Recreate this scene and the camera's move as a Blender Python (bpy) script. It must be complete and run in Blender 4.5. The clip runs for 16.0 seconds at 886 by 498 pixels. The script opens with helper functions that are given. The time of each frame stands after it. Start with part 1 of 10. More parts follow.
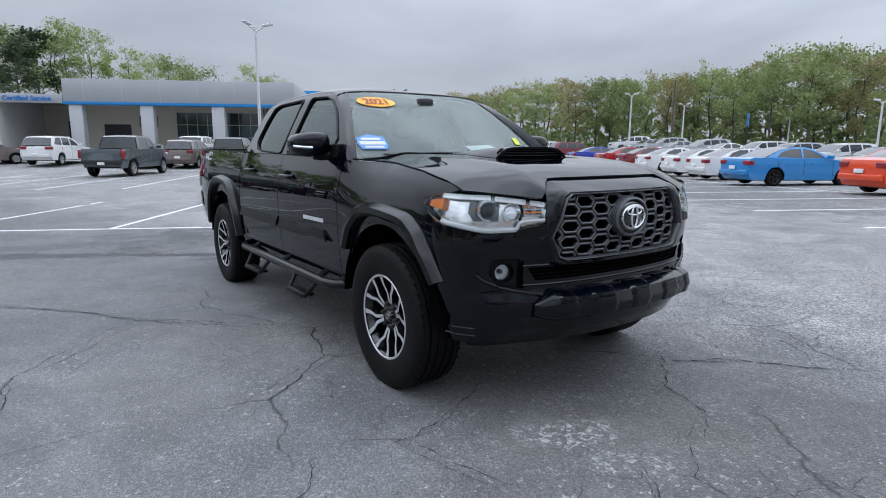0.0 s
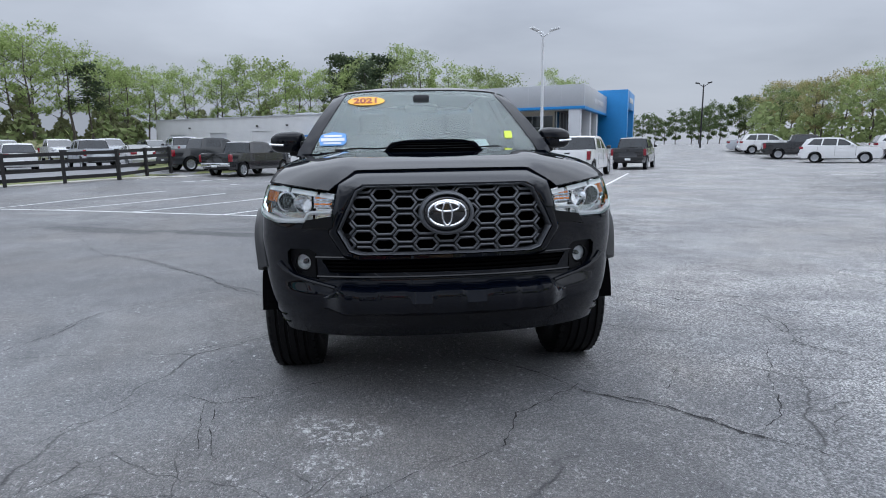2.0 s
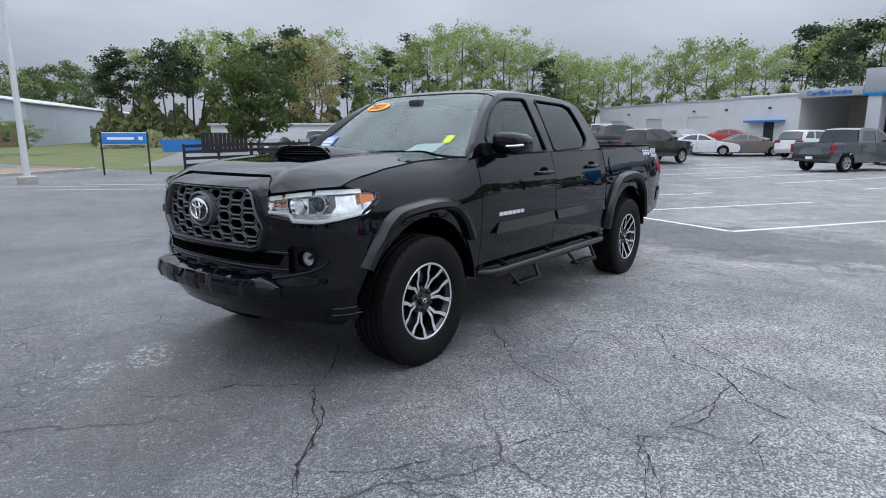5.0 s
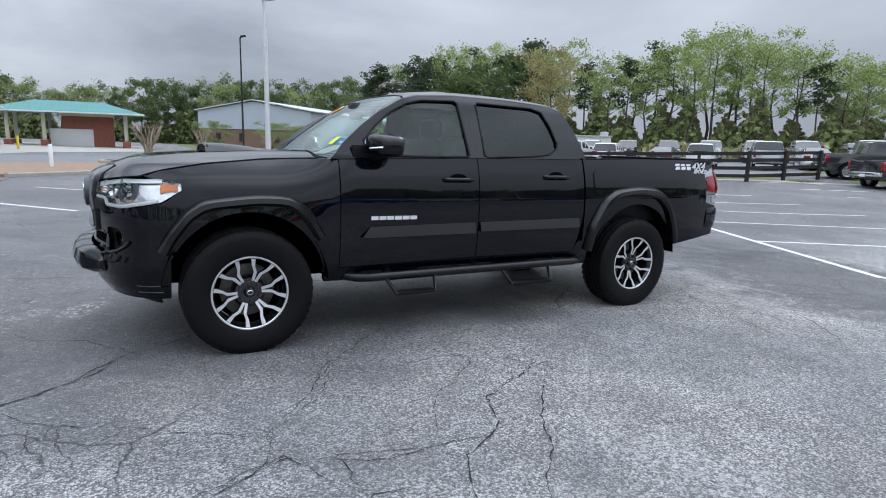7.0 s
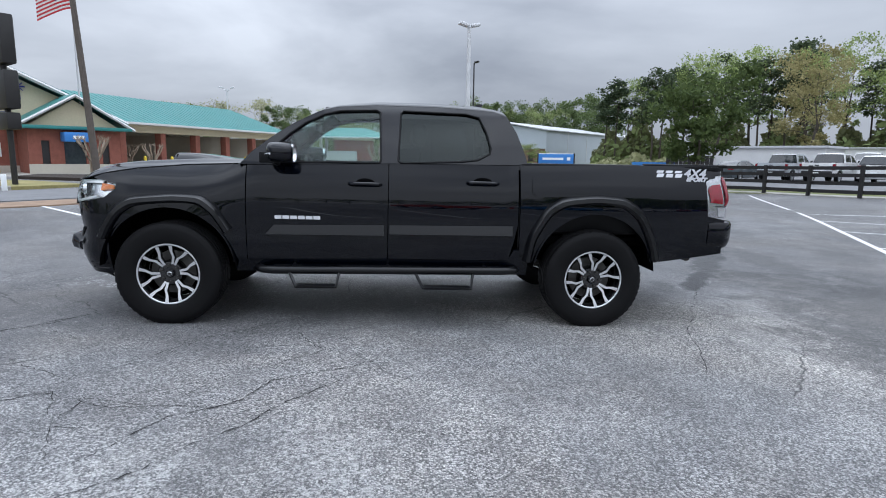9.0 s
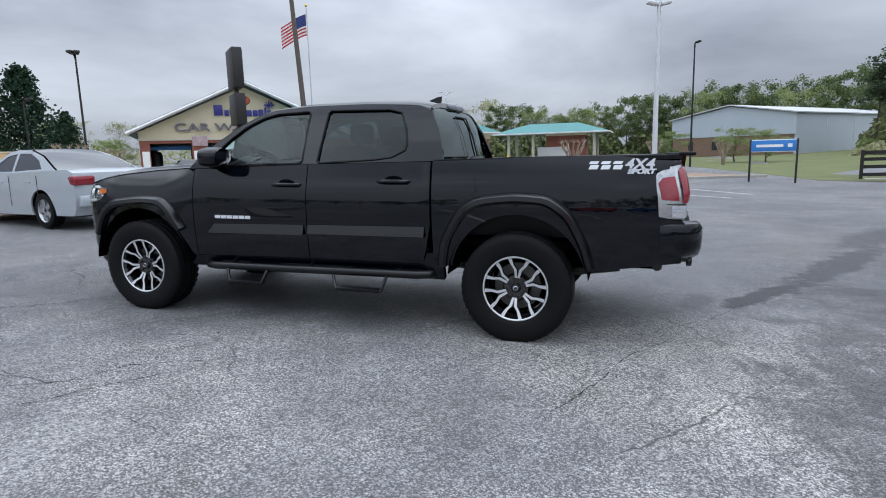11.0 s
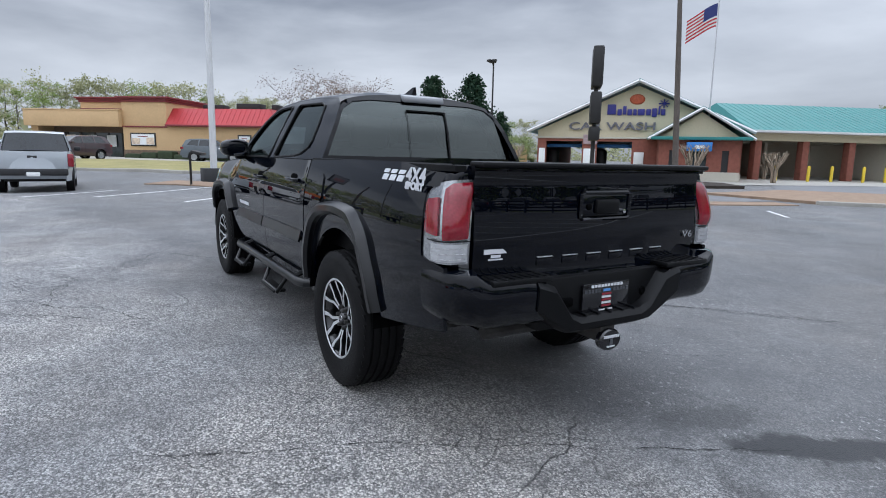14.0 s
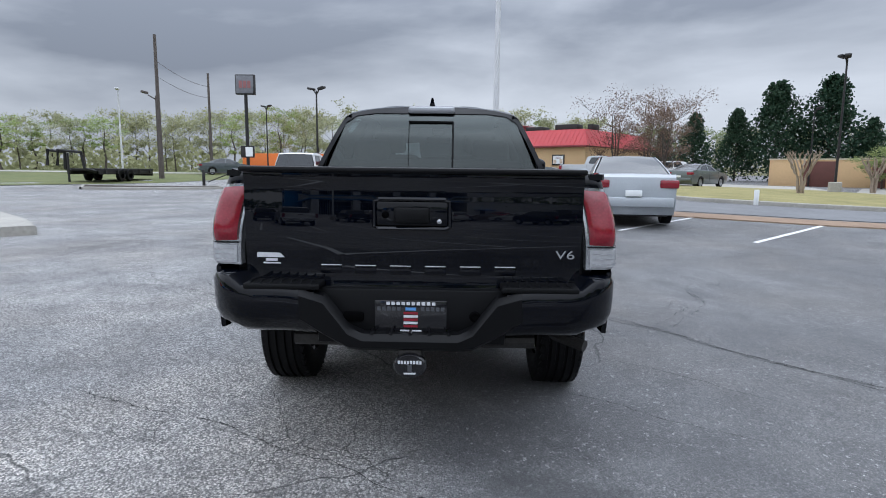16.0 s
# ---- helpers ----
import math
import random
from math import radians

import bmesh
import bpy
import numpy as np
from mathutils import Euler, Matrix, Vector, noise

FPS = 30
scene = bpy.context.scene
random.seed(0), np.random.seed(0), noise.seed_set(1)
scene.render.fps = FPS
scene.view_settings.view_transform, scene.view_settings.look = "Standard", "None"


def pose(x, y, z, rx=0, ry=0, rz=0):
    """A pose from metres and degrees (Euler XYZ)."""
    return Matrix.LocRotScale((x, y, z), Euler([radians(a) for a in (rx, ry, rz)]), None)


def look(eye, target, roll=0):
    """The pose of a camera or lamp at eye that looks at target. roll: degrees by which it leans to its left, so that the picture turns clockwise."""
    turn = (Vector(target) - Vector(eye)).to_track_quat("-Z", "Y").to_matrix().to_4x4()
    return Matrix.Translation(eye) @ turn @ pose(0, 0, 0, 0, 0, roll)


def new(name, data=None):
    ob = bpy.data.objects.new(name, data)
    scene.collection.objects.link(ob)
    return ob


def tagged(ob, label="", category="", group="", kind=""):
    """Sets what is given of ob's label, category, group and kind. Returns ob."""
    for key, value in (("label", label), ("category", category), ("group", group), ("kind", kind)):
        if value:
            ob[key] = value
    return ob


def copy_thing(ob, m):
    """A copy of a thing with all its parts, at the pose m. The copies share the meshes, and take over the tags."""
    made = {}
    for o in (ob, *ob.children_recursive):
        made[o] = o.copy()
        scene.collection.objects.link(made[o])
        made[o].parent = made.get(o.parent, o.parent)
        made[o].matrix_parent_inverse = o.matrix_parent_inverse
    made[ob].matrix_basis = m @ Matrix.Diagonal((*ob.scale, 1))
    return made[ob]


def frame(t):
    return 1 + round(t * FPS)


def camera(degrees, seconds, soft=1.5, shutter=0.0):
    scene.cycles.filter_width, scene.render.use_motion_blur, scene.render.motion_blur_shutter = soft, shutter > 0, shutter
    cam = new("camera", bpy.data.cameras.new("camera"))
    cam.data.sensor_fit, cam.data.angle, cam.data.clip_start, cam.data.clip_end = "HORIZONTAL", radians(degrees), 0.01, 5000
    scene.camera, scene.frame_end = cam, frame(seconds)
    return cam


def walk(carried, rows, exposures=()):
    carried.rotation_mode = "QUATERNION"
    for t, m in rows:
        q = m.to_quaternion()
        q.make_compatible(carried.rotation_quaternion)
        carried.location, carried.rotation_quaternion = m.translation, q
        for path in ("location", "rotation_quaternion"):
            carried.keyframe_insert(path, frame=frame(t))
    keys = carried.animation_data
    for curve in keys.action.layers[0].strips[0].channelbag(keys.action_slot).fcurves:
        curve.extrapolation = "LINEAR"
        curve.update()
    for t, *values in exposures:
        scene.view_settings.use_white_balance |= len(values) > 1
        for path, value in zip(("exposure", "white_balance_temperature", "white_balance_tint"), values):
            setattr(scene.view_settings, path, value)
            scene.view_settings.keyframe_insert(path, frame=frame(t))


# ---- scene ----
cam = camera(74.7, 16.0, 1.0)
PATH = [
    (0, (4.248, -2.350, 1.304), (2.630, -1.229, 0.955), 0.47),
    (0.5, (4.527, -1.849, 1.293), (2.772, -0.954, 0.950), 0.07),
    (1, (4.694, -1.304, 1.283), (2.840, -0.640, 0.936), -0.34),
    (1.5, (4.863, -0.763, 1.269), (2.938, -0.344, 0.923), -0.66),
    (2, (4.989, -0.244, 1.258), (3.026, -0.072, 0.914), -0.78),
    (2.5, (5.039, 0.295, 1.275), (3.071, 0.241, 0.921), -0.80),
    (3, (5.076, 0.876, 1.294), (3.129, 0.579, 0.947), -0.52),
    (3.5, (4.969, 1.451, 1.307), (3.078, 0.915, 0.933), -0.45),
    (4, (4.809, 2.005, 1.333), (3.003, 1.229, 0.969), -0.29),
    (4.5, (4.501, 2.510, 1.350), (2.813, 1.504, 0.972), -0.32),
    (5.12, (4.065, 3.104, 1.362), (2.530, 1.847, 0.979), -0.02),
    (5.75, (3.524, 3.638, 1.359), (2.163, 2.186, 0.988), 0.69),
    (6.38, (2.907, 4.096, 1.348), (1.740, 2.493, 0.991), 1.35),
    (7, (2.245, 4.466, 1.335), (1.296, 2.742, 0.980), 1.52),
    (7.5, (1.695, 4.731, 1.326), (0.933, 2.916, 0.964), 1.35),
    (8, (1.109, 4.940, 1.311), (0.552, 3.050, 0.964), 1.29),
    (8.62, (0.364, 5.172, 1.298), (0.059, 3.211, 0.972), 1.04),
    (9.25, (-0.408, 5.312, 1.292), (-0.463, 3.322, 0.986), 0.51),
    (9.88, (-1.160, 5.296, 1.290), (-0.970, 3.317, 0.994), -0.19),
    (10.5, (-1.846, 5.068, 1.287), (-1.422, 3.137, 0.983), -0.94),
    (11, (-2.369, 4.784, 1.283), (-1.759, 2.905, 0.963), -1.54),
    (11.5, (-2.911, 4.464, 1.281), (-2.123, 2.653, 0.967), -1.72),
    (12, (-3.361, 4.045, 1.277), (-2.384, 2.332, 0.944), -1.20),
    (12.5, (-3.785, 3.602, 1.285), (-2.623, 2.009, 0.951), -0.46),
    (13, (-4.126, 3.087, 1.281), (-2.772, 1.655, 0.941), 0.30),
    (13.5, (-4.445, 2.601, 1.280), (-2.911, 1.359, 0.953), 0.78),
    (14, (-4.675, 2.061, 1.279), (-2.988, 1.034, 0.963), 1.17),
    (14.5, (-4.903, 1.526, 1.263), (-3.083, 0.756, 0.956), 0.99),
    (15, (-5.065, 0.984, 1.268), (-3.153, 0.484, 0.958), 0.82),
    (15.5, (-5.150, 0.399, 1.260), (-3.184, 0.172, 0.965), 0.55),
    (16, (-5.163, -0.189, 1.249), (-3.182, -0.145, 0.980), 0.49),
]
walk(cam, [(t, look(eye, target, roll)) for t, eye, target, roll in PATH], [(0.0, 0.56, 5950, 10), (4.5, 0.56, 5950, 10), (8.0, 0.62, 5950, 10), (11.0, 0.56, 5950, 10), (16.0, 0.56, 5950, 10)])

# ---- world: overcast sky, one very soft sun ----
SUN_EL, SUN_ROT = radians(55), radians(322)
world = bpy.data.worlds.new("overcast")
scene.world = world
world.use_nodes = True
wn, wl = world.node_tree.nodes, world.node_tree.links
wn.clear()
w_out, w_bg, w_mix, w_sky = (wn.new(k) for k in ("ShaderNodeOutputWorld", "ShaderNodeBackground", "ShaderNodeMix", "ShaderNodeTexSky"))
w_sky.sky_type, w_sky.sun_disc, w_sky.sun_elevation, w_sky.sun_rotation = "NISHITA", False, SUN_EL, SUN_ROT
w_gain = wn.new("ShaderNodeMix")
w_gain.data_type, w_gain.blend_type = "RGBA", "MULTIPLY"
w_gain.inputs[0].default_value = 1.0
w_gain.inputs[7].default_value = (0.9, 0.9, 0.9, 1)
wl.new(w_sky.outputs[0], w_gain.inputs[6])
w_tex, w_map, w_n1, w_ramp = (wn.new(k) for k in ("ShaderNodeTexCoord", "ShaderNodeMapping", "ShaderNodeTexNoise", "ShaderNodeValToRGB"))
w_map.inputs["Scale"].default_value = (1, 1, 3.2)
wl.new(w_tex.outputs["Generated"], w_map.inputs[0])
w_n1.inputs["Scale"].default_value, w_n1.inputs["Detail"].default_value, w_n1.inputs["Roughness"].default_value = 1.5, 8, 0.5
w_n1.inputs["Distortion"].default_value = 0.25
wl.new(w_map.outputs[0], w_n1.inputs["Vector"])
w_ramp.color_ramp.elements[0].position, w_ramp.color_ramp.elements[0].color = 0.36, (2.0, 2.15, 2.45, 1)
w_ramp.color_ramp.elements[1].position, w_ramp.color_ramp.elements[1].color = 0.66, (5.6, 5.75, 6.0, 1)
w_side, w_veil, w_cloud = wn.new("ShaderNodeSeparateXYZ"), wn.new("ShaderNodeMapRange"), wn.new("ShaderNodeMix")
wl.new(w_tex.outputs["Generated"], w_side.inputs[0])
wl.new(w_side.outputs[0], w_veil.inputs["Value"])
w_veil.inputs["From Min"].default_value, w_veil.inputs["From Max"].default_value = 0.1, -0.7
w_veil.inputs["To Min"].default_value, w_veil.inputs["To Max"].default_value = 0.0, 0.6
w_cloud.data_type = "FLOAT"
wl.new(w_veil.outputs[0], w_cloud.inputs[0])
wl.new(w_n1.outputs[0], w_cloud.inputs[2])
w_cloud.inputs[3].default_value = 0.53
wl.new(w_cloud.outputs[0], w_ramp.inputs[0])
w_mix.data_type = "RGBA"
w_mix.inputs[0].default_value = 0.97
wl.new(w_gain.outputs[2], w_mix.inputs[6])
wl.new(w_ramp.outputs[0], w_mix.inputs[7])
# an overcast sky brightens steadily from the horizon to the zenith
w_sep, w_rise, w_cie = wn.new("ShaderNodeSeparateXYZ"), wn.new("ShaderNodeMapRange"), wn.new("ShaderNodeMix")
wl.new(w_tex.outputs["Generated"], w_sep.inputs[0])
w_up, w_pow = wn.new("ShaderNodeMath"), wn.new("ShaderNodeMath")
w_up.operation, w_pow.operation = "MAXIMUM", "POWER"
w_up.inputs[1].default_value, w_pow.inputs[1].default_value = 0.0, 1.7
wl.new(w_sep.outputs[2], w_up.inputs[0])
wl.new(w_up.outputs[0], w_pow.inputs[0])
wl.new(w_pow.outputs[0], w_rise.inputs["Value"])
w_rise.inputs["From Min"].default_value, w_rise.inputs["From Max"].default_value = 0.0, 1.0
w_rise.inputs["To Min"].default_value, w_rise.inputs["To Max"].default_value = 0.76, 4.4
w_cie.data_type, w_cie.blend_type = "RGBA", "MULTIPLY"
w_cie.inputs[0].default_value = 1.0
wl.new(w_mix.outputs[2], w_cie.inputs[6])
wl.new(w_rise.outputs[0], w_cie.inputs[7])
wl.new(w_cie.outputs[2], w_bg.inputs[0])
w_bg.inputs[1].default_value = 0.1
wl.new(w_bg.outputs[0], w_out.inputs[0])
sun = new("sun", bpy.data.lights.new("sun", "SUN"))
sun.data.energy, sun.data.angle, sun.data.color = 0.5, radians(165), (1.0, 0.97, 0.93)
sun.matrix_world = look((math.sin(SUN_ROT) * 50, math.cos(SUN_ROT) * 50, 50 * math.tan(SUN_EL)), (0, 0, 0))

# ---- materials ----
def mat(name, col, rough=0.5, metal=0.0, vary=0.12, scale=6.0, bump=0.0, bscale=80.0, coat=0.0, per_object=0.0, spec=0.5, col2=None):
    """A surface with colour variation at two scales and fine relief."""
    m = bpy.data.materials.new(name)
    m.use_nodes = True
    nt = m.node_tree
    b = nt.nodes["Principled BSDF"]
    b.inputs["Roughness"].default_value, b.inputs["Metallic"].default_value = rough, metal
    b.inputs["Coat Weight"].default_value, b.inputs["Coat Roughness"].default_value = coat, 0.04
    b.inputs["Specular IOR Level"].default_value = spec
    tc = nt.nodes.new("ShaderNodeTexCoord")
    n1, n2 = nt.nodes.new("ShaderNodeTexNoise"), nt.nodes.new("ShaderNodeTexNoise")
    n1.inputs["Scale"].default_value, n1.inputs["Detail"].default_value = scale, 4
    n2.inputs["Scale"].default_value, n2.inputs["Detail"].default_value = scale * 11, 3
    nt.links.new(tc.outputs["Object"], n1.inputs["Vector"])
    nt.links.new(tc.outputs["Object"], n2.inputs["Vector"])
    add = nt.nodes.new("ShaderNodeMath")
    add.operation = "ADD"
    nt.links.new(n1.outputs[0], add.inputs[0])
    nt.links.new(n2.outputs[0], add.inputs[1])
    half = nt.nodes.new("ShaderNodeMath")
    half.operation = "MULTIPLY"
    half.inputs[1].default_value = 0.5
    nt.links.new(add.outputs[0], half.inputs[0])
    ramp = nt.nodes.new("ShaderNodeValToRGB")
    c2 = col2 or tuple(min(1, c * (1 + vary)) for c in col)
    c1 = tuple(c * (1 - vary) for c in col) if col2 is None else col
    ramp.color_ramp.elements[0].position, ramp.color_ramp.elements[0].color = 0.3, (*c1, 1)
    ramp.color_ramp.elements[1].position, ramp.color_ramp.elements[1].color = 0.7, (*c2, 1)
    nt.links.new(half.outputs[0], ramp.inputs[0])
    out = ramp.outputs[0]
    if per_object:
        info, hs, mr = nt.nodes.new("ShaderNodeObjectInfo"), nt.nodes.new("ShaderNodeHueSaturation"), nt.nodes.new("ShaderNodeMapRange")
        mr.inputs["To Min"].default_value, mr.inputs["To Max"].default_value = 1 - per_object, 1 + per_object
        nt.links.new(info.outputs["Random"], mr.inputs["Value"])
        nt.links.new(mr.outputs[0], hs.inputs["Value"])
        nt.links.new(out, hs.inputs["Color"])
        out = hs.outputs[0]
    nt.links.new(out, b.inputs["Base Color"])
    if bump:
        n3, bp = nt.nodes.new("ShaderNodeTexNoise"), nt.nodes.new("ShaderNodeBump")
        n3.inputs["Scale"].default_value, n3.inputs["Detail"].default_value = bscale, 3
        nt.links.new(tc.outputs["Object"], n3.inputs["Vector"])
        nt.links.new(n3.outputs[0], bp.inputs["Height"])
        bp.inputs["Strength"].default_value, bp.inputs["Distance"].default_value = bump, 0.01
        nt.links.new(bp.outputs[0], b.inputs["Normal"])
    return m


def glass(name, tint, rough=0.02, ior=1.8, haze=0.0):
    """Tinted sheet glass: part of the light goes straight through, the rest is a glossy surface."""
    m = bpy.data.materials.new(name)
    m.use_nodes = True
    nt = m.node_tree
    nt.nodes.clear()
    o, mx, tr, gl, fr = (nt.nodes.new(k) for k in ("ShaderNodeOutputMaterial", "ShaderNodeMixShader", "ShaderNodeBsdfTransparent", "ShaderNodeBsdfGlossy", "ShaderNodeFresnel"))
    fr.inputs["IOR"].default_value = ior  # both faces of the sheet reflect
    tr.inputs[0].default_value = (*tint, 1)
    gl.inputs["Roughness"].default_value = rough
    gl.inputs["Color"].default_value = (0.84, 0.93, 0.91, 1)
    nt.links.new(fr.outputs[0], mx.inputs[0])
    nt.links.new(tr.outputs[0], mx.inputs[1])
    nt.links.new(gl.outputs[0], mx.inputs[2])
    out = mx.outputs[0]
    # a pale diffuse share paints a milky sheen into the glass
    if haze:
        df, m2 = nt.nodes.new("ShaderNodeBsdfDiffuse"), nt.nodes.new("ShaderNodeMixShader")
        df.inputs[0].default_value = (0.55, 0.6, 0.58, 1)
        m2.inputs[0].default_value = haze
        nt.links.new(out, m2.inputs[1])
        nt.links.new(df.outputs[0], m2.inputs[2])
        out = m2.outputs[0]
    nt.links.new(out, o.inputs[0])
    return m


BLACK_PAINT = mat("black_paint", (0.0009, 0.0016, 0.0040), 0.3, 0.0, 0.1, 3, 0.0, 80, 1.0, spec=0.0)
BLACK_PAINT.node_tree.nodes["Principled BSDF"].inputs["Coat Roughness"].default_value = 0.012
BLACK_PAINT.node_tree.nodes["Principled BSDF"].inputs["Coat IOR"].default_value = 1.41
DARK_PLASTIC = mat("dark_grey_plastic", (0.0028, 0.003, 0.0038), 0.46, 0, 0.15, 9, 0.06, 500, spec=0.2)
FLARE_PAINT = mat("satin_black_trim", (0.0022, 0.0026, 0.0038), 0.28, 0, 0.1, 5, 0.0, 80, 0.3, spec=0.28)
GRILLE_GREY = mat("grey_metallic_plastic", (0.085, 0.089, 0.098), 0.36, 0.3, 0.1, 8)
RUBBER = mat("tyre_rubber", (0.0036, 0.0036, 0.0042), 0.6, 0, 0.25, 14, 0.15, 300, spec=0.18)
# liner plastic; its near-black also carries the shade in recesses and behind wheels
LINER_SHADE = mat("wheel_well_liner", (0.0012, 0.0012, 0.0015), 0.9, 0, 0.3, 8, 0.2, 60, spec=0.05)
CHROME = mat("chrome", (0.75, 0.76, 0.78), 0.08, 1.0, 0.03, 5)
MACHINED = mat("machined_aluminium", (0.66, 0.67, 0.69), 0.28, 0.6, 0.08, 30)
RIM_BLACK = mat("gloss_black_rim", (0.008, 0.008, 0.009), 0.2, 0, 0.1, 6, 0, 80, 0.6)
STEEL_DARK = mat("dark_steel", (0.05, 0.048, 0.046), 0.55, 0.6, 0.3, 8, 0.1, 60)
DISC_STEEL = mat("brake_disc_steel", (0.10, 0.098, 0.095), 0.4, 0.9, 0.15, 20)
GLASS_CLEAR = glass("clear_glass", (0.97, 0.98, 0.98), 0.01, 1.4)
GLASS_TINT = glass("tinted_glass", (0.10, 0.108, 0.115), 0.0, 1.42)
GLASS_REAR = glass("rear_tinted_glass", (0.10, 0.108, 0.115), 0.0, 1.8)
GLASS_DOOR = glass("lightly_tinted_glass", (0.80, 0.91, 0.88), 0.0, 1.5)
GLASS_WS = glass("windscreen_glass", (0.80, 0.93, 0.90), 0.0, 1.8, 0.04)
GLASS_DARK = mat("dark_window", (0.012, 0.014, 0.016), 0.06, 0, 0.2, 2, 0, 80, 0.6)
LENS_RED = mat("red_lens", (0.16, 0.003, 0.010), 0.10, 0, 0.12, 9, 0.05, 120, 0.8, col2=(0.28, 0.008, 0.022))
LENS_CLEAR = mat("clear_lens_over_silver", (0.52, 0.53, 0.55), 0.12, 0.45, 0.25, 40, 0.15, 90, 0.7)
BEZEL_LIGHT = mat("silver_grey_lens", (0.30, 0.31, 0.33), 0.25, 0.2, 0.1, 20)
BEZEL = mat("lamp_bezel_grey", (0.10, 0.105, 0.11), 0.22, 0.6, 0.2, 30)
LAMP_SHELL = mat("smoky_lamp_shell", (0.42, 0.43, 0.45), 0.16, 0.8, 0.25, 40, 0.1, 90, 0.6)
LENS_AMBER = mat("amber_lens", (0.75, 0.2, 0.03), 0.15, 0, 0.15, 30, 0.05, 120, 0.6)
REFLECTOR = mat("headlamp_reflector", (0.80, 0.81, 0.83), 0.14, 0.92, 0.25, 30, 0.12, 40)
# flat white that paints the gleam of the lamps' bright inner parts
LAMP_GLEAM = mat("white_lamp_gleam", (0.85, 0.86, 0.88), 0.2, 0, 0.05, 30, 0, 80, 0.5)
WHITE_VINYL = mat("silver_white_vinyl", (0.62, 0.63, 0.66), 0.4, 0, 0.05, 10)
YELLOW_VINYL = mat("yellow_vinyl", (0.85, 0.42, 0.02), 0.45, 0, 0.06, 10)
RED_INK = mat("dark_red_ink", (0.3, 0.05, 0.01), 0.5, 0, 0.05, 10)
BLUE_VINYL = mat("blue_vinyl", (0.1, 0.28, 0.62), 0.45, 0, 0.1, 20)
LIME_PAPER = mat("lime_paper", (0.6, 0.75, 0.05), 0.6, 0, 0.05, 10)
PAPER = mat("white_paper", (0.8, 0.82, 0.82), 0.6, 0, 0.04, 10)
SEAT_CLOTH = mat("dark_seat_cloth", (0.035, 0.036, 0.04), 0.85, 0, 0.2, 30, 0.2, 400)
DASH = mat("dash_plastic", (0.02, 0.021, 0.023), 0.6, 0, 0.15, 20, 0.1, 300)
SKY_BADGE = mat("black_badge", (0.006, 0.006, 0.008), 0.12, 0, 0.05, 5, 0, 80, 0.6)


# ---- mesh helpers ----
def part(name, bm, material, parent=None, label="", smooth=35):
    me = bpy.data.meshes.new(name)
    bm.normal_update()
    bm.to_mesh(me)
    bm.free()
    for m in (material if isinstance(material, (list, tuple)) else [material]):
        me.materials.append(m)
    if smooth:
        for p in me.polygons:
            p.use_smooth = True
        me.set_sharp_from_angle(angle=radians(smooth))
    ob = new(name, me)
    if parent is not None:
        ob.parent = parent
    if label:
        ob["label"] = label
    return ob


def thing(name, m=Matrix(), label="", category="", group="", kind=""):
    ob = new(name)
    ob.matrix_basis = m
    ob.empty_display_size = 0.2
    return tagged(ob, label, category, group, kind)


def add_box(bm, x0, x1, y0, y1, z0, z1, bevel=0.0, m=None, seg=2):
    r = bmesh.ops.create_cube(bm, size=1.0)
    vs = r["verts"]
    for v in vs:
        v.co = Vector(((x0 + x1) / 2 + v.co.x * (x1 - x0), (y0 + y1) / 2 + v.co.y * (y1 - y0), (z0 + z1) / 2 + v.co.z * (z1 - z0)))
    if bevel:
        es = list({e for v in vs for e in v.link_edges})
        r2 = bmesh.ops.bevel(bm, geom=es, offset=bevel, segments=seg, affect="EDGES", profile=0.5)
        vs = list({v for f in r2["faces"] for v in f.verts} | {v for v in vs if v.is_valid})
    if m is not None:
        for v in vs:
            v.co = m @ v.co
    return vs


def box(x0, x1, y0, y1, z0, z1, bevel=0.0, m=None, seg=2):
    bm = bmesh.new()
    add_box(bm, x0, x1, y0, y1, z0, z1, bevel, m, seg)
    return bm


def add_lathe(bm, profile, axis="Y", n=48, m=None, closed=False):
    """Turns (r, h) points round an axis."""
    rings = []
    for i in range(n):
        a = 2 * math.pi * i / n
        c, s = math.cos(a), math.sin(a)
        ring = []
        for r, h in profile:
            p = {"Y": (r * c, h, r * s), "Z": (r * c, r * s, h), "X": (h, r * c, r * s)}[axis]
            v = Vector(p)
            ring.append(bm.verts.new(m @ v if m is not None else v))
        rings.append(ring)
    k = len(profile)
    for i in range(n):
        a, b = rings[i], rings[(i + 1) % n]
        for j in range(k if closed else k - 1):
            q = (j + 1) % k
            try:
                bm.faces.new((a[j], a[q], b[q], b[j]))
            except ValueError:
                pass
    return rings


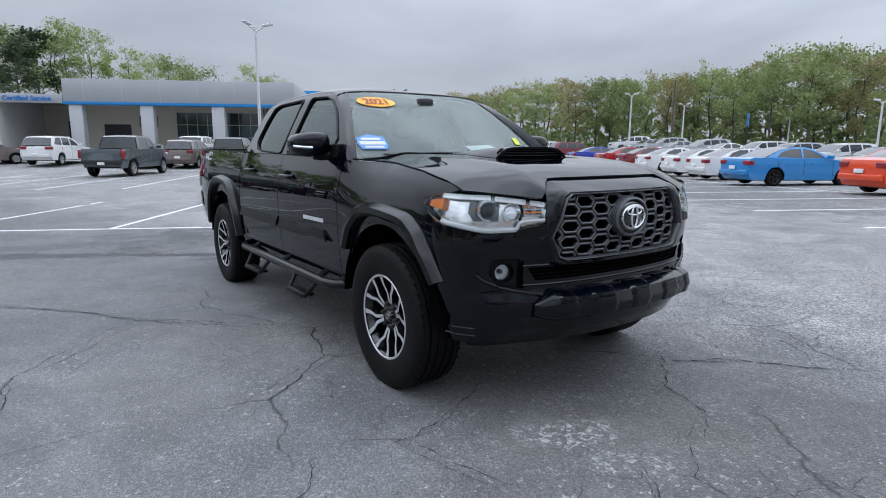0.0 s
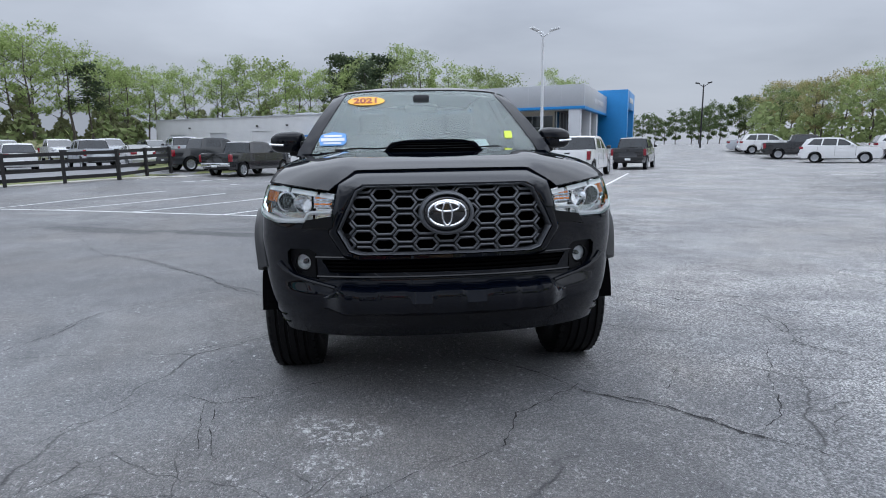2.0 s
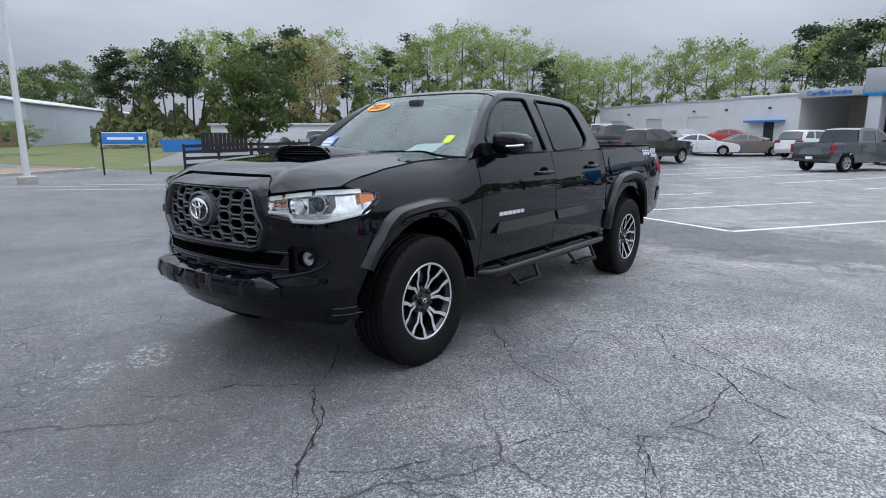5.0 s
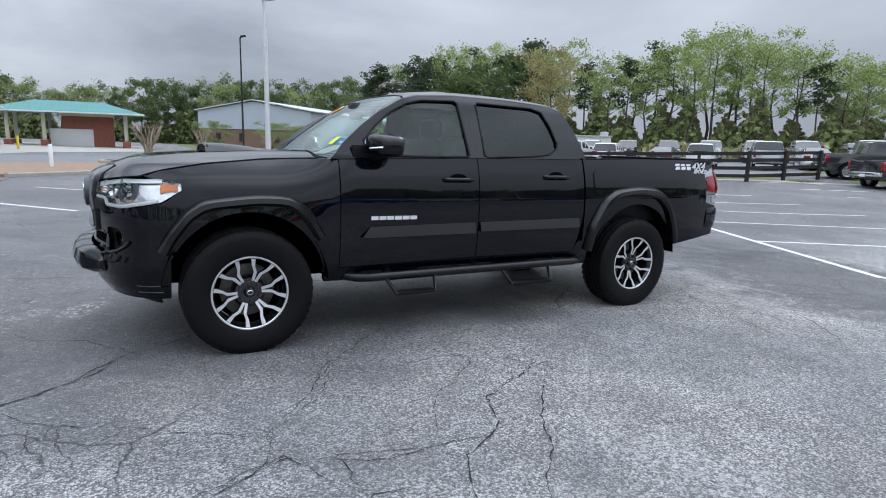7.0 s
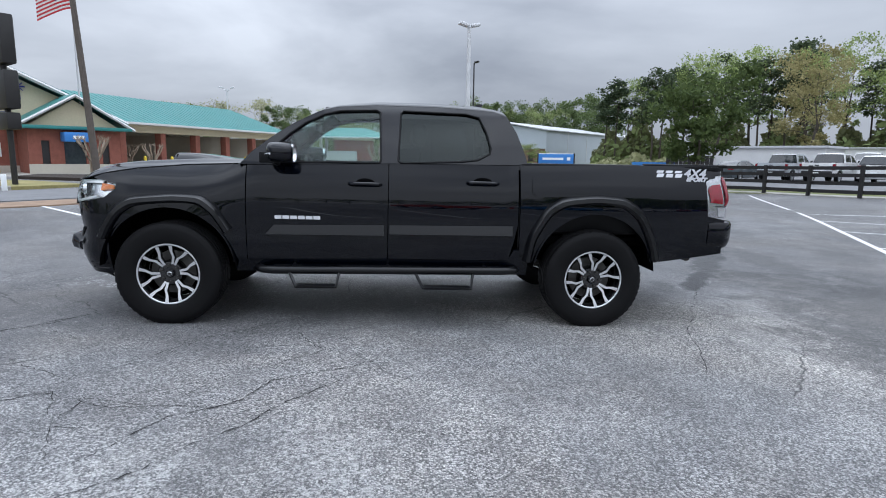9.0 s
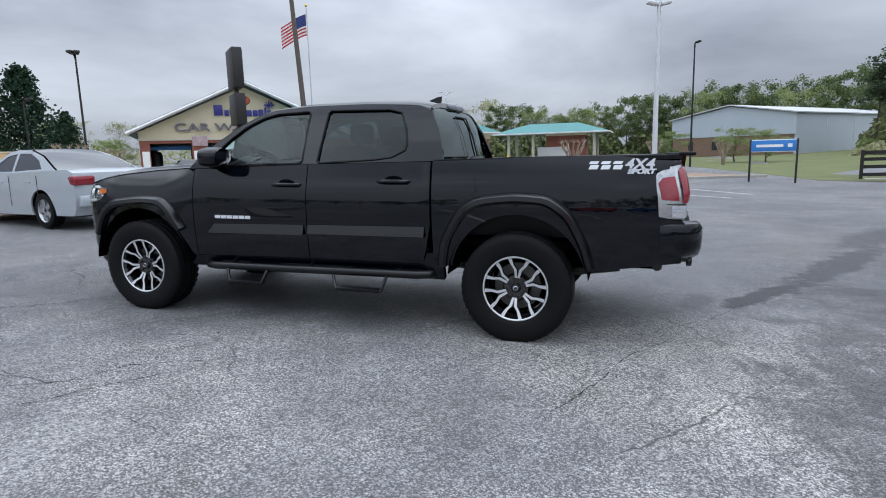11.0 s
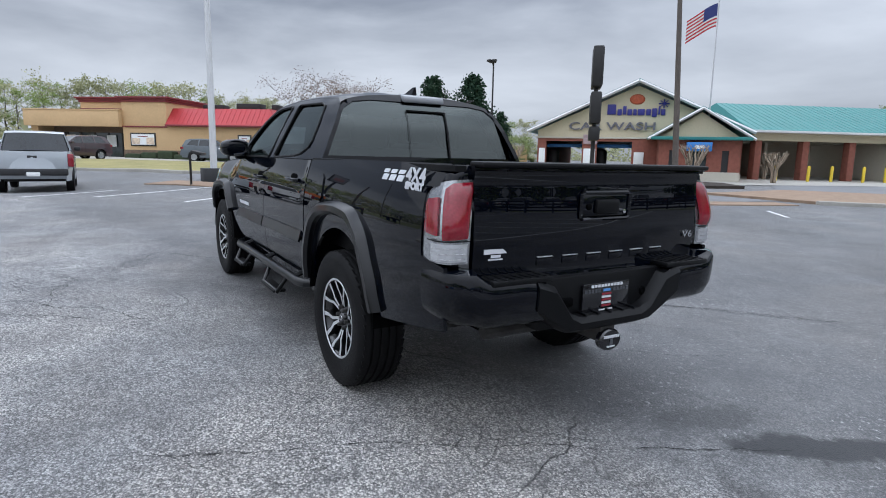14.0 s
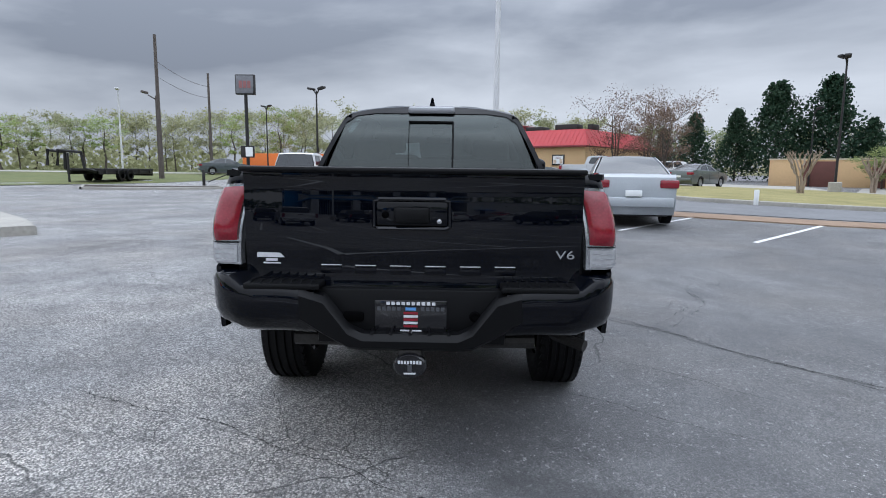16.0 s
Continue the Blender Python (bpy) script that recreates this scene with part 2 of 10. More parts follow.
def add_tube(bm, pts, r, n=8, cap=True, r_end=None):
    pts = [Vector(p) for p in pts]
    rings = []
    for i, p in enumerate(pts):
        d = (pts[min(i + 1, len(pts) - 1)] - pts[max(i - 1, 0)]).normalized()
        up = Vector((0, 0, 1)) if abs(d.z) < 0.9 else Vector((1, 0, 0))
        a = d.cross(up).normalized()
        b = a.cross(d).normalized()
        rr = r if r_end is None else r + (r_end - r) * i / (len(pts) - 1)
        rings.append([bm.verts.new(p + (a * math.cos(2 * math.pi * k / n) + b * math.sin(2 * math.pi * k / n)) * rr) for k in range(n)])
    for i in range(len(rings) - 1):
        for k in range(n):
            bm.faces.new((rings[i][k], rings[i][(k + 1) % n], rings[i + 1][(k + 1) % n], rings[i + 1][k]))
    if cap:
        bm.faces.new(rings[0][::-1])
        bm.faces.new(rings[-1])
    return rings


def tube(pts, r, n=8, r_end=None):
    bm = bmesh.new()
    add_tube(bm, pts, r, n, True, r_end)
    return bm


def lerp(xs, ys, x):
    return float(np.interp(x, xs, ys))


def inside(poly, x, y):
    c, j = False, len(poly) - 1
    for i in range(len(poly)):
        (xi, yi), (xj, yj) = poly[i], poly[j]
        if (yi > y) != (yj > y) and x < (xj - xi) * (y - yi) / (yj - yi) + xi:
            c = not c
        j = i
    return c


def nearest(polys, x, y):
    best, bp = 1e9, (x, y)
    for poly in polys:
        for i in range(len(poly)):
            ax, ay = poly[i - 1]
            bx, by = poly[i]
            dx, dy = bx - ax, by - ay
            l2 = dx * dx + dy * dy
            t = 0 if l2 == 0 else max(0, min(1, ((x - ax) * dx + (y - ay) * dy) / l2))
            px, py = ax + t * dx, ay + t * dy
            d = (px - x) ** 2 + (py - y) ** 2
            if d < best:
                best, bp = d, (px, py)
    return bp, math.sqrt(best)


def sheet(outer, holes, step, fmap, lip=0.0, flip=False):
    """A curved panel: a grid trimmed to an outline with holes, laid on a surface by fmap(u, v), with its rims folded inwards by lip."""
    bm = bmesh.new()
    us, vs_ = [p[0] for p in outer], [p[1] for p in outer]
    u0, u1, v0, v1 = min(us), max(us), min(vs_), max(vs_)
    nu, nv = max(2, round((u1 - u0) / step)), max(2, round((v1 - v0) / step))
    grid, uv = {}, {}

    def vert(i, j):
        if (i, j) not in grid:
            v = bm.verts.new((u0 + (u1 - u0) * i / nu, v0 + (v1 - v0) * j / nv, 0))
            grid[i, j] = v
        return grid[i, j]
    for i in range(nu):
        for j in range(nv):
            cu, cv = u0 + (u1 - u0) * (i + 0.5) / nu, v0 + (v1 - v0) * (j + 0.5) / nv
            if inside(outer, cu, cv) and not any(inside(h, cu, cv) for h in holes):
                f = (vert(i, j), vert(i + 1, j), vert(i + 1, j + 1), vert(i, j + 1))
                bm.faces.new(f[::-1] if flip else f)
    polys = [outer, *holes]
    rim = {v for e in bm.edges if e.is_boundary for v in e.verts}
    for v in rim:
        (px, py), d = nearest(polys, v.co.x, v.co.y)
        if d < 1.6 * step:
            v.co.x, v.co.y = px, py
    # sharp corners of the outline
    for poly in polys:
        for i in range(len(poly)):
            a, b, c = Vector(poly[i - 1]), Vector(poly[i]), Vector(poly[(i + 1) % len(poly)])
            if (b - a).length > 1e-6 and (c - b).length > 1e-6 and (b - a).angle(c - b) > 0.5 and rim:
                v = min(rim, key=lambda q: (q.co.x - b.x) ** 2 + (q.co.y - b.y) ** 2)
                if (v.co.xy - b).length < 1.2 * step:
                    v.co.x, v.co.y = b.x, b.y
    for v in bm.verts:
        v.co = Vector(fmap(v.co.x, v.co.y))
    bmesh.ops.remove_doubles(bm, verts=bm.verts[:], dist=0.0004)
    bm.normal_update()
    if lip:
        es = [e for e in bm.edges if e.is_boundary]
        ns = {v: v.normal.copy() for e in es for v in e.verts}
        r = bmesh.ops.extrude_edge_only(bm, edges=es)
        new_v = [g for g in r["geom"] if isinstance(g, bmesh.types.BMVert)]
        src = list(ns)
        kd = {}
        for v in src:
            kd.setdefault((round(v.co.x, 5), round(v.co.y, 5), round(v.co.z, 5)), ns[v])
        for v in new_v:
            n = kd.get((round(v.co.x, 5), round(v.co.y, 5), round(v.co.z, 5)))
            if n is not None:
                v.co = v.co - n * lip
    return bm


def mirrored(bm):
    b2 = bm.copy()
    for v in b2.verts:
        v.co.y = -v.co.y
    bmesh.ops.reverse_faces(b2, faces=b2.faces[:])
    return b2


def arc(cx, cz, r, a0, a1, n=24):
    return [(cx + r * math.cos(radians(a0 + (a1 - a0) * i / n)), cz + r * math.sin(radians(a0 + (a1 - a0) * i / n))) for i in range(n + 1)]


def letters(name, text, size, depth, m, material, parent=None, label="", bold=0.0):
    cu = bpy.data.curves.new(name, "FONT")
    cu.body, cu.size, cu.extrude, cu.align_x, cu.align_y, cu.offset = text, size, depth, "CENTER", "CENTER", bold
    tmp = bpy.data.objects.new(name, cu)
    scene.collection.objects.link(tmp)
    bpy.context.view_layer.update()
    me = bpy.data.meshes.new_from_object(tmp.evaluated_get(bpy.context.evaluated_depsgraph_get()))
    bpy.data.objects.remove(tmp)
    me.name = name
    me.transform(m)
    me.materials.clear()
    me.materials.append(material)
    ob = new(name, me)
    if parent is not None:
        ob.parent = parent
    if label:
        ob["label"] = label
    return ob


# ---- ground ----
def smooth(a, b, x):
    t = min(1, max(0, (x - a) / (b - a)))
    return t * t * (3 - 2 * t)


def terrain(x, y):
    """Height of the ground: nearly level, with the slight cross-falls of a car park."""
    if x < -13:
        d = -13 - x
        z = -0.2275 + 0.028 * min(d, 37) - 0.028 * min(d, 22) * (1 - smooth(22, 44, d)) * smooth(-13, -6, y) * (1 - smooth(34, 46, y))
    elif x < 12:
        z = 0.0175 * x
    else:
        z = 0.21 + 0.012 * min(x - 12, 40)
    if x > 10:
        z -= 0.28 * smooth(10, 18, x) * (1 - smooth(28, 38, x)) * smooth(-1, 4, y) * (1 - smooth(14, 24, y))
    return z + 0.01 * min(60, max(0, y - 25)) + 0.004 * max(-10, min(10, y)) - 0.18 * smooth(8, 22, -y) + 0.4 * smooth(40, 90, -y)


def drape(outer, holes, step, up, material, name, parent=None, thick=0.0, label="", bulge=0.0):
    """A flat piece of ground laid on the terrain, thick for kerbed pieces."""
    bm = sheet(outer, holes, step, lambda u, v: (u, v, terrain(u, v) + up + bulge), 0)
    if thick:
        es = [e for e in bm.edges if e.is_boundary]
        r = bmesh.ops.extrude_edge_only(bm, edges=es)
        for g in r["geom"]:
            if isinstance(g, bmesh.types.BMVert):
                g.co.z -= thick
    return part(name, bm, material, parent, label, smooth=30)

# ---- asphalt ground ----
def asphalt_material():
    m = bpy.data.materials.new("weathered_asphalt")
    m.use_nodes = True
    nt = m.node_tree
    N, L = nt.nodes, nt.links
    b = N["Principled BSDF"]
    geo = N.new("ShaderNodeNewGeometry")
    pos = geo.outputs["Position"]

    def noise_tex(scale, detail=4, rough=0.55, dist=0.0, vec=None):
        n = N.new("ShaderNodeTexNoise")
        n.inputs["Scale"].default_value, n.inputs["Detail"].default_value, n.inputs["Roughness"].default_value, n.inputs["Distortion"].default_value = scale, detail, rough, dist
        L.new(vec or pos, n.inputs["Vector"])
        return n.outputs[0]

    def ramp(v, p0, c0, p1, c1):
        r = N.new("ShaderNodeValToRGB")
        r.color_ramp.elements[0].position, r.color_ramp.elements[0].color = p0, (*c0, 1)
        r.color_ramp.elements[1].position, r.color_ramp.elements[1].color = p1, (*c1, 1)
        L.new(v, r.inputs[0])
        return r.outputs[0]

    def mixc(f, a, c, mode="MIX"):
        x = N.new("ShaderNodeMix")
        x.data_type, x.blend_type = "RGBA", mode
        if isinstance(f, float):
            x.inputs[0].default_value = f
        else:
            L.new(f, x.inputs[0])
        for s, q in ((6, a), (7, c)):
            if isinstance(q, tuple):
                x.inputs[s].default_value = (*q, 1)
            else:
                L.new(q, x.inputs[s])
        return x.outputs[2]

    def math_(op, a, c):
        x = N.new("ShaderNodeMath")
        x.operation = op
        for s, q in ((0, a), (1, c)):
            if isinstance(q, (int, float)):
                x.inputs[s].default_value = q
            else:
                L.new(q, x.inputs[s])
        return x.outputs[0]

    big = noise_tex(0.16, 5, 0.6, 0.4)
    mid = noise_tex(1.1, 6, 0.68, 0.2)
    fine = noise_tex(58, 4, 0.8)
    grit = noise_tex(190, 2, 0.6)
    base = ramp(big, 0.35, (0.07, 0.072, 0.078), 0.66, (0.145, 0.148, 0.154))
    base = mixc(0.55, base, ramp(mid, 0.3, (0.066, 0.067, 0.072), 0.72, (0.135, 0.138, 0.143)))
    sep = N.new("ShaderNodeSeparateXYZ")
    L.new(pos, sep.inputs[0])

    def ellipse(x, y, a, c, turn, n, amount):
        """1 inside a ragged ellipse, 0 well outside it."""
        cs, sn = math.cos(radians(turn)), math.sin(radians(turn))
        dx, dy = math_("SUBTRACT", sep.outputs[0], x), math_("SUBTRACT", sep.outputs[1], y)
        u = math_("ADD", math_("MULTIPLY", dx, cs / a), math_("MULTIPLY", dy, sn / a))
        w = math_("ADD", math_("MULTIPLY", dx, -sn / c), math_("MULTIPLY", dy, cs / c))
        r = math_("POWER", math_("ADD", math_("MULTIPLY", u, u), math_("MULTIPLY", w, w)), 0.5)
        q = math_("ADD", math_("SUBTRACT", 1.0, r), math_("MULTIPLY", math_("SUBTRACT", n, 0.5), amount))
        x_ = N.new("ShaderNodeMapRange")
        x_.inputs["From Min"].default_value, x_.inputs["From Max"].default_value = 0.0, 0.35
        L.new(q, x_.inputs["Value"])
        return x_.outputs[0]

    # worn surface with bare pale stones beyond the truck's left flank
    edge = math_("ADD", math_("ADD", math_("MULTIPLY", sep.outputs[1], 1.0), math_("MULTIPLY", sep.outputs[0], -0.22)), math_("MULTIPLY", math_("SUBTRACT", mid, 0.5), 2.6))
    mr = N.new("ShaderNodeMapRange")
    mr.inputs["From Min"].default_value, mr.inputs["From Max"].default_value = 0.1, 1.5
    L.new(edge, mr.inputs["Value"])
    wornf = mr.outputs[0]
    # aggregate: small stones of many greys, and a finer grade between them
    def aggregate(scale):
        v = N.new("ShaderNodeTexVoronoi")
        v.inputs["Scale"].default_value, v.inputs["Randomness"].default_value = scale, 1.0
        L.new(pos, v.inputs["Vector"])
        q = N.new("ShaderNodeSeparateColor")
        L.new(v.outputs["Color"], q.inputs[0])
        return q.outputs[0], v.outputs["Distance"]
    tone, dist = aggregate(105)
    tone2, dist2 = aggregate(260)
    stones = ramp(tone, 0.33, (0.055, 0.056, 0.06), 0.85, (0.74, 0.735, 0.725))
    stones = mixc(0.45, stones, ramp(tone2, 0.35, (0.07, 0.071, 0.074), 0.85, (0.62, 0.615, 0.605)))
    stones = mixc(ramp(dist, 0.45, (0, 0, 0), 0.75, (0.7, 0.7, 0.7)), stones, (0.04, 0.04, 0.042))
    base = mixc(math_("MULTIPLY", math_("ADD", math_("MULTIPLY", wornf, 0.80), 0.22), ramp(noise_tex(0.7, 5, 0.7, 0.5), 0.3, (0.35, 0.35, 0.35), 0.62, (1.1, 1.1, 1.1))), base, stones)
    # patches: darker sealed areas and paler dusty ones
    base = mixc(1.0, base, ramp(noise_tex(2.3, 6, 0.72, 0.3), 0.34, (0.84, 0.84, 0.85), 0.66, (1.16, 1.16, 1.15)), "MULTIPLY")
    base = mixc(1.0, base, ramp(noise_tex(0.31, 6, 0.66, 0.5), 0.36, (0.76, 0.76, 0.77), 0.64, (1.2, 1.2, 1.19)), "MULTIPLY")
    # hue drifts from slate to brownish over a few metres
    base = mixc(ramp(noise_tex(0.55, 5, 0.6, 0.6), 0.42, (0, 0, 0), 0.72, (0.5, 0.5, 0.5)), base, (1.12, 1.0, 0.86), "MULTIPLY")
    sp = ramp(grit, 0.60, (0, 0, 0), 0.70, (1, 1, 1))
    base = mixc(math_("MULTIPLY", sp, 0.45), base, (0.55, 0.55, 0.54))
    chip = math_("MULTIPLY", ramp(noise_tex(34, 5, 0.82), 0.585, (0, 0, 0), 0.625, (1, 1, 1)), ramp(noise_tex(0.9, 4, 0.7), 0.36, (0.12, 0.12, 0.12), 0.60, (1, 1, 1)))
    base = mixc(math_("MULTIPLY", chip, 0.7), base, (0.6, 0.6, 0.59))
    pit = ramp(noise_tex(95, 2, 0.6), 0.30, (1, 1, 1), 0.40, (0, 0, 0))
    base = mixc(math_("MULTIPLY", pit, 0.6), base, (0.03, 0.03, 0.032))
    # pale scuffs where the binder has washed out
    rag = noise_tex(3.4, 6, 0.72, 0.6)
    for x, y, a, c, turn, k in ((2.58, -0.55, 0.28, 0.14, 60, 0.8), (2.92, -0.48, 0.2, 0.1, 40, 0.6), (1.1, 3.3, 0.7, 0.3, 70, 0.55), (0.2, 3.2, 0.8, 0.35, 100, 0.4)):
        sc_ = math_("MULTIPLY", ellipse(x, y, a, c, turn, rag, 2.6), ramp(noise_tex(30, 5, 0.8), 0.52, (0, 0, 0), 0.57, (1, 1, 1)))
        base = mixc(math_("MULTIPLY", sc_, k), base, (0.55, 0.55, 0.54))
    # dark damp stains: the long streak behind the truck, drips under the tow bar, patches by the stalls; the broad
    # ellipses only lower the tone
    for x, y, a, c, turn, k in ((-9.0, 17.0, 14.0, 5.0, 152, 0.5), (-3.55, -1.05, 0.85, 0.13, 55, 0.95), (-4.8, 0.2, 2.6, 1.7, 60, 0.28), (-4.75, -3.0, 2.1, 0.24, 60, 0.8), (-6.0, -5.6, 2.0, 0.36, 58, 0.65), (-4.3, -1.4, 0.5, 0.2, 20, 0.4), (-2.95, -0.6, 0.42, 0.14, 75, 0.45), (-5.25, -2.3, 1.7, 0.35, 78, 0.4), (-5.6, -0.6, 1.0, 0.3, 20, 0.4), (-6.9, -3.0, 1.2, 0.4, 60, 0.35), (-4.7, 1.5, 2.7, 1.7, 75, 0.5)):
        base = mixc(math_("MULTIPLY", ellipse(x, y, a, c, turn, rag, 2.4), k), base, (0.035, 0.036, 0.039))
    st = ramp(noise_tex(0.33, 6, 0.62, 1.0), 0.60, (0, 0, 0), 0.66, (1, 1, 1))
    base = mixc(math_("MULTIPLY", st, 0.35), base, (0.07, 0.072, 0.078))
    # hairline cracks: distorted cell borders, broken up by noise
    wob = N.new("ShaderNodeVectorMath")
    wob.operation = "ADD"
    wn_ = N.new("ShaderNodeTexNoise")
    wn_.inputs["Scale"].default_value, wn_.inputs["Detail"].default_value = 2.2, 5
    L.new(pos, wn_.inputs["Vector"])
    sc = N.new("ShaderNodeVectorMath")
    sc.operation = "SCALE"
    sc.inputs["Scale"].default_value = 0.28
    L.new(wn_.outputs["Color"], sc.inputs[0])
    L.new(pos, wob.inputs[0])
    L.new(sc.outputs[0], wob.inputs[1])
    cracks = None
    for scale, w, keep, k0 in ((0.42, 0.0016, 0.46, 0.1), (1.2, 0.0034, 0.53, 0.08), (3.6, 0.008, 0.56, 0.07)):
        v = N.new("ShaderNodeTexVoronoi")
        v.feature = "DISTANCE_TO_EDGE"
        v.inputs["Scale"].default_value = scale
        L.new(wob.outputs[0], v.inputs["Vector"])
        line = ramp(v.outputs["Distance"], 0.0, (1, 1, 1), w, (0, 0, 0))
        kk = ramp(noise_tex(0.42, 3, 0.6), keep, (0, 0, 0), keep + k0, (1, 1, 1))
        c = math_("MULTIPLY", line, kk)
        cracks = c if cracks is None else math_("MAXIMUM", cracks, c)
    base = mixc(math_("MULTIPLY", cracks, 0.8), base, (0.022, 0.022, 0.024))
    L.new(base, b.inputs["Base Color"])
    rough = N.new("ShaderNodeMapRange")
    rough.inputs["To Min"].default_value, rough.inputs["To Max"].default_value = 0.5, 0.78
    L.new(mid, rough.inputs["Value"])
    L.new(rough.outputs[0], b.inputs["Roughness"])
    b.inputs["Specular IOR Level"].default_value = 0.5
    bp = N.new("ShaderNodeBump")
    bp.inputs["Strength"].default_value, bp.inputs["Distance"].default_value = 0.8, 0.008
    hgt = math_("SUBTRACT", math_("SUBTRACT", math_("ADD", fine, math_("MULTIPLY", grit, 0.5)), math_("MULTIPLY", dist, 0.9)), math_("MULTIPLY", cracks, 1.6))
    L.new(hgt, bp.inputs["Height"])
    L.new(bp.outputs[0], b.inputs["Normal"])
    return m


ASPHALT = asphalt_material()
bm = bmesh.new()
radii = [0, 1.5, 3, 4.5, 6, 8, 10, 12, 14, 16, 18, 20, 23, 26, 30, 34, 38, 43, 48, 54, 60, 70, 80, 90, 100, 130, 200, 400, 900, 2500]
centre = bm.verts.new((0, 0, terrain(0, 0)))
prev = None
for r in radii[1:]:
    cur = [bm.verts.new((r * math.cos(2 * math.pi * i / 96), r * math.sin(2 * math.pi * i / 96), terrain(r * math.cos(2 * math.pi * i / 96), r * math.sin(2 * math.pi * i / 96)))) for i in range(96)]
    for i in range(96):
        j = (i + 1) % 96
        if prev is None:
            bm.faces.new((centre, cur[i], cur[j]))
        else:
            bm.faces.new((prev[i], cur[i], cur[j], prev[j]))
    prev = cur
ground = part("ground", bm, ASPHALT, None, "", 60)
tagged(ground, "grey weathered asphalt car park with cracks and stains", "ground", "", "structure")

# ---- other surfaces of the ground ----
CONCRETE = mat("pale_concrete", (0.36, 0.345, 0.31), 0.85, 0, 0.22, 1.2, 0.3, 60)
ROADWAY = mat("grey_road", (0.17, 0.172, 0.178), 0.8, 0, 0.2, 0.6, 0.3, 60)
GRASS_DRY = mat("dry_spring_grass", (0.16, 0.15, 0.05), 0.95, 0, 0.4, 0.9, 0.8, 40, col2=(0.36, 0.31, 0.13))
GRASS_GREEN = mat("rough_grass", (0.07, 0.10, 0.03), 0.95, 0, 0.35, 0.5, 0.8, 30, col2=(0.17, 0.17, 0.06))
MULCH = mat("pine_straw", (0.19, 0.125, 0.085), 0.95, 0, 0.4, 3, 0.8, 60, col2=(0.36, 0.26, 0.18))
DARK_MULCH = mat("dark_bark_mulch", (0.035, 0.026, 0.02), 0.95, 0, 0.4, 5, 0.9, 60)
LINE_PAINT = mat("worn_white_road_paint", (0.6, 0.6, 0.6), 0.75, 0, 0.3, 7, 0.2, 120, col2=(0.85, 0.85, 0.84))
CRACK = mat("crack_dirt", (0.014, 0.014, 0.015), 0.9, 0, 0.3, 10)


def polygon(name, pts, up, material, thick=0.0, label="", step=1.0, category="ground"):
    ob = drape(pts, [], step, up, material, name, None, thick)
    return tagged(ob, label, category, "", "structure")


def kerb(pts, w=0.15, h=0.14, label="pale concrete kerb"):
    """A run of kerb: a real step, its top slightly rounded."""
    bm = bmesh.new()
    rows = []
    P = []
    for a, b in zip(pts, pts[1:]):
        n = max(1, int(math.hypot(b[0] - a[0], b[1] - a[1]) / 1.5))
        P += [(a[0] + (b[0] - a[0]) * k / n, a[1] + (b[1] - a[1]) * k / n) for k in range(n)]
    P.append(pts[-1])
    for i, p in enumerate(P):
        q0, q1 = P[max(i - 1, 0)], P[min(i + 1, len(P) - 1)]
        d = Vector((q1[0] - q0[0], q1[1] - q0[1])).normalized()
        n = Vector((-d.y, d.x))
        z = terrain(*p)
        rows.append([bm.verts.new((p[0] + n.x * o, p[1] + n.y * o, z + zz)) for o, zz in ((-w / 2, -0.05), (-w / 2, h - 0.025), (-w / 2 + 0.025, h), (w / 2 - 0.025, h), (w / 2, h - 0.025), (w / 2, -0.05))])
    for a, b in zip(rows, rows[1:]):
        for j in range(5):
            bm.faces.new((a[j], b[j], b[j + 1], a[j + 1]))
    if pts[0] != pts[-1]:
        bm.faces.new(rows[0])
        bm.faces.new(rows[-1])
    bmesh.ops.recalc_face_normals(bm, faces=bm.faces[:])
    ob = part("kerb", bm, CONCRETE, None, "", 40)
    return tagged(ob, label, "kerb", "", "structure")


def strip(name, p0, p1, w, material, up=0.006, label="", group="", kind="structure", category="road marking"):
    bm = bmesh.new()
    a, b = Vector(p0), Vector(p1)
    n = max(2, int((b - a).length / 0.8))
    d = (b - a).normalized()
    s = Vector((-d.y, d.x)) * (w / 2)
    rows = []
    for k in range(n + 1):
        p = a + (b - a) * (k / n)
        rows.append([bm.verts.new((q.x, q.y, terrain(q.x, q.y) + up)) for q in (p - s, p + s)])
    for r0, r1 in zip(rows, rows[1:]):
        bm.faces.new((r0[0], r1[0], r1[1], r0[1]))
    ob = part(name, bm, material, None, "", 0)
    return tagged(ob, label, category, group, kind)


# parking grid: A runs down the stalls' ends, B along the stalls
GA, GB = Vector((0.866, -0.5)), Vector((0.48, 0.877))
WL = dict(label="worn white painted parking line", group="parking lines")
# double row on the building side: the long spine and its stalls
S0 = Vector((-7.2, -1.9))
strip("parking_line", S0 - GB * 12.0, S0 + GB * 3.4, 0.11, LINE_PAINT, **WL)
for k in range(6):
    p = S0 + GB * (3.45 - 2.93 * k)
    strip("parking_line", p, p - GA * 6.0, 0.1, LINE_PAINT, **WL)
for k in range(-6, 3):
    p = Vector((-17.2 + 1.07 * k, 2.35 + 2.42 * k))
    strip("parking_line", p, p + Vector((-0.887, 0.462)) * 10.4, 0.1, LINE_PAINT, **WL)
# row on the far side, where the bright coupes stand
S2 = Vector((-7.2, 12.8))
for k in range(-3, 7):
    p = S2 + Vector((-2.55, 1.38)) * k
    strip("parking_line", p, p + GB * 6.3, 0.13, LINE_PAINT, **WL)
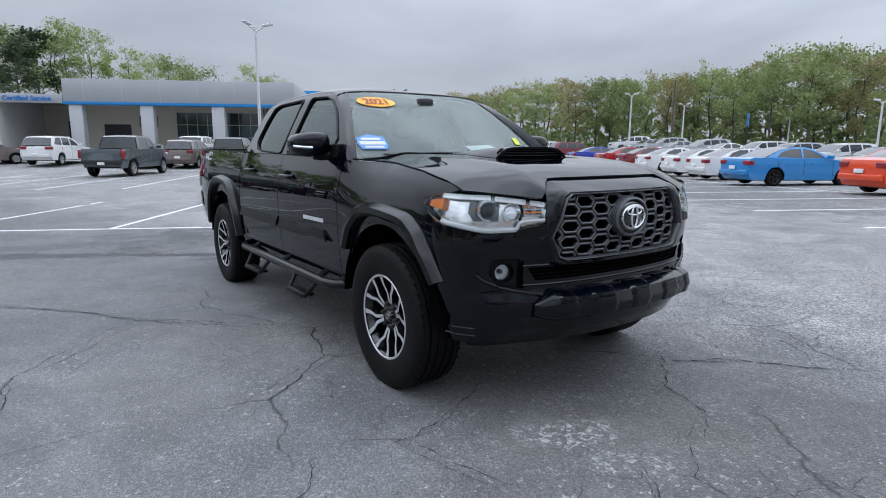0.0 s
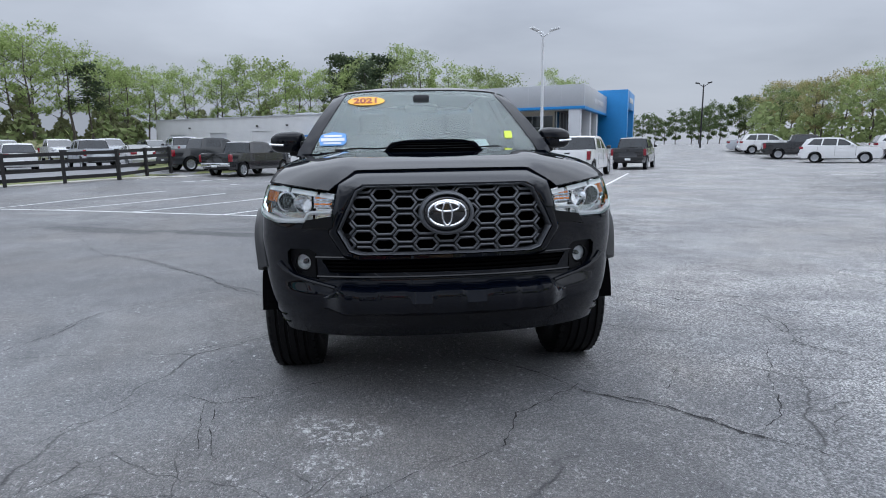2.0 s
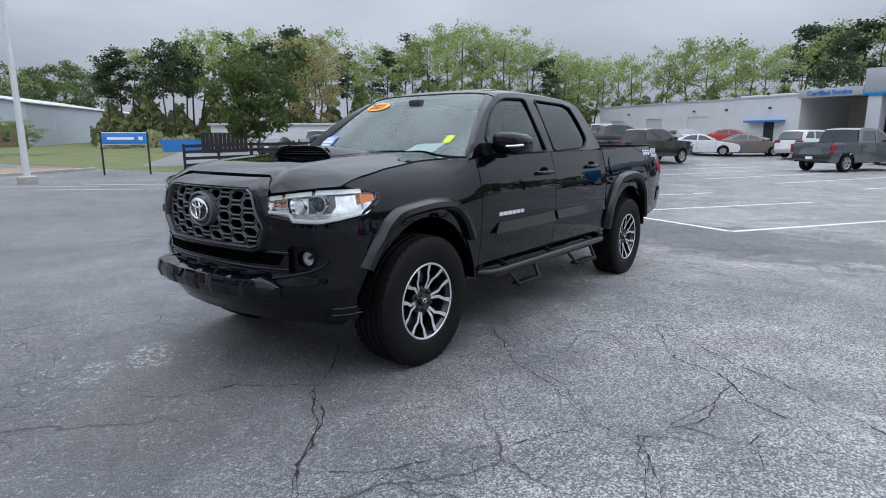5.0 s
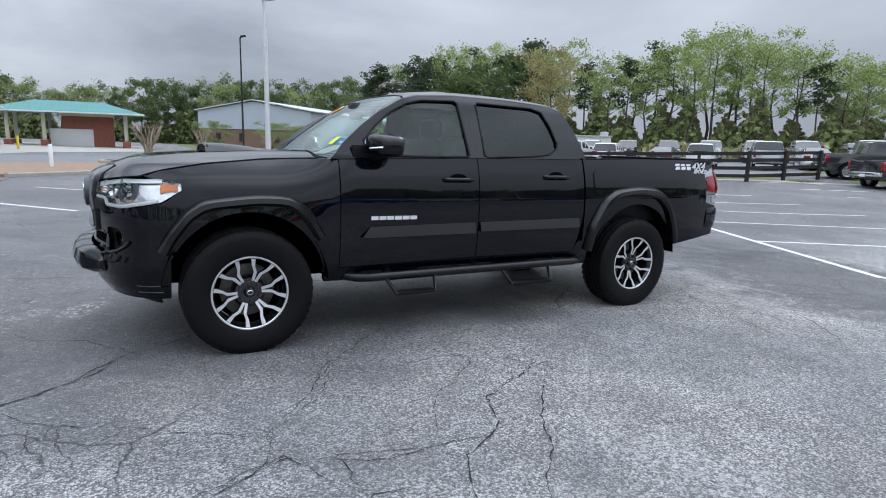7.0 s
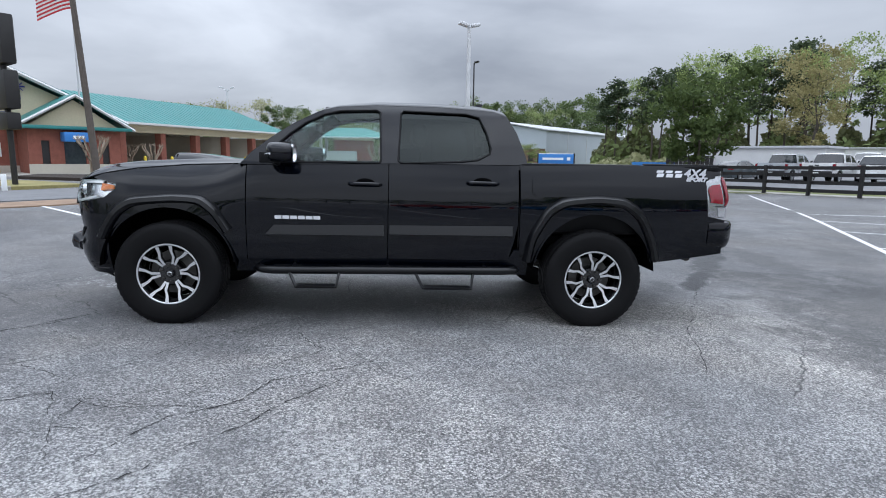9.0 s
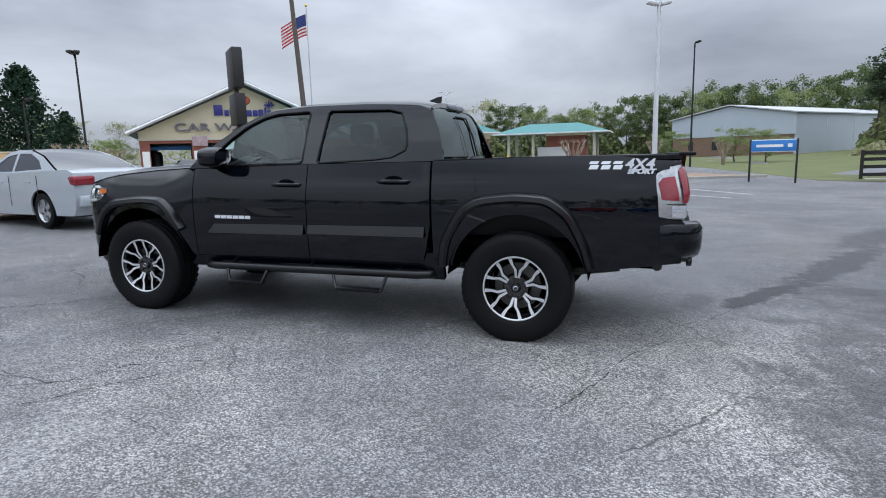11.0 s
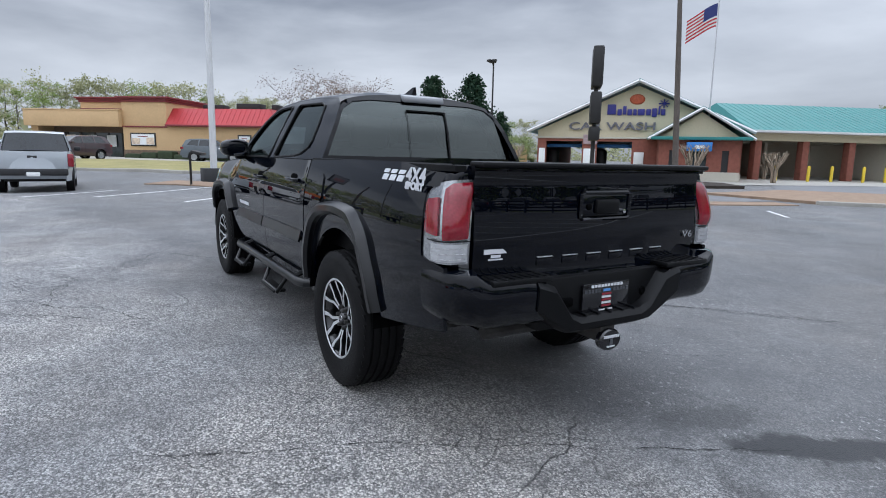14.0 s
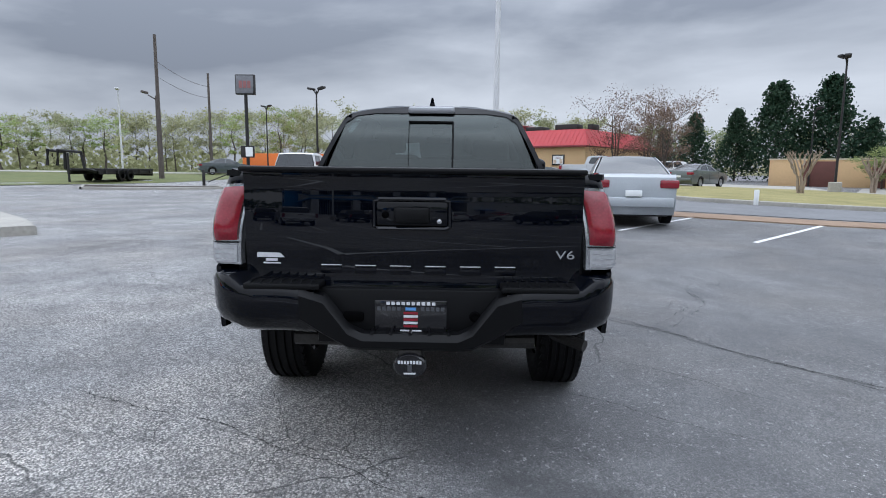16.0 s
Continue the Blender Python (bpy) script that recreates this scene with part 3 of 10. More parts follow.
strip("parking_line", Vector((1.0, 16.2)), Vector((-28.5, 30.2)), 0.13, LINE_PAINT, **WL)
# stalls along the mulch strip
for a, b in (((6.3, -3.4), (9.8, -6.5)), ((4.8, -5.3), (8.2, -8.7)), ((3.0, -7.4), (4.6, -9.2)), ((3.0, -12.4), (4.3, -13.8)), ((8.0, -1.4), (10.2, -3.6)), ((9.24, 0.28), (11.9, -2.3)), ((10.8, 2.0), (13.8, -1.13)), ((11.1, 3.4), (13.6, 1.4)),
             ((-1.1, -21.4), (-4.3, -18.1)), ((-4.5, -19.9), (-6.2, -16.4)), ((-2.4, -17.5), (-5.2, -14.2)), ((-13.3, -13.2), (-17.1, -21.6))):
    strip("parking_line", a, b, 0.1, LINE_PAINT, **WL)

# grounds beyond the lot
polygon("mulch_strip", [(17.0, -0.5), (16.0, 0.6), (13.0, -1.6), (9.9, -4.9), (7.6, -8.4), (6.0, -12.6), (5.4, -17.5), (6.4, -17.8), (7.0, -13.2), (8.8, -8.8), (11.0, -5.6), (14.0, -2.6)], 0.03, MULCH, 0.05, "reddish pine-straw strip at the edge of the asphalt", 0.6)
polygon("access_road", [(18.5, -1.0), (14.2, -3.0), (11.4, -6.0), (9.2, -9.2), (7.4, -13.6), (6.8, -19), (5.5, -24.0), (9.5, -24.5), (10.4, -19), (11.4, -14.4), (13.2, -10.6), (15.6, -8.0), (19.4, -5.8), (44, -7), (52, -7), (52, -2.0), (30, -2.4)], 0.012, ROADWAY, 0, "grey access road", 1.2, "road")
polygon("grass_verge", [(12.0, -14.0), (13.6, -11.2), (16.0, -8.8), (20.2, -7.4), (30, -9.5), (33, -13), (28.5, -20.5), (22, -21.5), (14.5, -19.8), (11.6, -17.6)], 0.11, GRASS_DRY, 0.2, "patchy dry spring grass island", 0.8, "grass")
kerb([(12.0, -14.0), (13.6, -11.2), (16.0, -8.8), (20.2, -7.4), (30, -9.5), (33, -13)])
polygon("concrete_drive", [(20.6, -6.9), (31, -8.9), (36.5, -14.5), (30, -22.5), (36, -24.5), (44, -18), (44, -7.6)], 0.02, CONCRETE, 0, "pale concrete drive", 1.5, "road")
polygon("grass_verge", [(21.6, -5.6), (22.2, -1.4), (26, 0.7), (31.3, 3.3), (37, 6.5), (39.5, 5.0), (40.3, 0.6), (36.5, -5.2), (33.4, -8.6), (27, -7.6)], 0.10, GRASS_DRY, 0.2, "patchy green grass verge before the restaurant", 0.8, "grass")
kerb([(37, 6.7), (31.3, 3.5), (26, 0.9), (22.0, -1.3), (21.4, -5.6), (27, -7.8), (33.4, -8.8)])
polygon("restaurant_drive", [(39.5, 5.2), (40.5, 0.6), (36.7, -5.3), (33.6, -8.8), (36.0, -12.6), (39.0, -12.0), (46.2, -2.6), (52.5, 5.5), (48, 9)], 0.06, CONCRETE, 0, "pale concrete drive along the restaurant", 1.0, "road")
polygon("side_road", [(-2.5, -46), (6.4, -43), (11.5, -39), (13.5, -30), (10.8, -26.0), (6.2, -30.5), (-4, -36)], 0.015, ROADWAY, 0, "grey forecourt road", 1.4, "road")
polygon("sandy_verge", [(9.6, -18.6), (10.2, -25.2), (5.6, -30), (-4.5, -35.2), (-9.5, -31.6), (-3.6, -27.2), (2.4, -23.6), (5.6, -19.2)], 0.10, MULCH, 0.16, "bare sandy verge", 0.8, "verge")
kerb([(5.6, -19.0), (2.4, -23.4), (-3.6, -27.0), (-9.5, -31.4)])
polygon("planting_island", [(0.2, -29.8), (-1.2, -31.0), (-1.0, -32.6), (1.0, -33.4), (3.0, -32.2), (3.2, -30.6), (1.8, -29.6)], 0.2, DARK_MULCH, 0.3, "dark mulch island with a concrete kerb", 0.4, "planting bed")
kerb([(0.2, -29.7), (-1.3, -31.0), (-1.1, -32.7), (1.0, -33.6), (3.1, -32.3), (3.3, -30.6), (1.8, -29.4), (0.2, -29.7)], 0.18, 0.24)
polygon("planting_island", [(13.0, -22.2), (12.0, -25.2), (14.5, -27.2), (18.0, -26.0), (17.5, -23.0)], 0.14, DARK_MULCH, 0.2, "dark mulch bed by the car wash", 0.5, "planting bed")
polygon("forecourt", [(26.5, -21.5), (22.5, -22.4), (14.5, -27.5), (12.5, -36.5), (8, -48), (0, -58), (0, -76), (18, -76), (36, -40), (34, -27)], 0.02, CONCRETE, 0, "pale concrete forecourt of the car wash", 2.0, "pavement")
polygon("grass_field", [(-11, -27.5), (-14.5, -25.5), (-20.5, -20.6), (-26.0, -12.0), (-31, -9), (-41, -16), (-60, -40), (-60, -130), (-6, -130), (-5, -62), (-9.5, -40)], 0.01, GRASS_GREEN, 0, "rough grass and gravel beyond the fence", 3.0, "grass")
polygon("concrete_apron", [(-13.0, -29.4), (-16.9, -27.6), (-19.4, -23.0), (-20.9, -19.4), (-26.2, -10.8), (-25.4, -10.4), (-20.0, -18.6), (-18.4, -23.0), (-16.0, -26.8), (-12.6, -28.4)], 0.03, CONCRETE, 0.05, "pale concrete strip under the fence", 0.8, "pavement")
polygon("gravel_lot", [(-13, -34), (-21, -24.0), (-28, -14), (-44, -20), (-52, -42), (-30, -58)], 0.03, ROADWAY, 0, "grey storage lot behind the fence", 2.5, "ground")
polygon("far_grass", [(22, 22.0), (36, 15.5), (52, 13), (90, 10), (90, 60), (40, 60)], 0.015, GRASS_GREEN, 0, "green verge by the highway", 3.0, "grass")
polygon("highway", [(44, 42), (48, 26), (57, 15), (62, 15), (53, 27), (49, 43)], 0.05, CONCRETE, 0, "pale highway", 1.5, "road")
polygon("kerb_island", [(22.5, 17.8), (26.0, 12.6), (27.2, 13.2), (24.0, 18.6)], 0.13, DARK_MULCH, 0.16, "planted traffic island", 0.6, "planting bed")
kerb([(22.4, 17.8), (25.9, 12.4), (27.4, 13.1), (24.1, 18.8), (22.4, 17.8)])
kerb([(4.3, 7.1), (5.2, 7.9), (6.8, 9.7), (6.6, 11.5)], 0.5, 0.16, "wide pale concrete kerb end")

# main cracks: thin wandering gaps, widest where the surface has parted
def crack(pts, w=0.012, seed=0):
    rnd = random.Random(seed)
    bm = bmesh.new()
    P = []
    for a, b in zip(pts, pts[1:]):
        n = max(3, int(math.hypot(b[0] - a[0], b[1] - a[1]) / 0.035))
        for k in range(n):
            P.append((a[0] + (b[0] - a[0]) * k / n, a[1] + (b[1] - a[1]) * k / n))
    P.append(pts[-1])
    rows = []
    ox = oy = 0.0
    for i, (x, y) in enumerate(P):
        ox = ox * 0.82 + rnd.gauss(0, 0.008)
        oy = oy * 0.82 + rnd.gauss(0, 0.008)
        q0, q1 = P[max(i - 1, 0)], P[min(i + 1, len(P) - 1)]
        d = Vector((q1[0] - q0[0], q1[1] - q0[1])).normalized()
        ww = w * (0.15 + 1.3 * rnd.random() ** 1.5) * (0.3 + 0.7 * min(1, i / 8, (len(P) - 1 - i) / 8))
        rows.append([bm.verts.new((x + ox - d.y * o * ww, y + oy + d.x * o * ww, terrain(x + ox, y + oy) + 0.0045)) for o in (-0.5, 0.5)])
    for a, b in zip(rows, rows[1:]):
        bm.faces.new((a[0], b[0], b[1], a[1]))
    return tagged(part("asphalt_crack", bm, CRACK, None, "", 0), "dark open crack in the asphalt", "crack", "asphalt cracks", "structure")


crack([(-0.3, -1.61), (-0.71, -1.93), (-1.27, -2.3), (-1.7, -2.83)], 0.0090, 16)
crack([(-1.81, -0.79), (-2.11, -1.14), (-2.33, -1.45), (-2.52, -1.79)], 0.0054, 17)
crack([(-2.11, -3.15), (-1.17, -2.27), (-0.55, -1.8), (-0.08, -1.29), (0.29, -0.94)], 0.0080, 19)
crack([(-0.49, -1.8), (-0.14, -2.11), (0.2, -2.35), (0.33, -2.59), (0.8, -2.64)], 0.0054, 23)
crack([(1.02, -0.85), (1.24, -1.22), (1.45, -1.44), (1.61, -1.66)], 0.0054, 24)
crack([(1.32, -2.84), (0.89, -2.64), (0.37, -2.6)], 0.0068, 27)
crack([(-4.95, -5.39), (-3.19, -4.29), (-2.36, -3.35), (-1.14, -2.2)], 0.0068, 35)
crack([(-3.07, -4.29), (-2.10, -3.01), (-1.11, -2.23), (-0.51, -1.83), (0.33, -0.97)], 0.008, 40)
crack([(0.94, -2.64), (0.40, -2.61), (0.01, -2.36), (-0.52, -1.88)], 0.005, 41)
crack([(1.50, -1.74), (1.24, -1.35), (1.08, -1.13), (1.00, -0.95)], 0.005, 42)
crack([(2.56, -1.78), (2.40, -1.72), (2.35, -1.63), (2.16, -1.53)], 0.006, 43)
crack([(2.22, -1.14), (2.48, -1.09), (2.68, -1.03), (2.78, -0.96)], 0.006, 44)
crack([(2.06, -1.39), (2.22, -1.14), (2.11, -0.81), (1.88, -0.42)], 0.006, 45)
crack([(1.68, 0.22), (2.05, 0.53), (2.34, 0.71), (2.48, 0.96), (2.65, 1.11), (2.91, 1.30), (3.11, 1.46)], 0.009, 46)
crack([(0.19, 1.97), (0.46, 2.30), (0.96, 3.01), (1.45, 3.39)], 0.007, 47)
crack([(2.07, 1.30), (2.29, 1.12), (2.48, 0.97)], 0.005, 48)
crack([(2.22, 0.61), (2.46, 0.86), (2.57, 1.03), (2.81, 1.21), (3.00, 1.39)], 0.009, 49)
crack([(0.70, 0.74), (1.29, 1.33), (1.47, 1.66), (1.75, 2.01)], 0.006, 50)
crack([(0.02, 1.71), (0.60, 2.05), (0.75, 2.33), (1.07, 2.60), (1.25, 3.01)], 0.008, 51)
crack([(1.75, 2.01), (1.81, 2.22), (2.01, 2.35), (2.33, 2.44), (2.50, 2.45)], 0.006, 52)
crack([(2.85, 1.32), (2.70, 1.48), (2.32, 1.69), (1.75, 2.01)], 0.006, 53)
crack([(2.32, 1.69), (2.52, 1.90), (2.66, 2.07)], 0.005, 54)
crack([(0.70, 2.43), (1.26, 2.38), (1.56, 2.28), (1.52, 2.64), (1.33, 2.99)], 0.005, 55)
crack([(3.60, -0.15), (3.35, -0.40), (3.13, -0.37), (2.84, 0.02)], 0.004, 56)
crack([(2.75, -1.05), (2.23, -1.18), (2.23, -1.03), (2.08, -0.69)], 0.004, 57)
crack([(2.97, -0.06), (2.81, 0.20), (2.52, 0.31), (2.21, 0.70)], 0.007, 58)
crack([(2.17, 2.44), (1.90, 2.34), (1.73, 2.22), (1.65, 2.42), (1.59, 2.61)], 0.006, 59)
crack([(1.77, 2.12), (1.75, 2.01), (1.44, 1.71), (1.22, 1.17)], 0.005, 60)
crack([(2.01, 2.34), (1.75, 2.24), (1.34, 2.41), (0.84, 2.41), (0.68, 2.35)], 0.006, 61)
crack([(1.87, 2.47), (1.71, 2.71), (1.53, 2.63), (1.32, 2.63), (1.24, 2.51)], 0.005, 62)
crack([(-3.35, -0.69), (-2.34, 1.06), (-2.16, 1.63), (-1.98, 2.07)], 0.006, 63)
crack([(1.06, 2.29), (0.87, 1.92), (0.39, 1.51), (0.62, 1.14), (0.72, 0.59)], 0.005, 64)
crack([(0.26, 2.58), (-0.23, 2.70), (-0.69, 2.76)], 0.005, 65)

# ---- the black pickup truck ----
TRUCK = Matrix(((0.99984, -0.00007, -0.0175, 0), (0, 0.99999, -0.004, 0), (0.0175, 0.004, 0.99984, 0), (0, 0, 0, 1)))
AXF, AXR, HUB, TYRE_R = 1.618, -1.618, 0.378, 0.390
truck = thing("pickup_truck", TRUCK, "black double-cab pickup truck, glossy, parked on cracked asphalt", "pickup truck")

ZP = (0.28, 0.42, 0.50, 0.62, 0.80, 0.95, 1.05, 1.12, 1.18, 1.23, 1.32)
Y_CAB = (0.78, 0.83, 0.868, 0.886, 0.898, 0.897, 0.886, 0.871, 0.853, 0.838, 0.815)
Y_FEN = (0.78, 0.84, 0.872, 0.890, 0.904, 0.890, 0.858, 0.815, 0.752, 0.66, 0.55)
Y_BED = (0.80, 0.85, 0.875, 0.890, 0.900, 0.899, 0.890, 0.877, 0.861, 0.846, 0.815)

ZD = np.linspace(0.24, 1.36, 141)


def eased(ys):
    """A section rounded over about a hand's width."""
    k = np.hanning(13)
    raw = np.interp(np.linspace(0.192, 1.408, 153), ZP, ys)
    return np.convolve(raw, k / k.sum(), "valid")


D_CAB, D_FEN, D_BED = eased(Y_CAB), eased(Y_FEN), eased(Y_BED)


def side_y(x, z):
    yc, yf, yb = lerp(ZD, D_CAB, z), lerp(ZD, D_FEN, z), lerp(ZD, D_BED, z)
    y = yc + (yf - yc) * smooth(0.95, 1.5, x) if x > 0 else yc + (yb - yc) * smooth(-0.9, -1.0, x) if x < -0.9 else yc
    if x > 1.85:
        y *= 1 - 0.13 * ((x - 1.85) / 0.5) ** 2
    if x < -2.1:
        y *= 1 - 0.045 * ((-2.1 - x) / 0.55) ** 2
    return y


def on_side(x, z):
    return (x, side_y(x, z), z)


def both_sides(name, bm, material, parent, label=""):
    """A panel and its mirror image."""
    b2 = mirrored(bm)
    return part(name, bm, material, parent, label), part(name, b2, material, parent, label)


ARCH_F = arc(AXF, 0.40, 0.475, -20, 200, 30)
ARCH_R = arc(AXR, 0.42, 0.475, -20, 200, 30)

# front fender, down to the sill, cut by the wheel arch
FTX, FTZ = (1.055, 1.5, 1.85, 2.1, 2.19), (1.205, 1.183, 1.147, 1.102, 1.080)


def fender_top(x):
    """Height of the seam between bonnet and fender."""
    return lerp(FTX, FTZ, x)


fender_out = [(1.052, 0.47), (1.16, 0.47), (1.16, 0.36), (2.052, 0.36), (2.052, 0.945), (2.0, 0.985), (1.982, 1.0), (1.982, 1.036), (2.12, 1.062), (2.17, 1.082)] + [(x, fender_top(x)) for x in (2.1, 1.975, 1.85, 1.675, 1.5, 1.28, 1.055)]
both_sides("front_fender", sheet(fender_out, [arc(AXF, 0.40, 0.475, 0, 360, 60)], 0.022, on_side, 0.02, True), BLACK_PAINT, truck)
belt_f, belt_m, belt_r = 1.203, 1.236, 1.252
door_f = [(0.004, 0.517), (1.047, 0.498), (1.047, 1.2), (0.004, belt_m)]
door_r = [(-0.935, 0.517), (-0.003, 0.517), (-0.003, belt_m), (-0.99, belt_r), (-0.997, 0.8), (-0.97, 0.66)]
fd = both_sides("front_door", sheet(door_f, [], 0.025, on_side, 0.02, True), BLACK_PAINT, truck)
rd = both_sides("rear_door", sheet(door_r, [], 0.025, on_side, 0.02, True), BLACK_PAINT, truck)
# sill below the doors
both_sides("sill", sheet([(-1.09, 0.40), (1.14, 0.40), (1.14, 0.494), (1.05, 0.494), (0.0, 0.513), (-0.93, 0.513), (-0.975, 0.6), (-1.09, 0.6)], [], 0.03, on_side, 0.05, True), BLACK_PAINT, truck)
# body-side mouldings
for d, x0, x1 in ((fd, 0.03, 0.905), (rd, -0.955, -0.012)):
    zz = (0.695, 0.772) if x0 > 0 else (0.712, 0.785)
    o = [(x0, zz[0] + 0.005), (x1, zz[0]), (x1 - (0.06 if x0 > 0 else 0), zz[1] - 0.006), (x0, zz[1] + 0.006)]
    b = sheet(o, [], 0.03, lambda u, v, zb=zz: (u, side_y(u, v) + 0.005 + 0.026 * (zb[1] + 0.006 - v) / (zb[1] - zb[0] + 0.012), v), 0.014, True)
    b2 = mirrored(b)
    part("side_moulding", b, FLARE_PAINT, d[0], "satin black side moulding")
    part("side_moulding", b2, FLARE_PAINT, d[1], "satin black side moulding")
# door handles: recess cup and grip
for d, xc, zc in ((fd, 0.175, 1.083), (rd, -0.715, 1.112)):
    for k, s in enumerate((1, -1)):
        cup = bmesh.new()
        bmesh.ops.create_uvsphere(cup, u_segments=20, v_segments=10, radius=1)
        for v in cup.verts:
            v.co = Vector((xc + v.co.x * 0.075, s * (side_y(xc, zc) - 0.004 + v.co.y * 0.008), zc + 0.004 + v.co.z * 0.038))
        # near-black dome, painted shade in place of a hollow behind the grip
        part("handle_cup", cup, LINER_SHADE, d[k])
        yy = side_y(xc, zc)
        grip = tube([(xc + 0.118, s * (yy + 0.002), zc), (xc + 0.1, s * (yy + 0.026), zc), (xc + 0.05, s * (yy + 0.034), zc + 0.002), (xc - 0.05, s * (yy + 0.034), zc + 0.002), (xc - 0.1, s * (yy + 0.026), zc), (xc - 0.118, s * (yy + 0.002), zc)], 0.0135, 10)
        part("door_handle", grip, BLACK_PAINT, d[k])

# cargo bed sides
bed_out = [(-2.68, 0.60), (-2.1, 0.52), (-1.02, 0.52), (-1.005, 1.268), (-2.62, 1.292), (-2.585, 1.2), (-2.50, 1.185), (-2.525, 0.90), (-2.68, 0.87)]
both_sides("bed_side", sheet(bed_out, [arc(AXR, 0.42, 0.475, 0, 360, 60)], 0.022, on_side, 0.02, True), BLACK_PAINT, truck)
# corner of the bed wall behind the lamps
part("bed_front_wall", box(-1.04, -1.012, -0.84, 0.84, 0.55, 1.262, 0.006), BLACK_PAINT, truck)
part("bed_floor", box(-2.66, -1.04, -0.72, 0.72, 0.72, 0.75, 0.004), DARK_PLASTIC, truck)
for s in (1, -1):
    part("bed_inner_wall", box(-2.62, -1.04, s * 0.76 - 0.02, s * 0.76 + 0.02, 0.74, 1.255, 0.006), DARK_PLASTIC, truck)
    rail = sheet([(-2.655, 0.745), (-1.015, 0.745), (-1.015, 0.838), (-2.60, 0.82), (-2.655, 0.80)], [], 0.05, lambda u, v: (u, v, 1.286 - 0.012 * (u + 2.6) - 0.25 * max(0, v - 0.83)), 0.025)
    if s < 0:
        rail = mirrored(rail)
    part("bed_rail", rail, DARK_PLASTIC, truck, "dark plastic bed rail cap")
# fuel door: a raised-rim rounded square on the left bed side
o = [(-1.335 + a, 1.02 + b) for a, b in ((0.03, 0), (0.2, 0), (0.235, 0.03), (0.235, 0.13), (0.2, 0.165), (0.06, 0.165), (0.02, 0.14), (0, 0.03))]
part("fuel_door", sheet(o, [], 0.02, lambda u, v: (u, side_y(u, v) + 0.007, v), 0.012, True), BLACK_PAINT, truck)

# wheel-arch flares: a broad angular lip round each arch
def flare(cx, cz, knots):
    bm = bmesh.new()
    rows = []
    prof = ((0.0, -0.004, 1.0), (0.0, 0.028, 0.985), (0.018, 0.048, 0.96), (0.05, 0.050, 0.91), (0.062, 0.03, 0.88), (0.064, -0.05, 0.875))
    pts = []
    for k in range(len(knots) - 1):
        for q in range(6):
            f = q / 6
            pts.append((knots[k][0] + (knots[k + 1][0] - knots[k][0]) * f, knots[k][1] + (knots[k + 1][1] - knots[k][1]) * f))
    pts.append(knots[-1])
    for _ in range(3):
        pts = [pts[0]] + [((pts[i - 1][0] + 2 * pts[i][0] + pts[i + 1][0]) / 4, (pts[i - 1][1] + 2 * pts[i][1] + pts[i + 1][1]) / 4) for i in range(1, len(pts) - 1)] + [pts[-1]]
    for x, z in pts:
        dx, dz = x - cx, z - cz
        row = []
        for _, out, k in prof:
            px, pz = cx + dx * k, cz + dz * k
            row.append(bm.verts.new((px, side_y(min(max(px, -2.6), 2.1), max(pz, 0.42)) + out, pz)))
        rows.append(row)
    for a, b in zip(rows, rows[1:]):
        for j in range(len(prof) - 1):
            bm.faces.new((a[j], a[j + 1], b[j + 1], b[j]))
    for r in (rows[0], rows[-1]):
        bm.faces.new(r)
    bmesh.ops.recalc_face_normals(bm, faces=bm.faces[:])
    return bm


both_sides("wheel_arch_flare", flare(AXF, 0.40, [(2.125, 0.66), (2.075, 0.76), (1.985, 0.885), (1.88, 0.955), (1.57, 0.985), (1.36, 0.975), (1.245, 0.885), (1.15, 0.73)]), FLARE_PAINT, truck, "satin black wheel-arch flare")
both_sides("wheel_arch_flare", flare(AXR, 0.42, [(-1.045, 0.52), (-1.075, 0.72), (-1.2, 0.94), (-1.33, 1.02), (-1.60, 1.05), (-1.84, 1.035), (-1.99, 0.93), (-2.1, 0.72), (-2.15, 0.55)]), FLARE_PAINT, truck, "satin black wheel-arch flare")
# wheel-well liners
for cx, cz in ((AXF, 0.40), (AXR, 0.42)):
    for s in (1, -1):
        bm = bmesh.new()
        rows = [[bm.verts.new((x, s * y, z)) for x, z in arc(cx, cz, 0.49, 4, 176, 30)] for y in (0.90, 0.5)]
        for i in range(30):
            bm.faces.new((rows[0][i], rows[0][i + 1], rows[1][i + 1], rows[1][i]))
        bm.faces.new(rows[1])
        part("wheel_well_liner", bm, LINER_SHADE, truck)

# ---- front fascia ----
XS, YS = 2.05, 0.86
FTH = [math.pi / 2 * i / 200 for i in range(201)]
FP = [(XS + 0.42 * math.cos(t) ** (2 / 2.15), YS * math.sin(t) ** (2 / 2.15)) for t in FTH]
FL = [0.0]
for i in range(200):
    FL.append(FL[-1] + math.hypot(FP[i + 1][0] - FP[i][0], FP[i + 1][1] - FP[i][1]))
FMAX = FL[-1]
XFZ = ((0.30, 0.36, 0.42, 0.50, 0.56, 0.62, 0.70, 0.75, 0.85, 0.95, 1.03, 1.075, 1.1, 1.12), (2.30, 2.41, 2.45, 2.475, 2.48, 2.45, 2.445, 2.455, 2.475, 2.475, 2.455, 2.425, 2.405, 2.385))


def a_of_y(y):
    return math.copysign(lerp([p[1] for p in FP], FL, abs(y)), y)


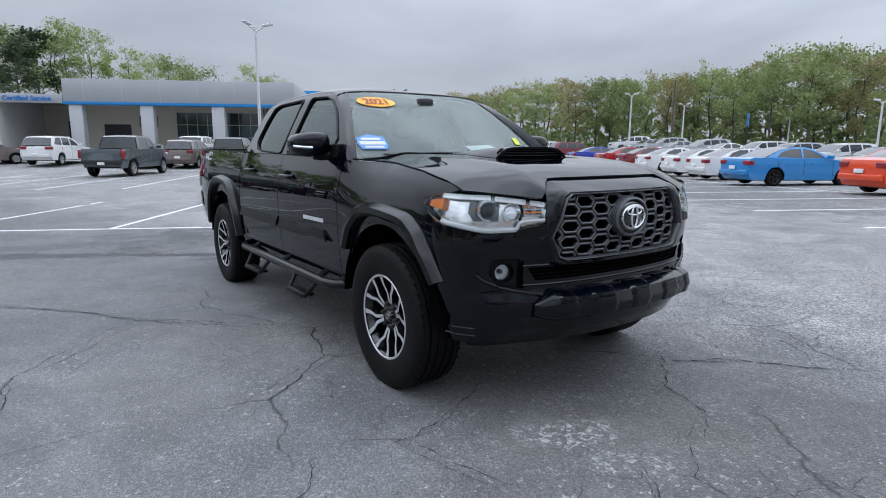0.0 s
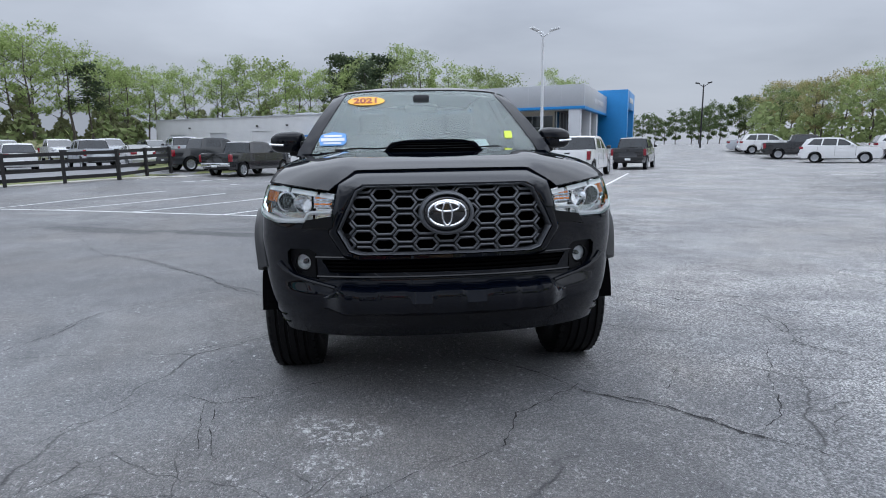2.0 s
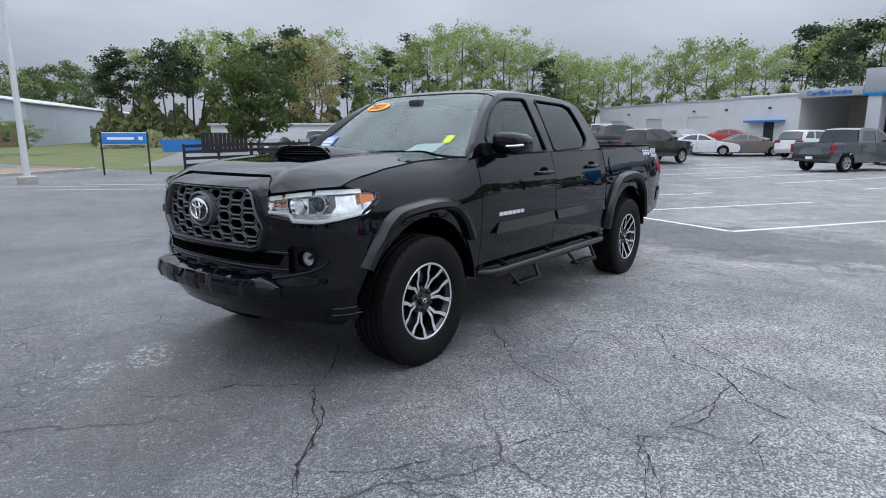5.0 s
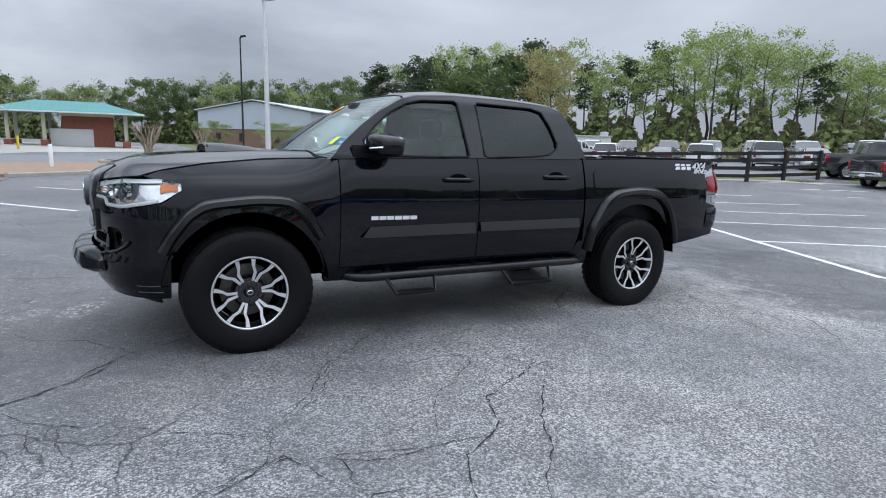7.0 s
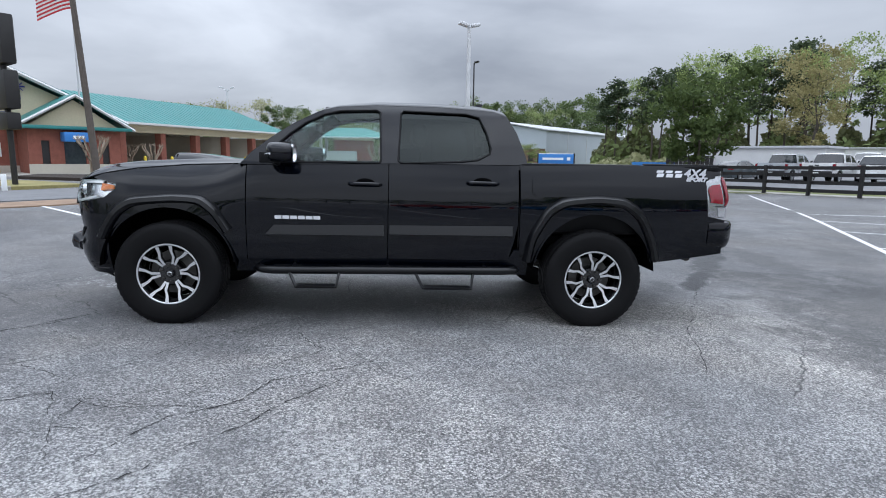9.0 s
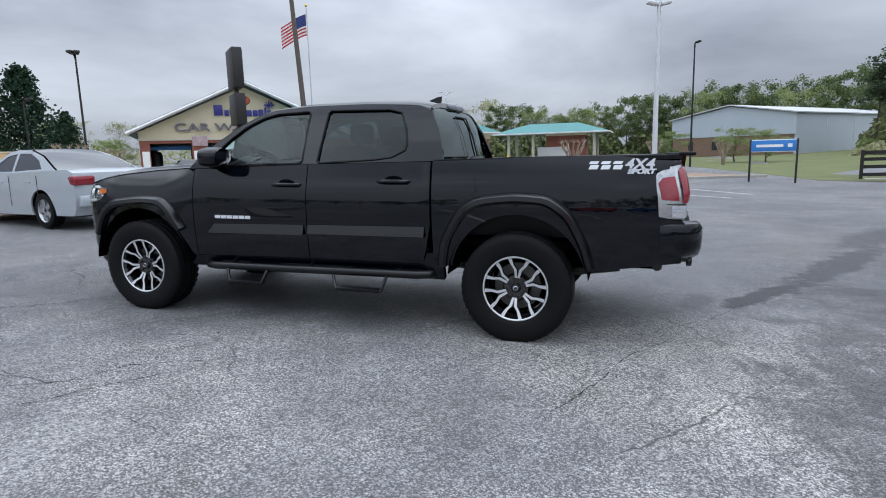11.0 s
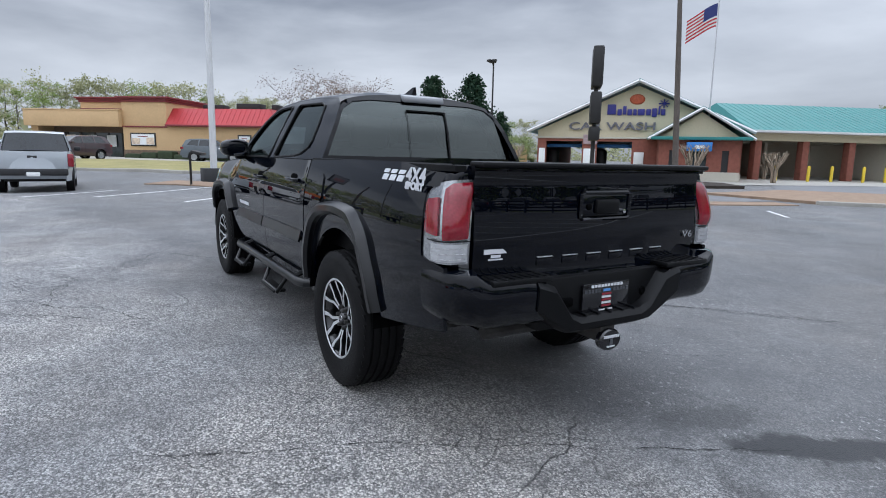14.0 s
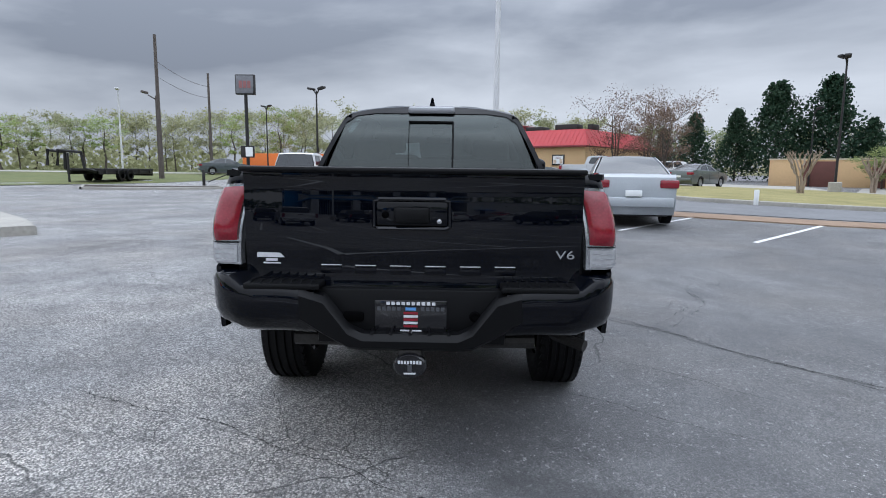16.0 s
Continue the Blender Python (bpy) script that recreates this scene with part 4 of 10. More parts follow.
def fascia(a, z, out=0.0):
    t = lerp(FL, FTH, abs(a))
    ye, xf = side_y(XS, z), lerp(*XFZ, z)
    c, s = math.cos(t), math.sin(t)
    x, y = XS + (xf - XS) * c ** (2 / 2.15), ye * s ** (2 / 2.15)
    n = Vector((c * 0.86, s * 0.42)).normalized()
    return (x + n.x * out, math.copysign(y + n.y * out, a), z)


def ay(y, z):
    return (a_of_y(y), z)


HEX = [(-0.485, 0.86), (-0.40, 1.035), (-0.36, 1.055), (0.36, 1.055), (0.40, 1.035), (0.485, 0.86), (0.435, 0.765), (0.39, 0.75), (-0.39, 0.75), (-0.435, 0.765)]
hexa = [ay(y, z) for y, z in HEX]
HEX_IN = [(y * 0.915, 0.905 + (z - 0.905) * 0.87) for y, z in HEX]
FOG = [(0.575, 0.63), (0.69, 0.65), (0.715, 0.70), (0.71, 0.755), (0.69, 0.772), (0.60, 0.772), (0.575, 0.755)]
INTAKE = [(-0.52, 0.665), (-0.555, 0.725), (0.555, 0.725), (0.52, 0.665)]
skin = [(-FMAX, 0.36), (FMAX, 0.36), (FMAX, 0.945), (FMAX - 0.035, 0.926), (a_of_y(0.75), 0.884), (a_of_y(0.56), 0.889), (a_of_y(0.50), 0.918), (a_of_y(0.48), 1.02), (a_of_y(0.46), 1.075),
        (-a_of_y(0.46), 1.075), (-a_of_y(0.48), 1.02), (-a_of_y(0.50), 0.918), (-a_of_y(0.56), 0.889), (-a_of_y(0.75), 0.884), (-FMAX + 0.035, 0.926), (-FMAX, 0.945)]
fog_holes = [[ay(y, z) for y, z in FOG], [ay(-y, z) for y, z in FOG]]
front_bumper = part("front_bumper", sheet(skin, [hexa, [ay(y, z) for y, z in INTAKE], *fog_holes], 0.0145, fascia, 0.02), BLACK_PAINT, truck)
# near-black boxes behind the openings, the shade of the recess put into their colour
part("grille_recess", box(2.30, 2.34, -0.60, 0.60, 0.6, 1.05, 0.01), LINER_SHADE, truck)
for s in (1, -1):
    part("fog_lamp_pocket", box(2.14, 2.22, s * 0.65 - 0.12, s * 0.65 + 0.12, 0.6, 0.8, 0.01), LINER_SHADE, truck)
# grille surround: ring between outer and inner hexagon, deep and bevelled
def ring(outer, inner, xo, xi, depth, n=10, lean=0.0):
    bm = bmesh.new()
    def dense(p):
        out = []
        for i in range(len(p)):
            for k in range(n):
                f = k / n
                a, b = p[i], p[(i + 1) % len(p)]
                out.append((a[0] + (b[0] - a[0]) * f, a[1] + (b[1] - a[1]) * f))
        return out
    o, i_ = dense(outer), dense(inner)
    rows = []
    for j in range(len(o)):
        (oy, oz), (iy, iz) = o[j], i_[j]
        mid = ((oy + iy) / 2, (oz + iz) / 2)
        pts = [(oy, oz, xo), (oy * 0.8 + iy * 0.2, oz * 0.8 + iz * 0.2, xo + 0.016), (mid[0], mid[1], (xo + xi) / 2 + 0.016), (oy * 0.12 + iy * 0.88, oz * 0.12 + iz * 0.88, xi + 0.006), (iy, iz, xi), (iy, iz, xi - depth)]
        rows.append([bm.verts.new((fascia(a_of_y(y), min(z, 1.12))[0] + dx - lean * smooth(1.055, 1.12, z), y, z)) for y, z, dx in pts])
    for j in range(len(rows)):
        a, b = rows[j], rows[(j + 1) % len(rows)]
        for q in range(5):
            bm.faces.new((a[q], b[q], b[q + 1], a[q + 1]))
    return bm


OUTER_CAP = [(-0.53, 0.845), (-0.478, 1.062), (-0.40, 1.117), (0.40, 1.117), (0.478, 1.062), (0.53, 0.845), (0.465, 0.735), (0.40, 0.715), (-0.40, 0.715), (-0.465, 0.735)]
part("grille_surround", ring(OUTER_CAP, HEX, 0.0, 0.012, 0.02, lean=0.06), BLACK_PAINT, truck)
HEX_MID = [(y * 0.965, 0.905 + (z - 0.905) * 0.945) for y, z in HEX]
grille = part("grille_rim", ring([(y * 1.0, z) for y, z in HEX], HEX_MID, 0.008, 0.0, 0.05), GRILLE_GREY, truck, "grey metallic grille rim")
# honeycomb: a recessed dark web, and a raised grey rim round each flattened cell
web, rims = bmesh.new(), bmesh.new()
PC, CH, FLAT, TIP = 0.092, 0.074, 0.034, 0.058
done = set()
for c in range(-6, 7):
    for r in range(-4, 5):
        cy, cz = c * PC, 0.905 + r * CH + (CH / 2 if c % 2 else 0)
        shape = ((-TIP, 0), (-FLAT, CH / 2), (FLAT, CH / 2), (TIP, 0), (FLAT, -CH / 2), (-FLAT, -CH / 2))
        pts = [(cy + py, cz + pz) for py, pz in shape]
        for i in range(6):
            p, q = pts[i], pts[(i + 1) % 6]
            m_ = ((p[0] + q[0]) / 2, (p[1] + q[1]) / 2)
            key = (round(m_[0] * 90), round(m_[1] * 90))
            if key in done or not inside(HEX, *m_) or math.hypot(m_[0] / 1.4, m_[1] - 0.93) < 0.066:
                continue
            done.add(key)
            for dz in (0.005, -0.005):
                x0, x1 = (fascia(a_of_y(v[0]), v[1])[0] - 0.026 for v in (p, q))
                add_tube(web, [(x0, p[0], p[1] + dz), (x1, q[0], q[1] + dz)], 0.008, 6)
        lip = [(cy + py * 0.90, cz + pz * 0.70) for py, pz in shape]
        for i in range(6):
            p, q = lip[i], lip[(i + 1) % 6]
            if not inside(HEX, *p) or not inside(HEX, *q) or math.hypot((p[0] + q[0]) / 2.6, (p[1] + q[1]) / 2 - 0.932) < 0.07:
                continue
            x0, x1 = (fascia(a_of_y(v[0]), v[1])[0] - 0.012 for v in (p, q))
            add_tube(rims, [(x0, p[0], p[1]), (x1, q[0], q[1])], 0.0058, 6)
part("grille_web", web, DARK_PLASTIC, truck, "dark recessed grille web")
part("grille_mesh", rims, GRILLE_GREY, truck, "dark grey honeycomb grille bars")
# round badge: black disc with plain chrome ovals
bm = bmesh.new()
xe = fascia(0, 0.932)[0]
add_lathe(bm, [(0.0, 0.022), (0.07, 0.018), (0.082, 0.008), (0.086, -0.03)], "X", 40, Matrix.Translation((xe, 0, 0.932)) @ Matrix.Diagonal((1, 1.28, 0.96, 1)))
badge = part("front_badge", bm, SKY_BADGE, truck, "round black badge with plain chrome ovals")
bm = bmesh.new()
add_lathe(bm, [(0.084, -0.03), (0.085, 0.012), (0.09, 0.018), (0.1, 0.012), (0.103, -0.03)], "X", 40, Matrix.Translation((xe, 0, 0.932)) @ Matrix.Diagonal((1, 1.2, 0.96, 1)))
part("badge_bezel", bm, GRILLE_GREY, badge, "grey badge bezel")
bm = bmesh.new()
def oval(bm, ry, rz, cz, rr, x):
    pts = [(x, ry * math.cos(2 * math.pi * i / 32), cz + rz * math.sin(2 * math.pi * i / 32)) for i in range(33)]
    add_tube(bm, pts, rr, 6, False)
bm.free()
for ry, rz, cz, rr, dx in ((0.083, 0.056, 0.932, 0.006, 0.018), (0.021, 0.052, 0.932, 0.0052, 0.024), (0.052, 0.019, 0.960, 0.0052, 0.022)):
    bm = bmesh.new()
    oval(bm, ry, rz, cz, rr, xe + dx)
    part("badge_oval", bm, CHROME, badge, "chrome oval")
# fog lamps
for s in (1, -1):
    bm = bmesh.new()
    yf, xf = s * 0.655, fascia(a_of_y(0.655), 0.70)[0] - 0.035
    mt = Matrix.Translation((xf, yf, 0.703)) @ Matrix.Rotation(s * radians(16), 4, "Z")
    # bowl in flat white, the reflector's bright gleam put into its colour
    add_lathe(bm, [(0.0, -0.032), (0.018, -0.03), (0.032, -0.016), (0.04, 0.002), (0.042, -0.04)], "X", 28, mt)
    fog = part("fog_lamp", bm, LAMP_GLEAM, truck, "round clear fog lamp")
    bm = bmesh.new()
    add_lathe(bm, [(0.0, -0.002), (0.009, -0.004), (0.012, -0.012), (0.012, -0.03)], "X", 16, mt)
    part("bulb_shield", bm, BEZEL, fog)
    bm = bmesh.new()
    add_lathe(bm, [(0.0, 0.012), (0.02, 0.01), (0.034, 0.006), (0.04, 0.0)], "X", 28, mt)
    part("fog_cover", bm, GLASS_CLEAR, fog, "clear fog lamp cover").visible_shadow = False
    bm = bmesh.new()
    add_lathe(bm, [(0.037, -0.03), (0.037, 0.012), (0.05, 0.008), (0.085, -0.04)], "X", 28, mt)
    part("fog_bezel", bm, DARK_PLASTIC, fog)
    b = sheet([ay(y, z) for y, z in FOG], [[ay(0.655 + 0.046 * math.cos(2 * math.pi * i / 20), 0.703 + 0.046 * math.sin(2 * math.pi * i / 20)) for i in range(20)]], 0.012, lambda a, z: fascia(a, z, -0.022), 0.01)
    part("fog_surround", b if s > 0 else mirrored(b), DARK_PLASTIC, fog)
    # bright lower edge blade
    b = tube([fascia(s * a_of_y(y), z, 0.005) for y, z in ((0.50, 0.598), (0.56, 0.612), (0.62, 0.625), (0.68, 0.642), (0.735, 0.672), (0.76, 0.70))], 0.010, 8)
    part("fog_blade", b, BLACK_PAINT, fog)
# slats in the lower intake
for z in (0.672, 0.69, 0.708):
    part("intake_slat", tube([fascia(a_of_y(y), z, -0.012) for y in np.linspace(-0.56, 0.56, 15)], 0.0055, 6), LINER_SHADE, truck)
for z in (0.735, 0.645):
    part("intake_rim", tube([fascia(a_of_y(y), z, 0.0) for y in np.linspace(-0.58, 0.58, 15)], 0.006, 6), BLACK_PAINT, truck)
# bumper lower bar, a chamfered ledge with three ribs
bm = bmesh.new()
prof = ((0.625, -0.01), (0.622, 0.045), (0.605, 0.085), (0.55, 0.10), (0.505, 0.085), (0.48, 0.03), (0.475, -0.02))
rows = []
for y in np.linspace(-0.56, 0.56, 113):
    e = 1 - smooth(0.46, 0.56, abs(y))
    notch = 0.006 * max(smooth(0.07, 0.05, abs(abs(y) - 0.12)), smooth(0.06, 0.04, abs(abs(y) - 0.36)))
    rows.append([bm.verts.new((fascia(a_of_y(y), 0.56)[0] + (dx - (notch if 0.5 < z < 0.61 else 0)) * (0.25 + 0.75 * e), y, z - (notch if z > 0.6 else 0) - (1 - e) * (z - 0.555) * 0.55 - 0.02 * (1 - e))) for z, dx in prof])
for a, b in zip(rows, rows[1:]):
    for j in range(6):
        bm.faces.new((a[j], a[j + 1], b[j + 1], b[j]))
for r in (rows[0], rows[-1]):
    bm.faces.new(r)
bmesh.ops.recalc_face_normals(bm, faces=bm.faces[:])
part("bumper_bar", bm, BLACK_PAINT, truck)
# side strakes by the wheel and chin valance
for s in (1, -1):
    for z in (0.40, 0.44):
        part("bumper_strake", tube([fascia(s * (FMAX - q), z, 0.002) for q in (0.02, 0.1, 0.2)], 0.005, 6), BLACK_PAINT, truck)
chin = sheet([(-FMAX + 0.12, 0.31), (FMAX - 0.12, 0.31), (FMAX - 0.05, 0.37), (-FMAX + 0.05, 0.37)], [], 0.03, lambda a, z: fascia(a, z, -0.02 - (0.37 - z) * 0.8), 0.01)
part("chin_valance", chin, DARK_PLASTIC, truck)

# headlamps: reflector shell, projector, amber marker, light bar, clear cover
def head_z(a):
    return lerp((a_of_y(0.49), a_of_y(0.60), a_of_y(0.74), FMAX - 0.03, FMAX + 0.07), (0.918, 0.893, 0.888, 0.932, 0.998), a), lerp((a_of_y(0.49), a_of_y(0.60), a_of_y(0.74), FMAX - 0.03, FMAX + 0.07), (1.018, 1.035, 1.055, 1.062, 1.035), a)


def head_map(a, z, out):
    if a > FMAX:
        return (XS - (a - FMAX), side_y(XS - (a - FMAX), z) + out, z)
    return fascia(a, z, out)


lo = [(a, head_z(a)[0]) for a in np.linspace(a_of_y(0.49), FMAX + 0.07, 12)]
hi = [(a, head_z(a)[1]) for a in np.linspace(FMAX + 0.07, a_of_y(0.49), 12)]
for s in (1, -1):
    flipm = (lambda b: b) if s > 0 else mirrored
    lamp = part("headlamp", flipm(sheet(lo + hi, [], 0.018, lambda a, z: head_map(a, z, -0.035), 0.02)), REFLECTOR, truck, "clear headlamp with amber marker")
    part("headlamp_cover", flipm(sheet(lo + hi, [], 0.018, lambda a, z: head_map(a, z, 0.008), 0.04)), GLASS_CLEAR, lamp, "clear lamp cover").visible_shadow = False
    am = [(FMAX - 0.045, 0.985), (FMAX + 0.05, 0.998), (FMAX + 0.05, 1.026), (FMAX - 0.04, 1.036)]
    part("amber_marker", flipm(sheet(am, [], 0.015, lambda a, z: head_map(a, z, -0.012), 0.02)), LENS_AMBER, lamp, "amber marker lamp")
    part("lamp_bezel", flipm(sheet([(a_of_y(0.69), 0.938), (a_of_y(0.78), 0.938), (a_of_y(0.80), 0.975), (a_of_y(0.80), 1.03), (a_of_y(0.69), 1.028)], [], 0.015, lambda a, z: head_map(a, z, -0.028), 0.01)), BEZEL, lamp, "grey inner bezel")
    part("top_reflector", flipm(sheet([(a, head_z(a)[1] - 0.022) for a in np.linspace(a_of_y(0.50), FMAX - 0.03, 8)] + [(a, head_z(a)[1] - 0.004) for a in np.linspace(FMAX - 0.03, a_of_y(0.50), 8)], [], 0.018, lambda a, z: head_map(a, z, -0.006), 0.01)), LAMP_GLEAM, lamp, "white upper reflector band")
    bm = bmesh.new()
    p = head_map(a_of_y(0.645), 0.978, -0.03)
    add_lathe(bm, [(0.008, -0.02), (0.02, -0.012), (0.032, 0.002), (0.04, 0.02), (0.043, 0.02)], "X", 24, Matrix.Translation((p[0], s * p[1], 0.978)) @ Matrix.Rotation(s * radians(18), 4, "Z"))
    part("reflector_bowl", bm, CHROME, lamp, "chrome reflector bowl")
    part("square_reflector", flipm(sheet([(a_of_y(0.515), 0.966), (a_of_y(0.59), 0.966), (a_of_y(0.60), 1.02), (a_of_y(0.515), 1.012)], [], 0.012, lambda a, z: head_map(a, z, -0.026 + 0.014 * abs(math.sin(a * 90))), 0.01)), CHROME, lamp, "chrome square reflector")
    for yy, zz, rr in ((0.735, 0.985, 0.044),):
        bm = bmesh.new()
        p = head_map(a_of_y(yy), zz, -0.03)
        mt = Matrix.Translation((p[0], s * p[1], zz)) @ Matrix.Rotation(s * radians(20), 4, "Z")
        add_lathe(bm, [(0.0, 0.022), (rr * 0.55, 0.018), (rr * 0.8, 0.006), (rr * 0.85, -0.01)], "X", 28, mt)
        part("projector_lens", bm, GLASS_DARK, lamp, "dark projector lens")
        bm = bmesh.new()
        add_lathe(bm, [(rr * 0.82, -0.01), (rr * 0.9, 0.014), (rr * 1.12, 0.012), (rr * 1.25, -0.01)], "X", 28, mt)
        part("projector_ring", bm, CHROME, lamp)
    part("light_bar", tube([(lambda p: (p[0], s * p[1], p[2]))(head_map(a, head_z(a)[0] + 0.012, -0.004)) for a in np.linspace(a_of_y(0.62), FMAX - 0.06, 10)], 0.011, 6), LAMP_GLEAM, lamp, "white light guide")
    part("light_bar", tube([(lambda p: (p[0], s * p[1], p[2]))(head_map(a_of_y(yy_), zz_, -0.004)) for yy_, zz_ in ((0.62, 0.905), (0.61, 0.93), (0.595, 0.938), (0.50, 0.942))], 0.0095, 6), LAMP_GLEAM, lamp, "white light guide")
    for k in range(4):
        part("reflector_rib", tube([(lambda p: (p[0], s * p[1], p[2]))(head_map(a_of_y(y_), 0.962 + 0.014 * k, -0.016)) for y_ in (0.51, 0.55, 0.59)], 0.0045, 5), (CHROME, LENS_AMBER)[k % 2], lamp)
    part("headlamp_lower_trim", flipm(sheet([(a_of_y(0.49), 0.872), (a_of_y(0.63), 0.868), (a_of_y(0.61), 0.906), (a_of_y(0.49), 0.926)], [], 0.015, lambda a, z: fascia(a, z, 0.014), 0.03)), DARK_PLASTIC, lamp, "black wedge below the lamp")

# ---- bonnet ----
HX, HZ = (1.0, 1.15, 1.5, 1.85, 2.1, 2.23, 2.33, 2.42, 2.47), (1.248, 1.243, 1.236, 1.212, 1.187, 1.166, 1.142, 1.113, 1.095)
NOSE_Y = (0.0, 0.40, 0.47, 0.51, 0.60, 0.74, 0.83)
NOSE_Z = (1.119, 1.117, 1.066, 1.032, 1.044, 1.062, 1.072)


def nose(y):
    """The bonnet's leading edge over the grille surround and headlamps."""
    z = lerp(NOSE_Y, NOSE_Z, abs(y))
    return fascia(a_of_y(min(abs(y), 0.845)), z)[0] + 0.003 - 0.058 * (1 - smooth(0.39, 0.50, abs(y))), z


def hood_raw(x, y):
    k = abs(y) / (0.74 + 0.068 * smooth(1.5, 2.1, x))
    ridge = 0.012 * math.exp(-((abs(y) - 0.47) / 0.09) ** 2) * smooth(2.4, 1.9, x) - 0.008 * math.exp(-((abs(y)) / 0.25) ** 2) * smooth(2.35, 2.0, x)
    ye = side_y(x, fender_top(x)) - 0.004
    drop = 0.055 * (ye / (0.74 + 0.068 * smooth(1.5, 2.1, x))) ** 2.6
    lift = (fender_top(x) + 0.002 - lerp(HX, HZ, x) + drop) * min(1, abs(y) / ye) ** 7
    return lerp(HX, HZ, x) - 0.055 * k ** 2.6 + ridge + lift


def hood_z(x, y):
    z = hood_raw(x, y)
    xe, ze = nose(y)
    if x > xe - 0.22:
        f = min(1, 1 - (xe - x) / 0.22)
        z -= (hood_raw(xe, y) - ze) * f ** 2.2
    return z


edge = [(nose(y)[0], y) for y in np.linspace(-0.806, 0.806, 45)]
flank = [(x, side_y(x, fender_top(x)) - 0.004) for x in (2.06, 1.98, 1.9, 1.8, 1.7, 1.6, 1.5, 1.4, 1.3, 1.2, 1.115)]
hood_out = edge + flank + [(1.12, 0.7), (1.14, 0.5), (1.165, 0.0), (1.14, -0.5), (1.12, -0.7)] + [(x, -y) for x, y in flank[::-1]]
part("bonnet", sheet(hood_out, [], 0.022, lambda x, y: (x, y, hood_z(x, y)), 0.008, True), BLACK_PAINT, truck)
# bonnet scoop: a low hollow duct with a mesh mouth
bm = bmesh.new()
rows = []
for i in range(13):
    x = 1.78 - 0.52 * i / 12
    f = smooth(1.22, 1.78, x)
    row = []
    for j in range(15):
        q = -1 + 2 * j / 14
        y = q * (0.275 - 0.03 * (1 - f))
        top = 0.062 * f * (1 - abs(q) ** 5)
        row.append(bm.verts.new((x - 0.0 * abs(q), y, hood_z(x, y) + top + 0.002)))
    rows.append(row)
for a, b in zip(rows, rows[1:]):
    for j in range(14):
        bm.faces.new((a[j], b[j], b[j + 1], a[j + 1]))
inner = [bm.verts.new((v.co.x - 0.004, v.co.y * 0.965, max(hood_z(v.co.x, v.co.y) - 0.004, v.co.z - 0.013))) for v in rows[0]]
for j in range(14):
    bm.faces.new((rows[0][j], rows[0][j + 1], inner[j + 1], inner[j]))
scoop = part("bonnet_scoop", bm, BLACK_PAINT, truck)
# near-black sheet closes the mouth, coloured as the duct's shaded depth
part("scoop_mouth", sheet([(-0.255, 0.0), (0.255, 0.0), (0.25, 0.03), (0.225, 0.052), (-0.225, 0.052), (-0.25, 0.03)], [], 0.015, lambda y, h: (1.762, y, hood_z(1.765, y) + h), 0), LINER_SHADE, scoop)
for h in (0.014, 0.028, 0.042):
    part("scoop_slat", tube([(1.768, y, hood_z(1.768, y) + h) for y in np.linspace(-0.23, 0.23, 9)], 0.003, 5), DARK_PLASTIC, scoop)

# ---- cab: roof, pillars, glass ----
def gh_y(x, z):
    """Half width of the glasshouse at a height."""
    return lerp((1.19, 1.23, 1.40, 1.55, 1.63, 1.68, 1.72), (0.848, 0.838, 0.755, 0.676, 0.63, 0.585, 0.53), z) * (1 - 0.03 * smooth(-0.6, -1.1, x))


def roof_side(x):
    """Height of the drip line along the top of the doors."""
    return lerp((-1.0, -0.93, -0.82, -0.4, 0.1, 0.40, 0.54, 0.72), (1.56, 1.62, 1.664, 1.686, 1.684, 1.662, 1.625, 1.53), x)


def roof_z(x, y):
    c = lerp((-1.05, -0.92, -0.7, -0.3, 0.1, 0.4, 0.6, 0.75), (1.66, 1.708, 1.735, 1.745, 1.739, 1.706, 1.652, 1.60), x)
    zt = roof_side(x)
    k = min(1.0, abs(y) / gh_y(x, zt))
    return zt + (c - zt) * (1 - k ** 2.4) ** 0.6 + 0.005 * smooth(0.18, 0.22, abs(y)) * (1 - smooth(0.33, 0.37, abs(y))) * smooth(-0.85, -0.75, x) * (1 - smooth(0.3, 0.4, x))


A_LINE = [(1.10, 1.205), (1.02, 1.30), (0.87, 1.425), (0.72, 1.53), (0.54, 1.625), (0.40, 1.662)]
gh_out = A_LINE + [(0.1, 1.684), (-0.4, 1.686), (-0.82, 1.664), (-0.93, 1.62), (-1.0, 1.50), (-1.06, 1.32), (-1.07, 1.26), (-0.985, belt_r + 0.004), (-0.0, belt_m + 0.004), (1.045, 1.206)]
win_f = [(0.80, 1.232), (0.86, 1.29), (0.865, 1.33), (0.76, 1.435), (0.64, 1.53), (0.50, 1.60), (0.38, 1.632), (0.10, 1.645), (0.075, 1.63), (0.06, 1.26), (0.075, 1.243)]
win_r = [(-0.07, 1.26), (-0.085, 1.63), (-0.105, 1.647), (-0.60, 1.64), (-0.70, 1.615), (-0.755, 1.50), (-0.785, 1.38), (-0.775, 1.335), (-0.68, 1.285), (-0.55, 1.268), (-0.1, 1.246)]
gh_map = lambda x, z: (x, gh_y(x, z), z)
cab_l, cab_r = both_sides("cab_side_frame", sheet(gh_out, [win_f, win_r], 0.018, gh_map, 0.03, True), BLACK_PAINT, truck)
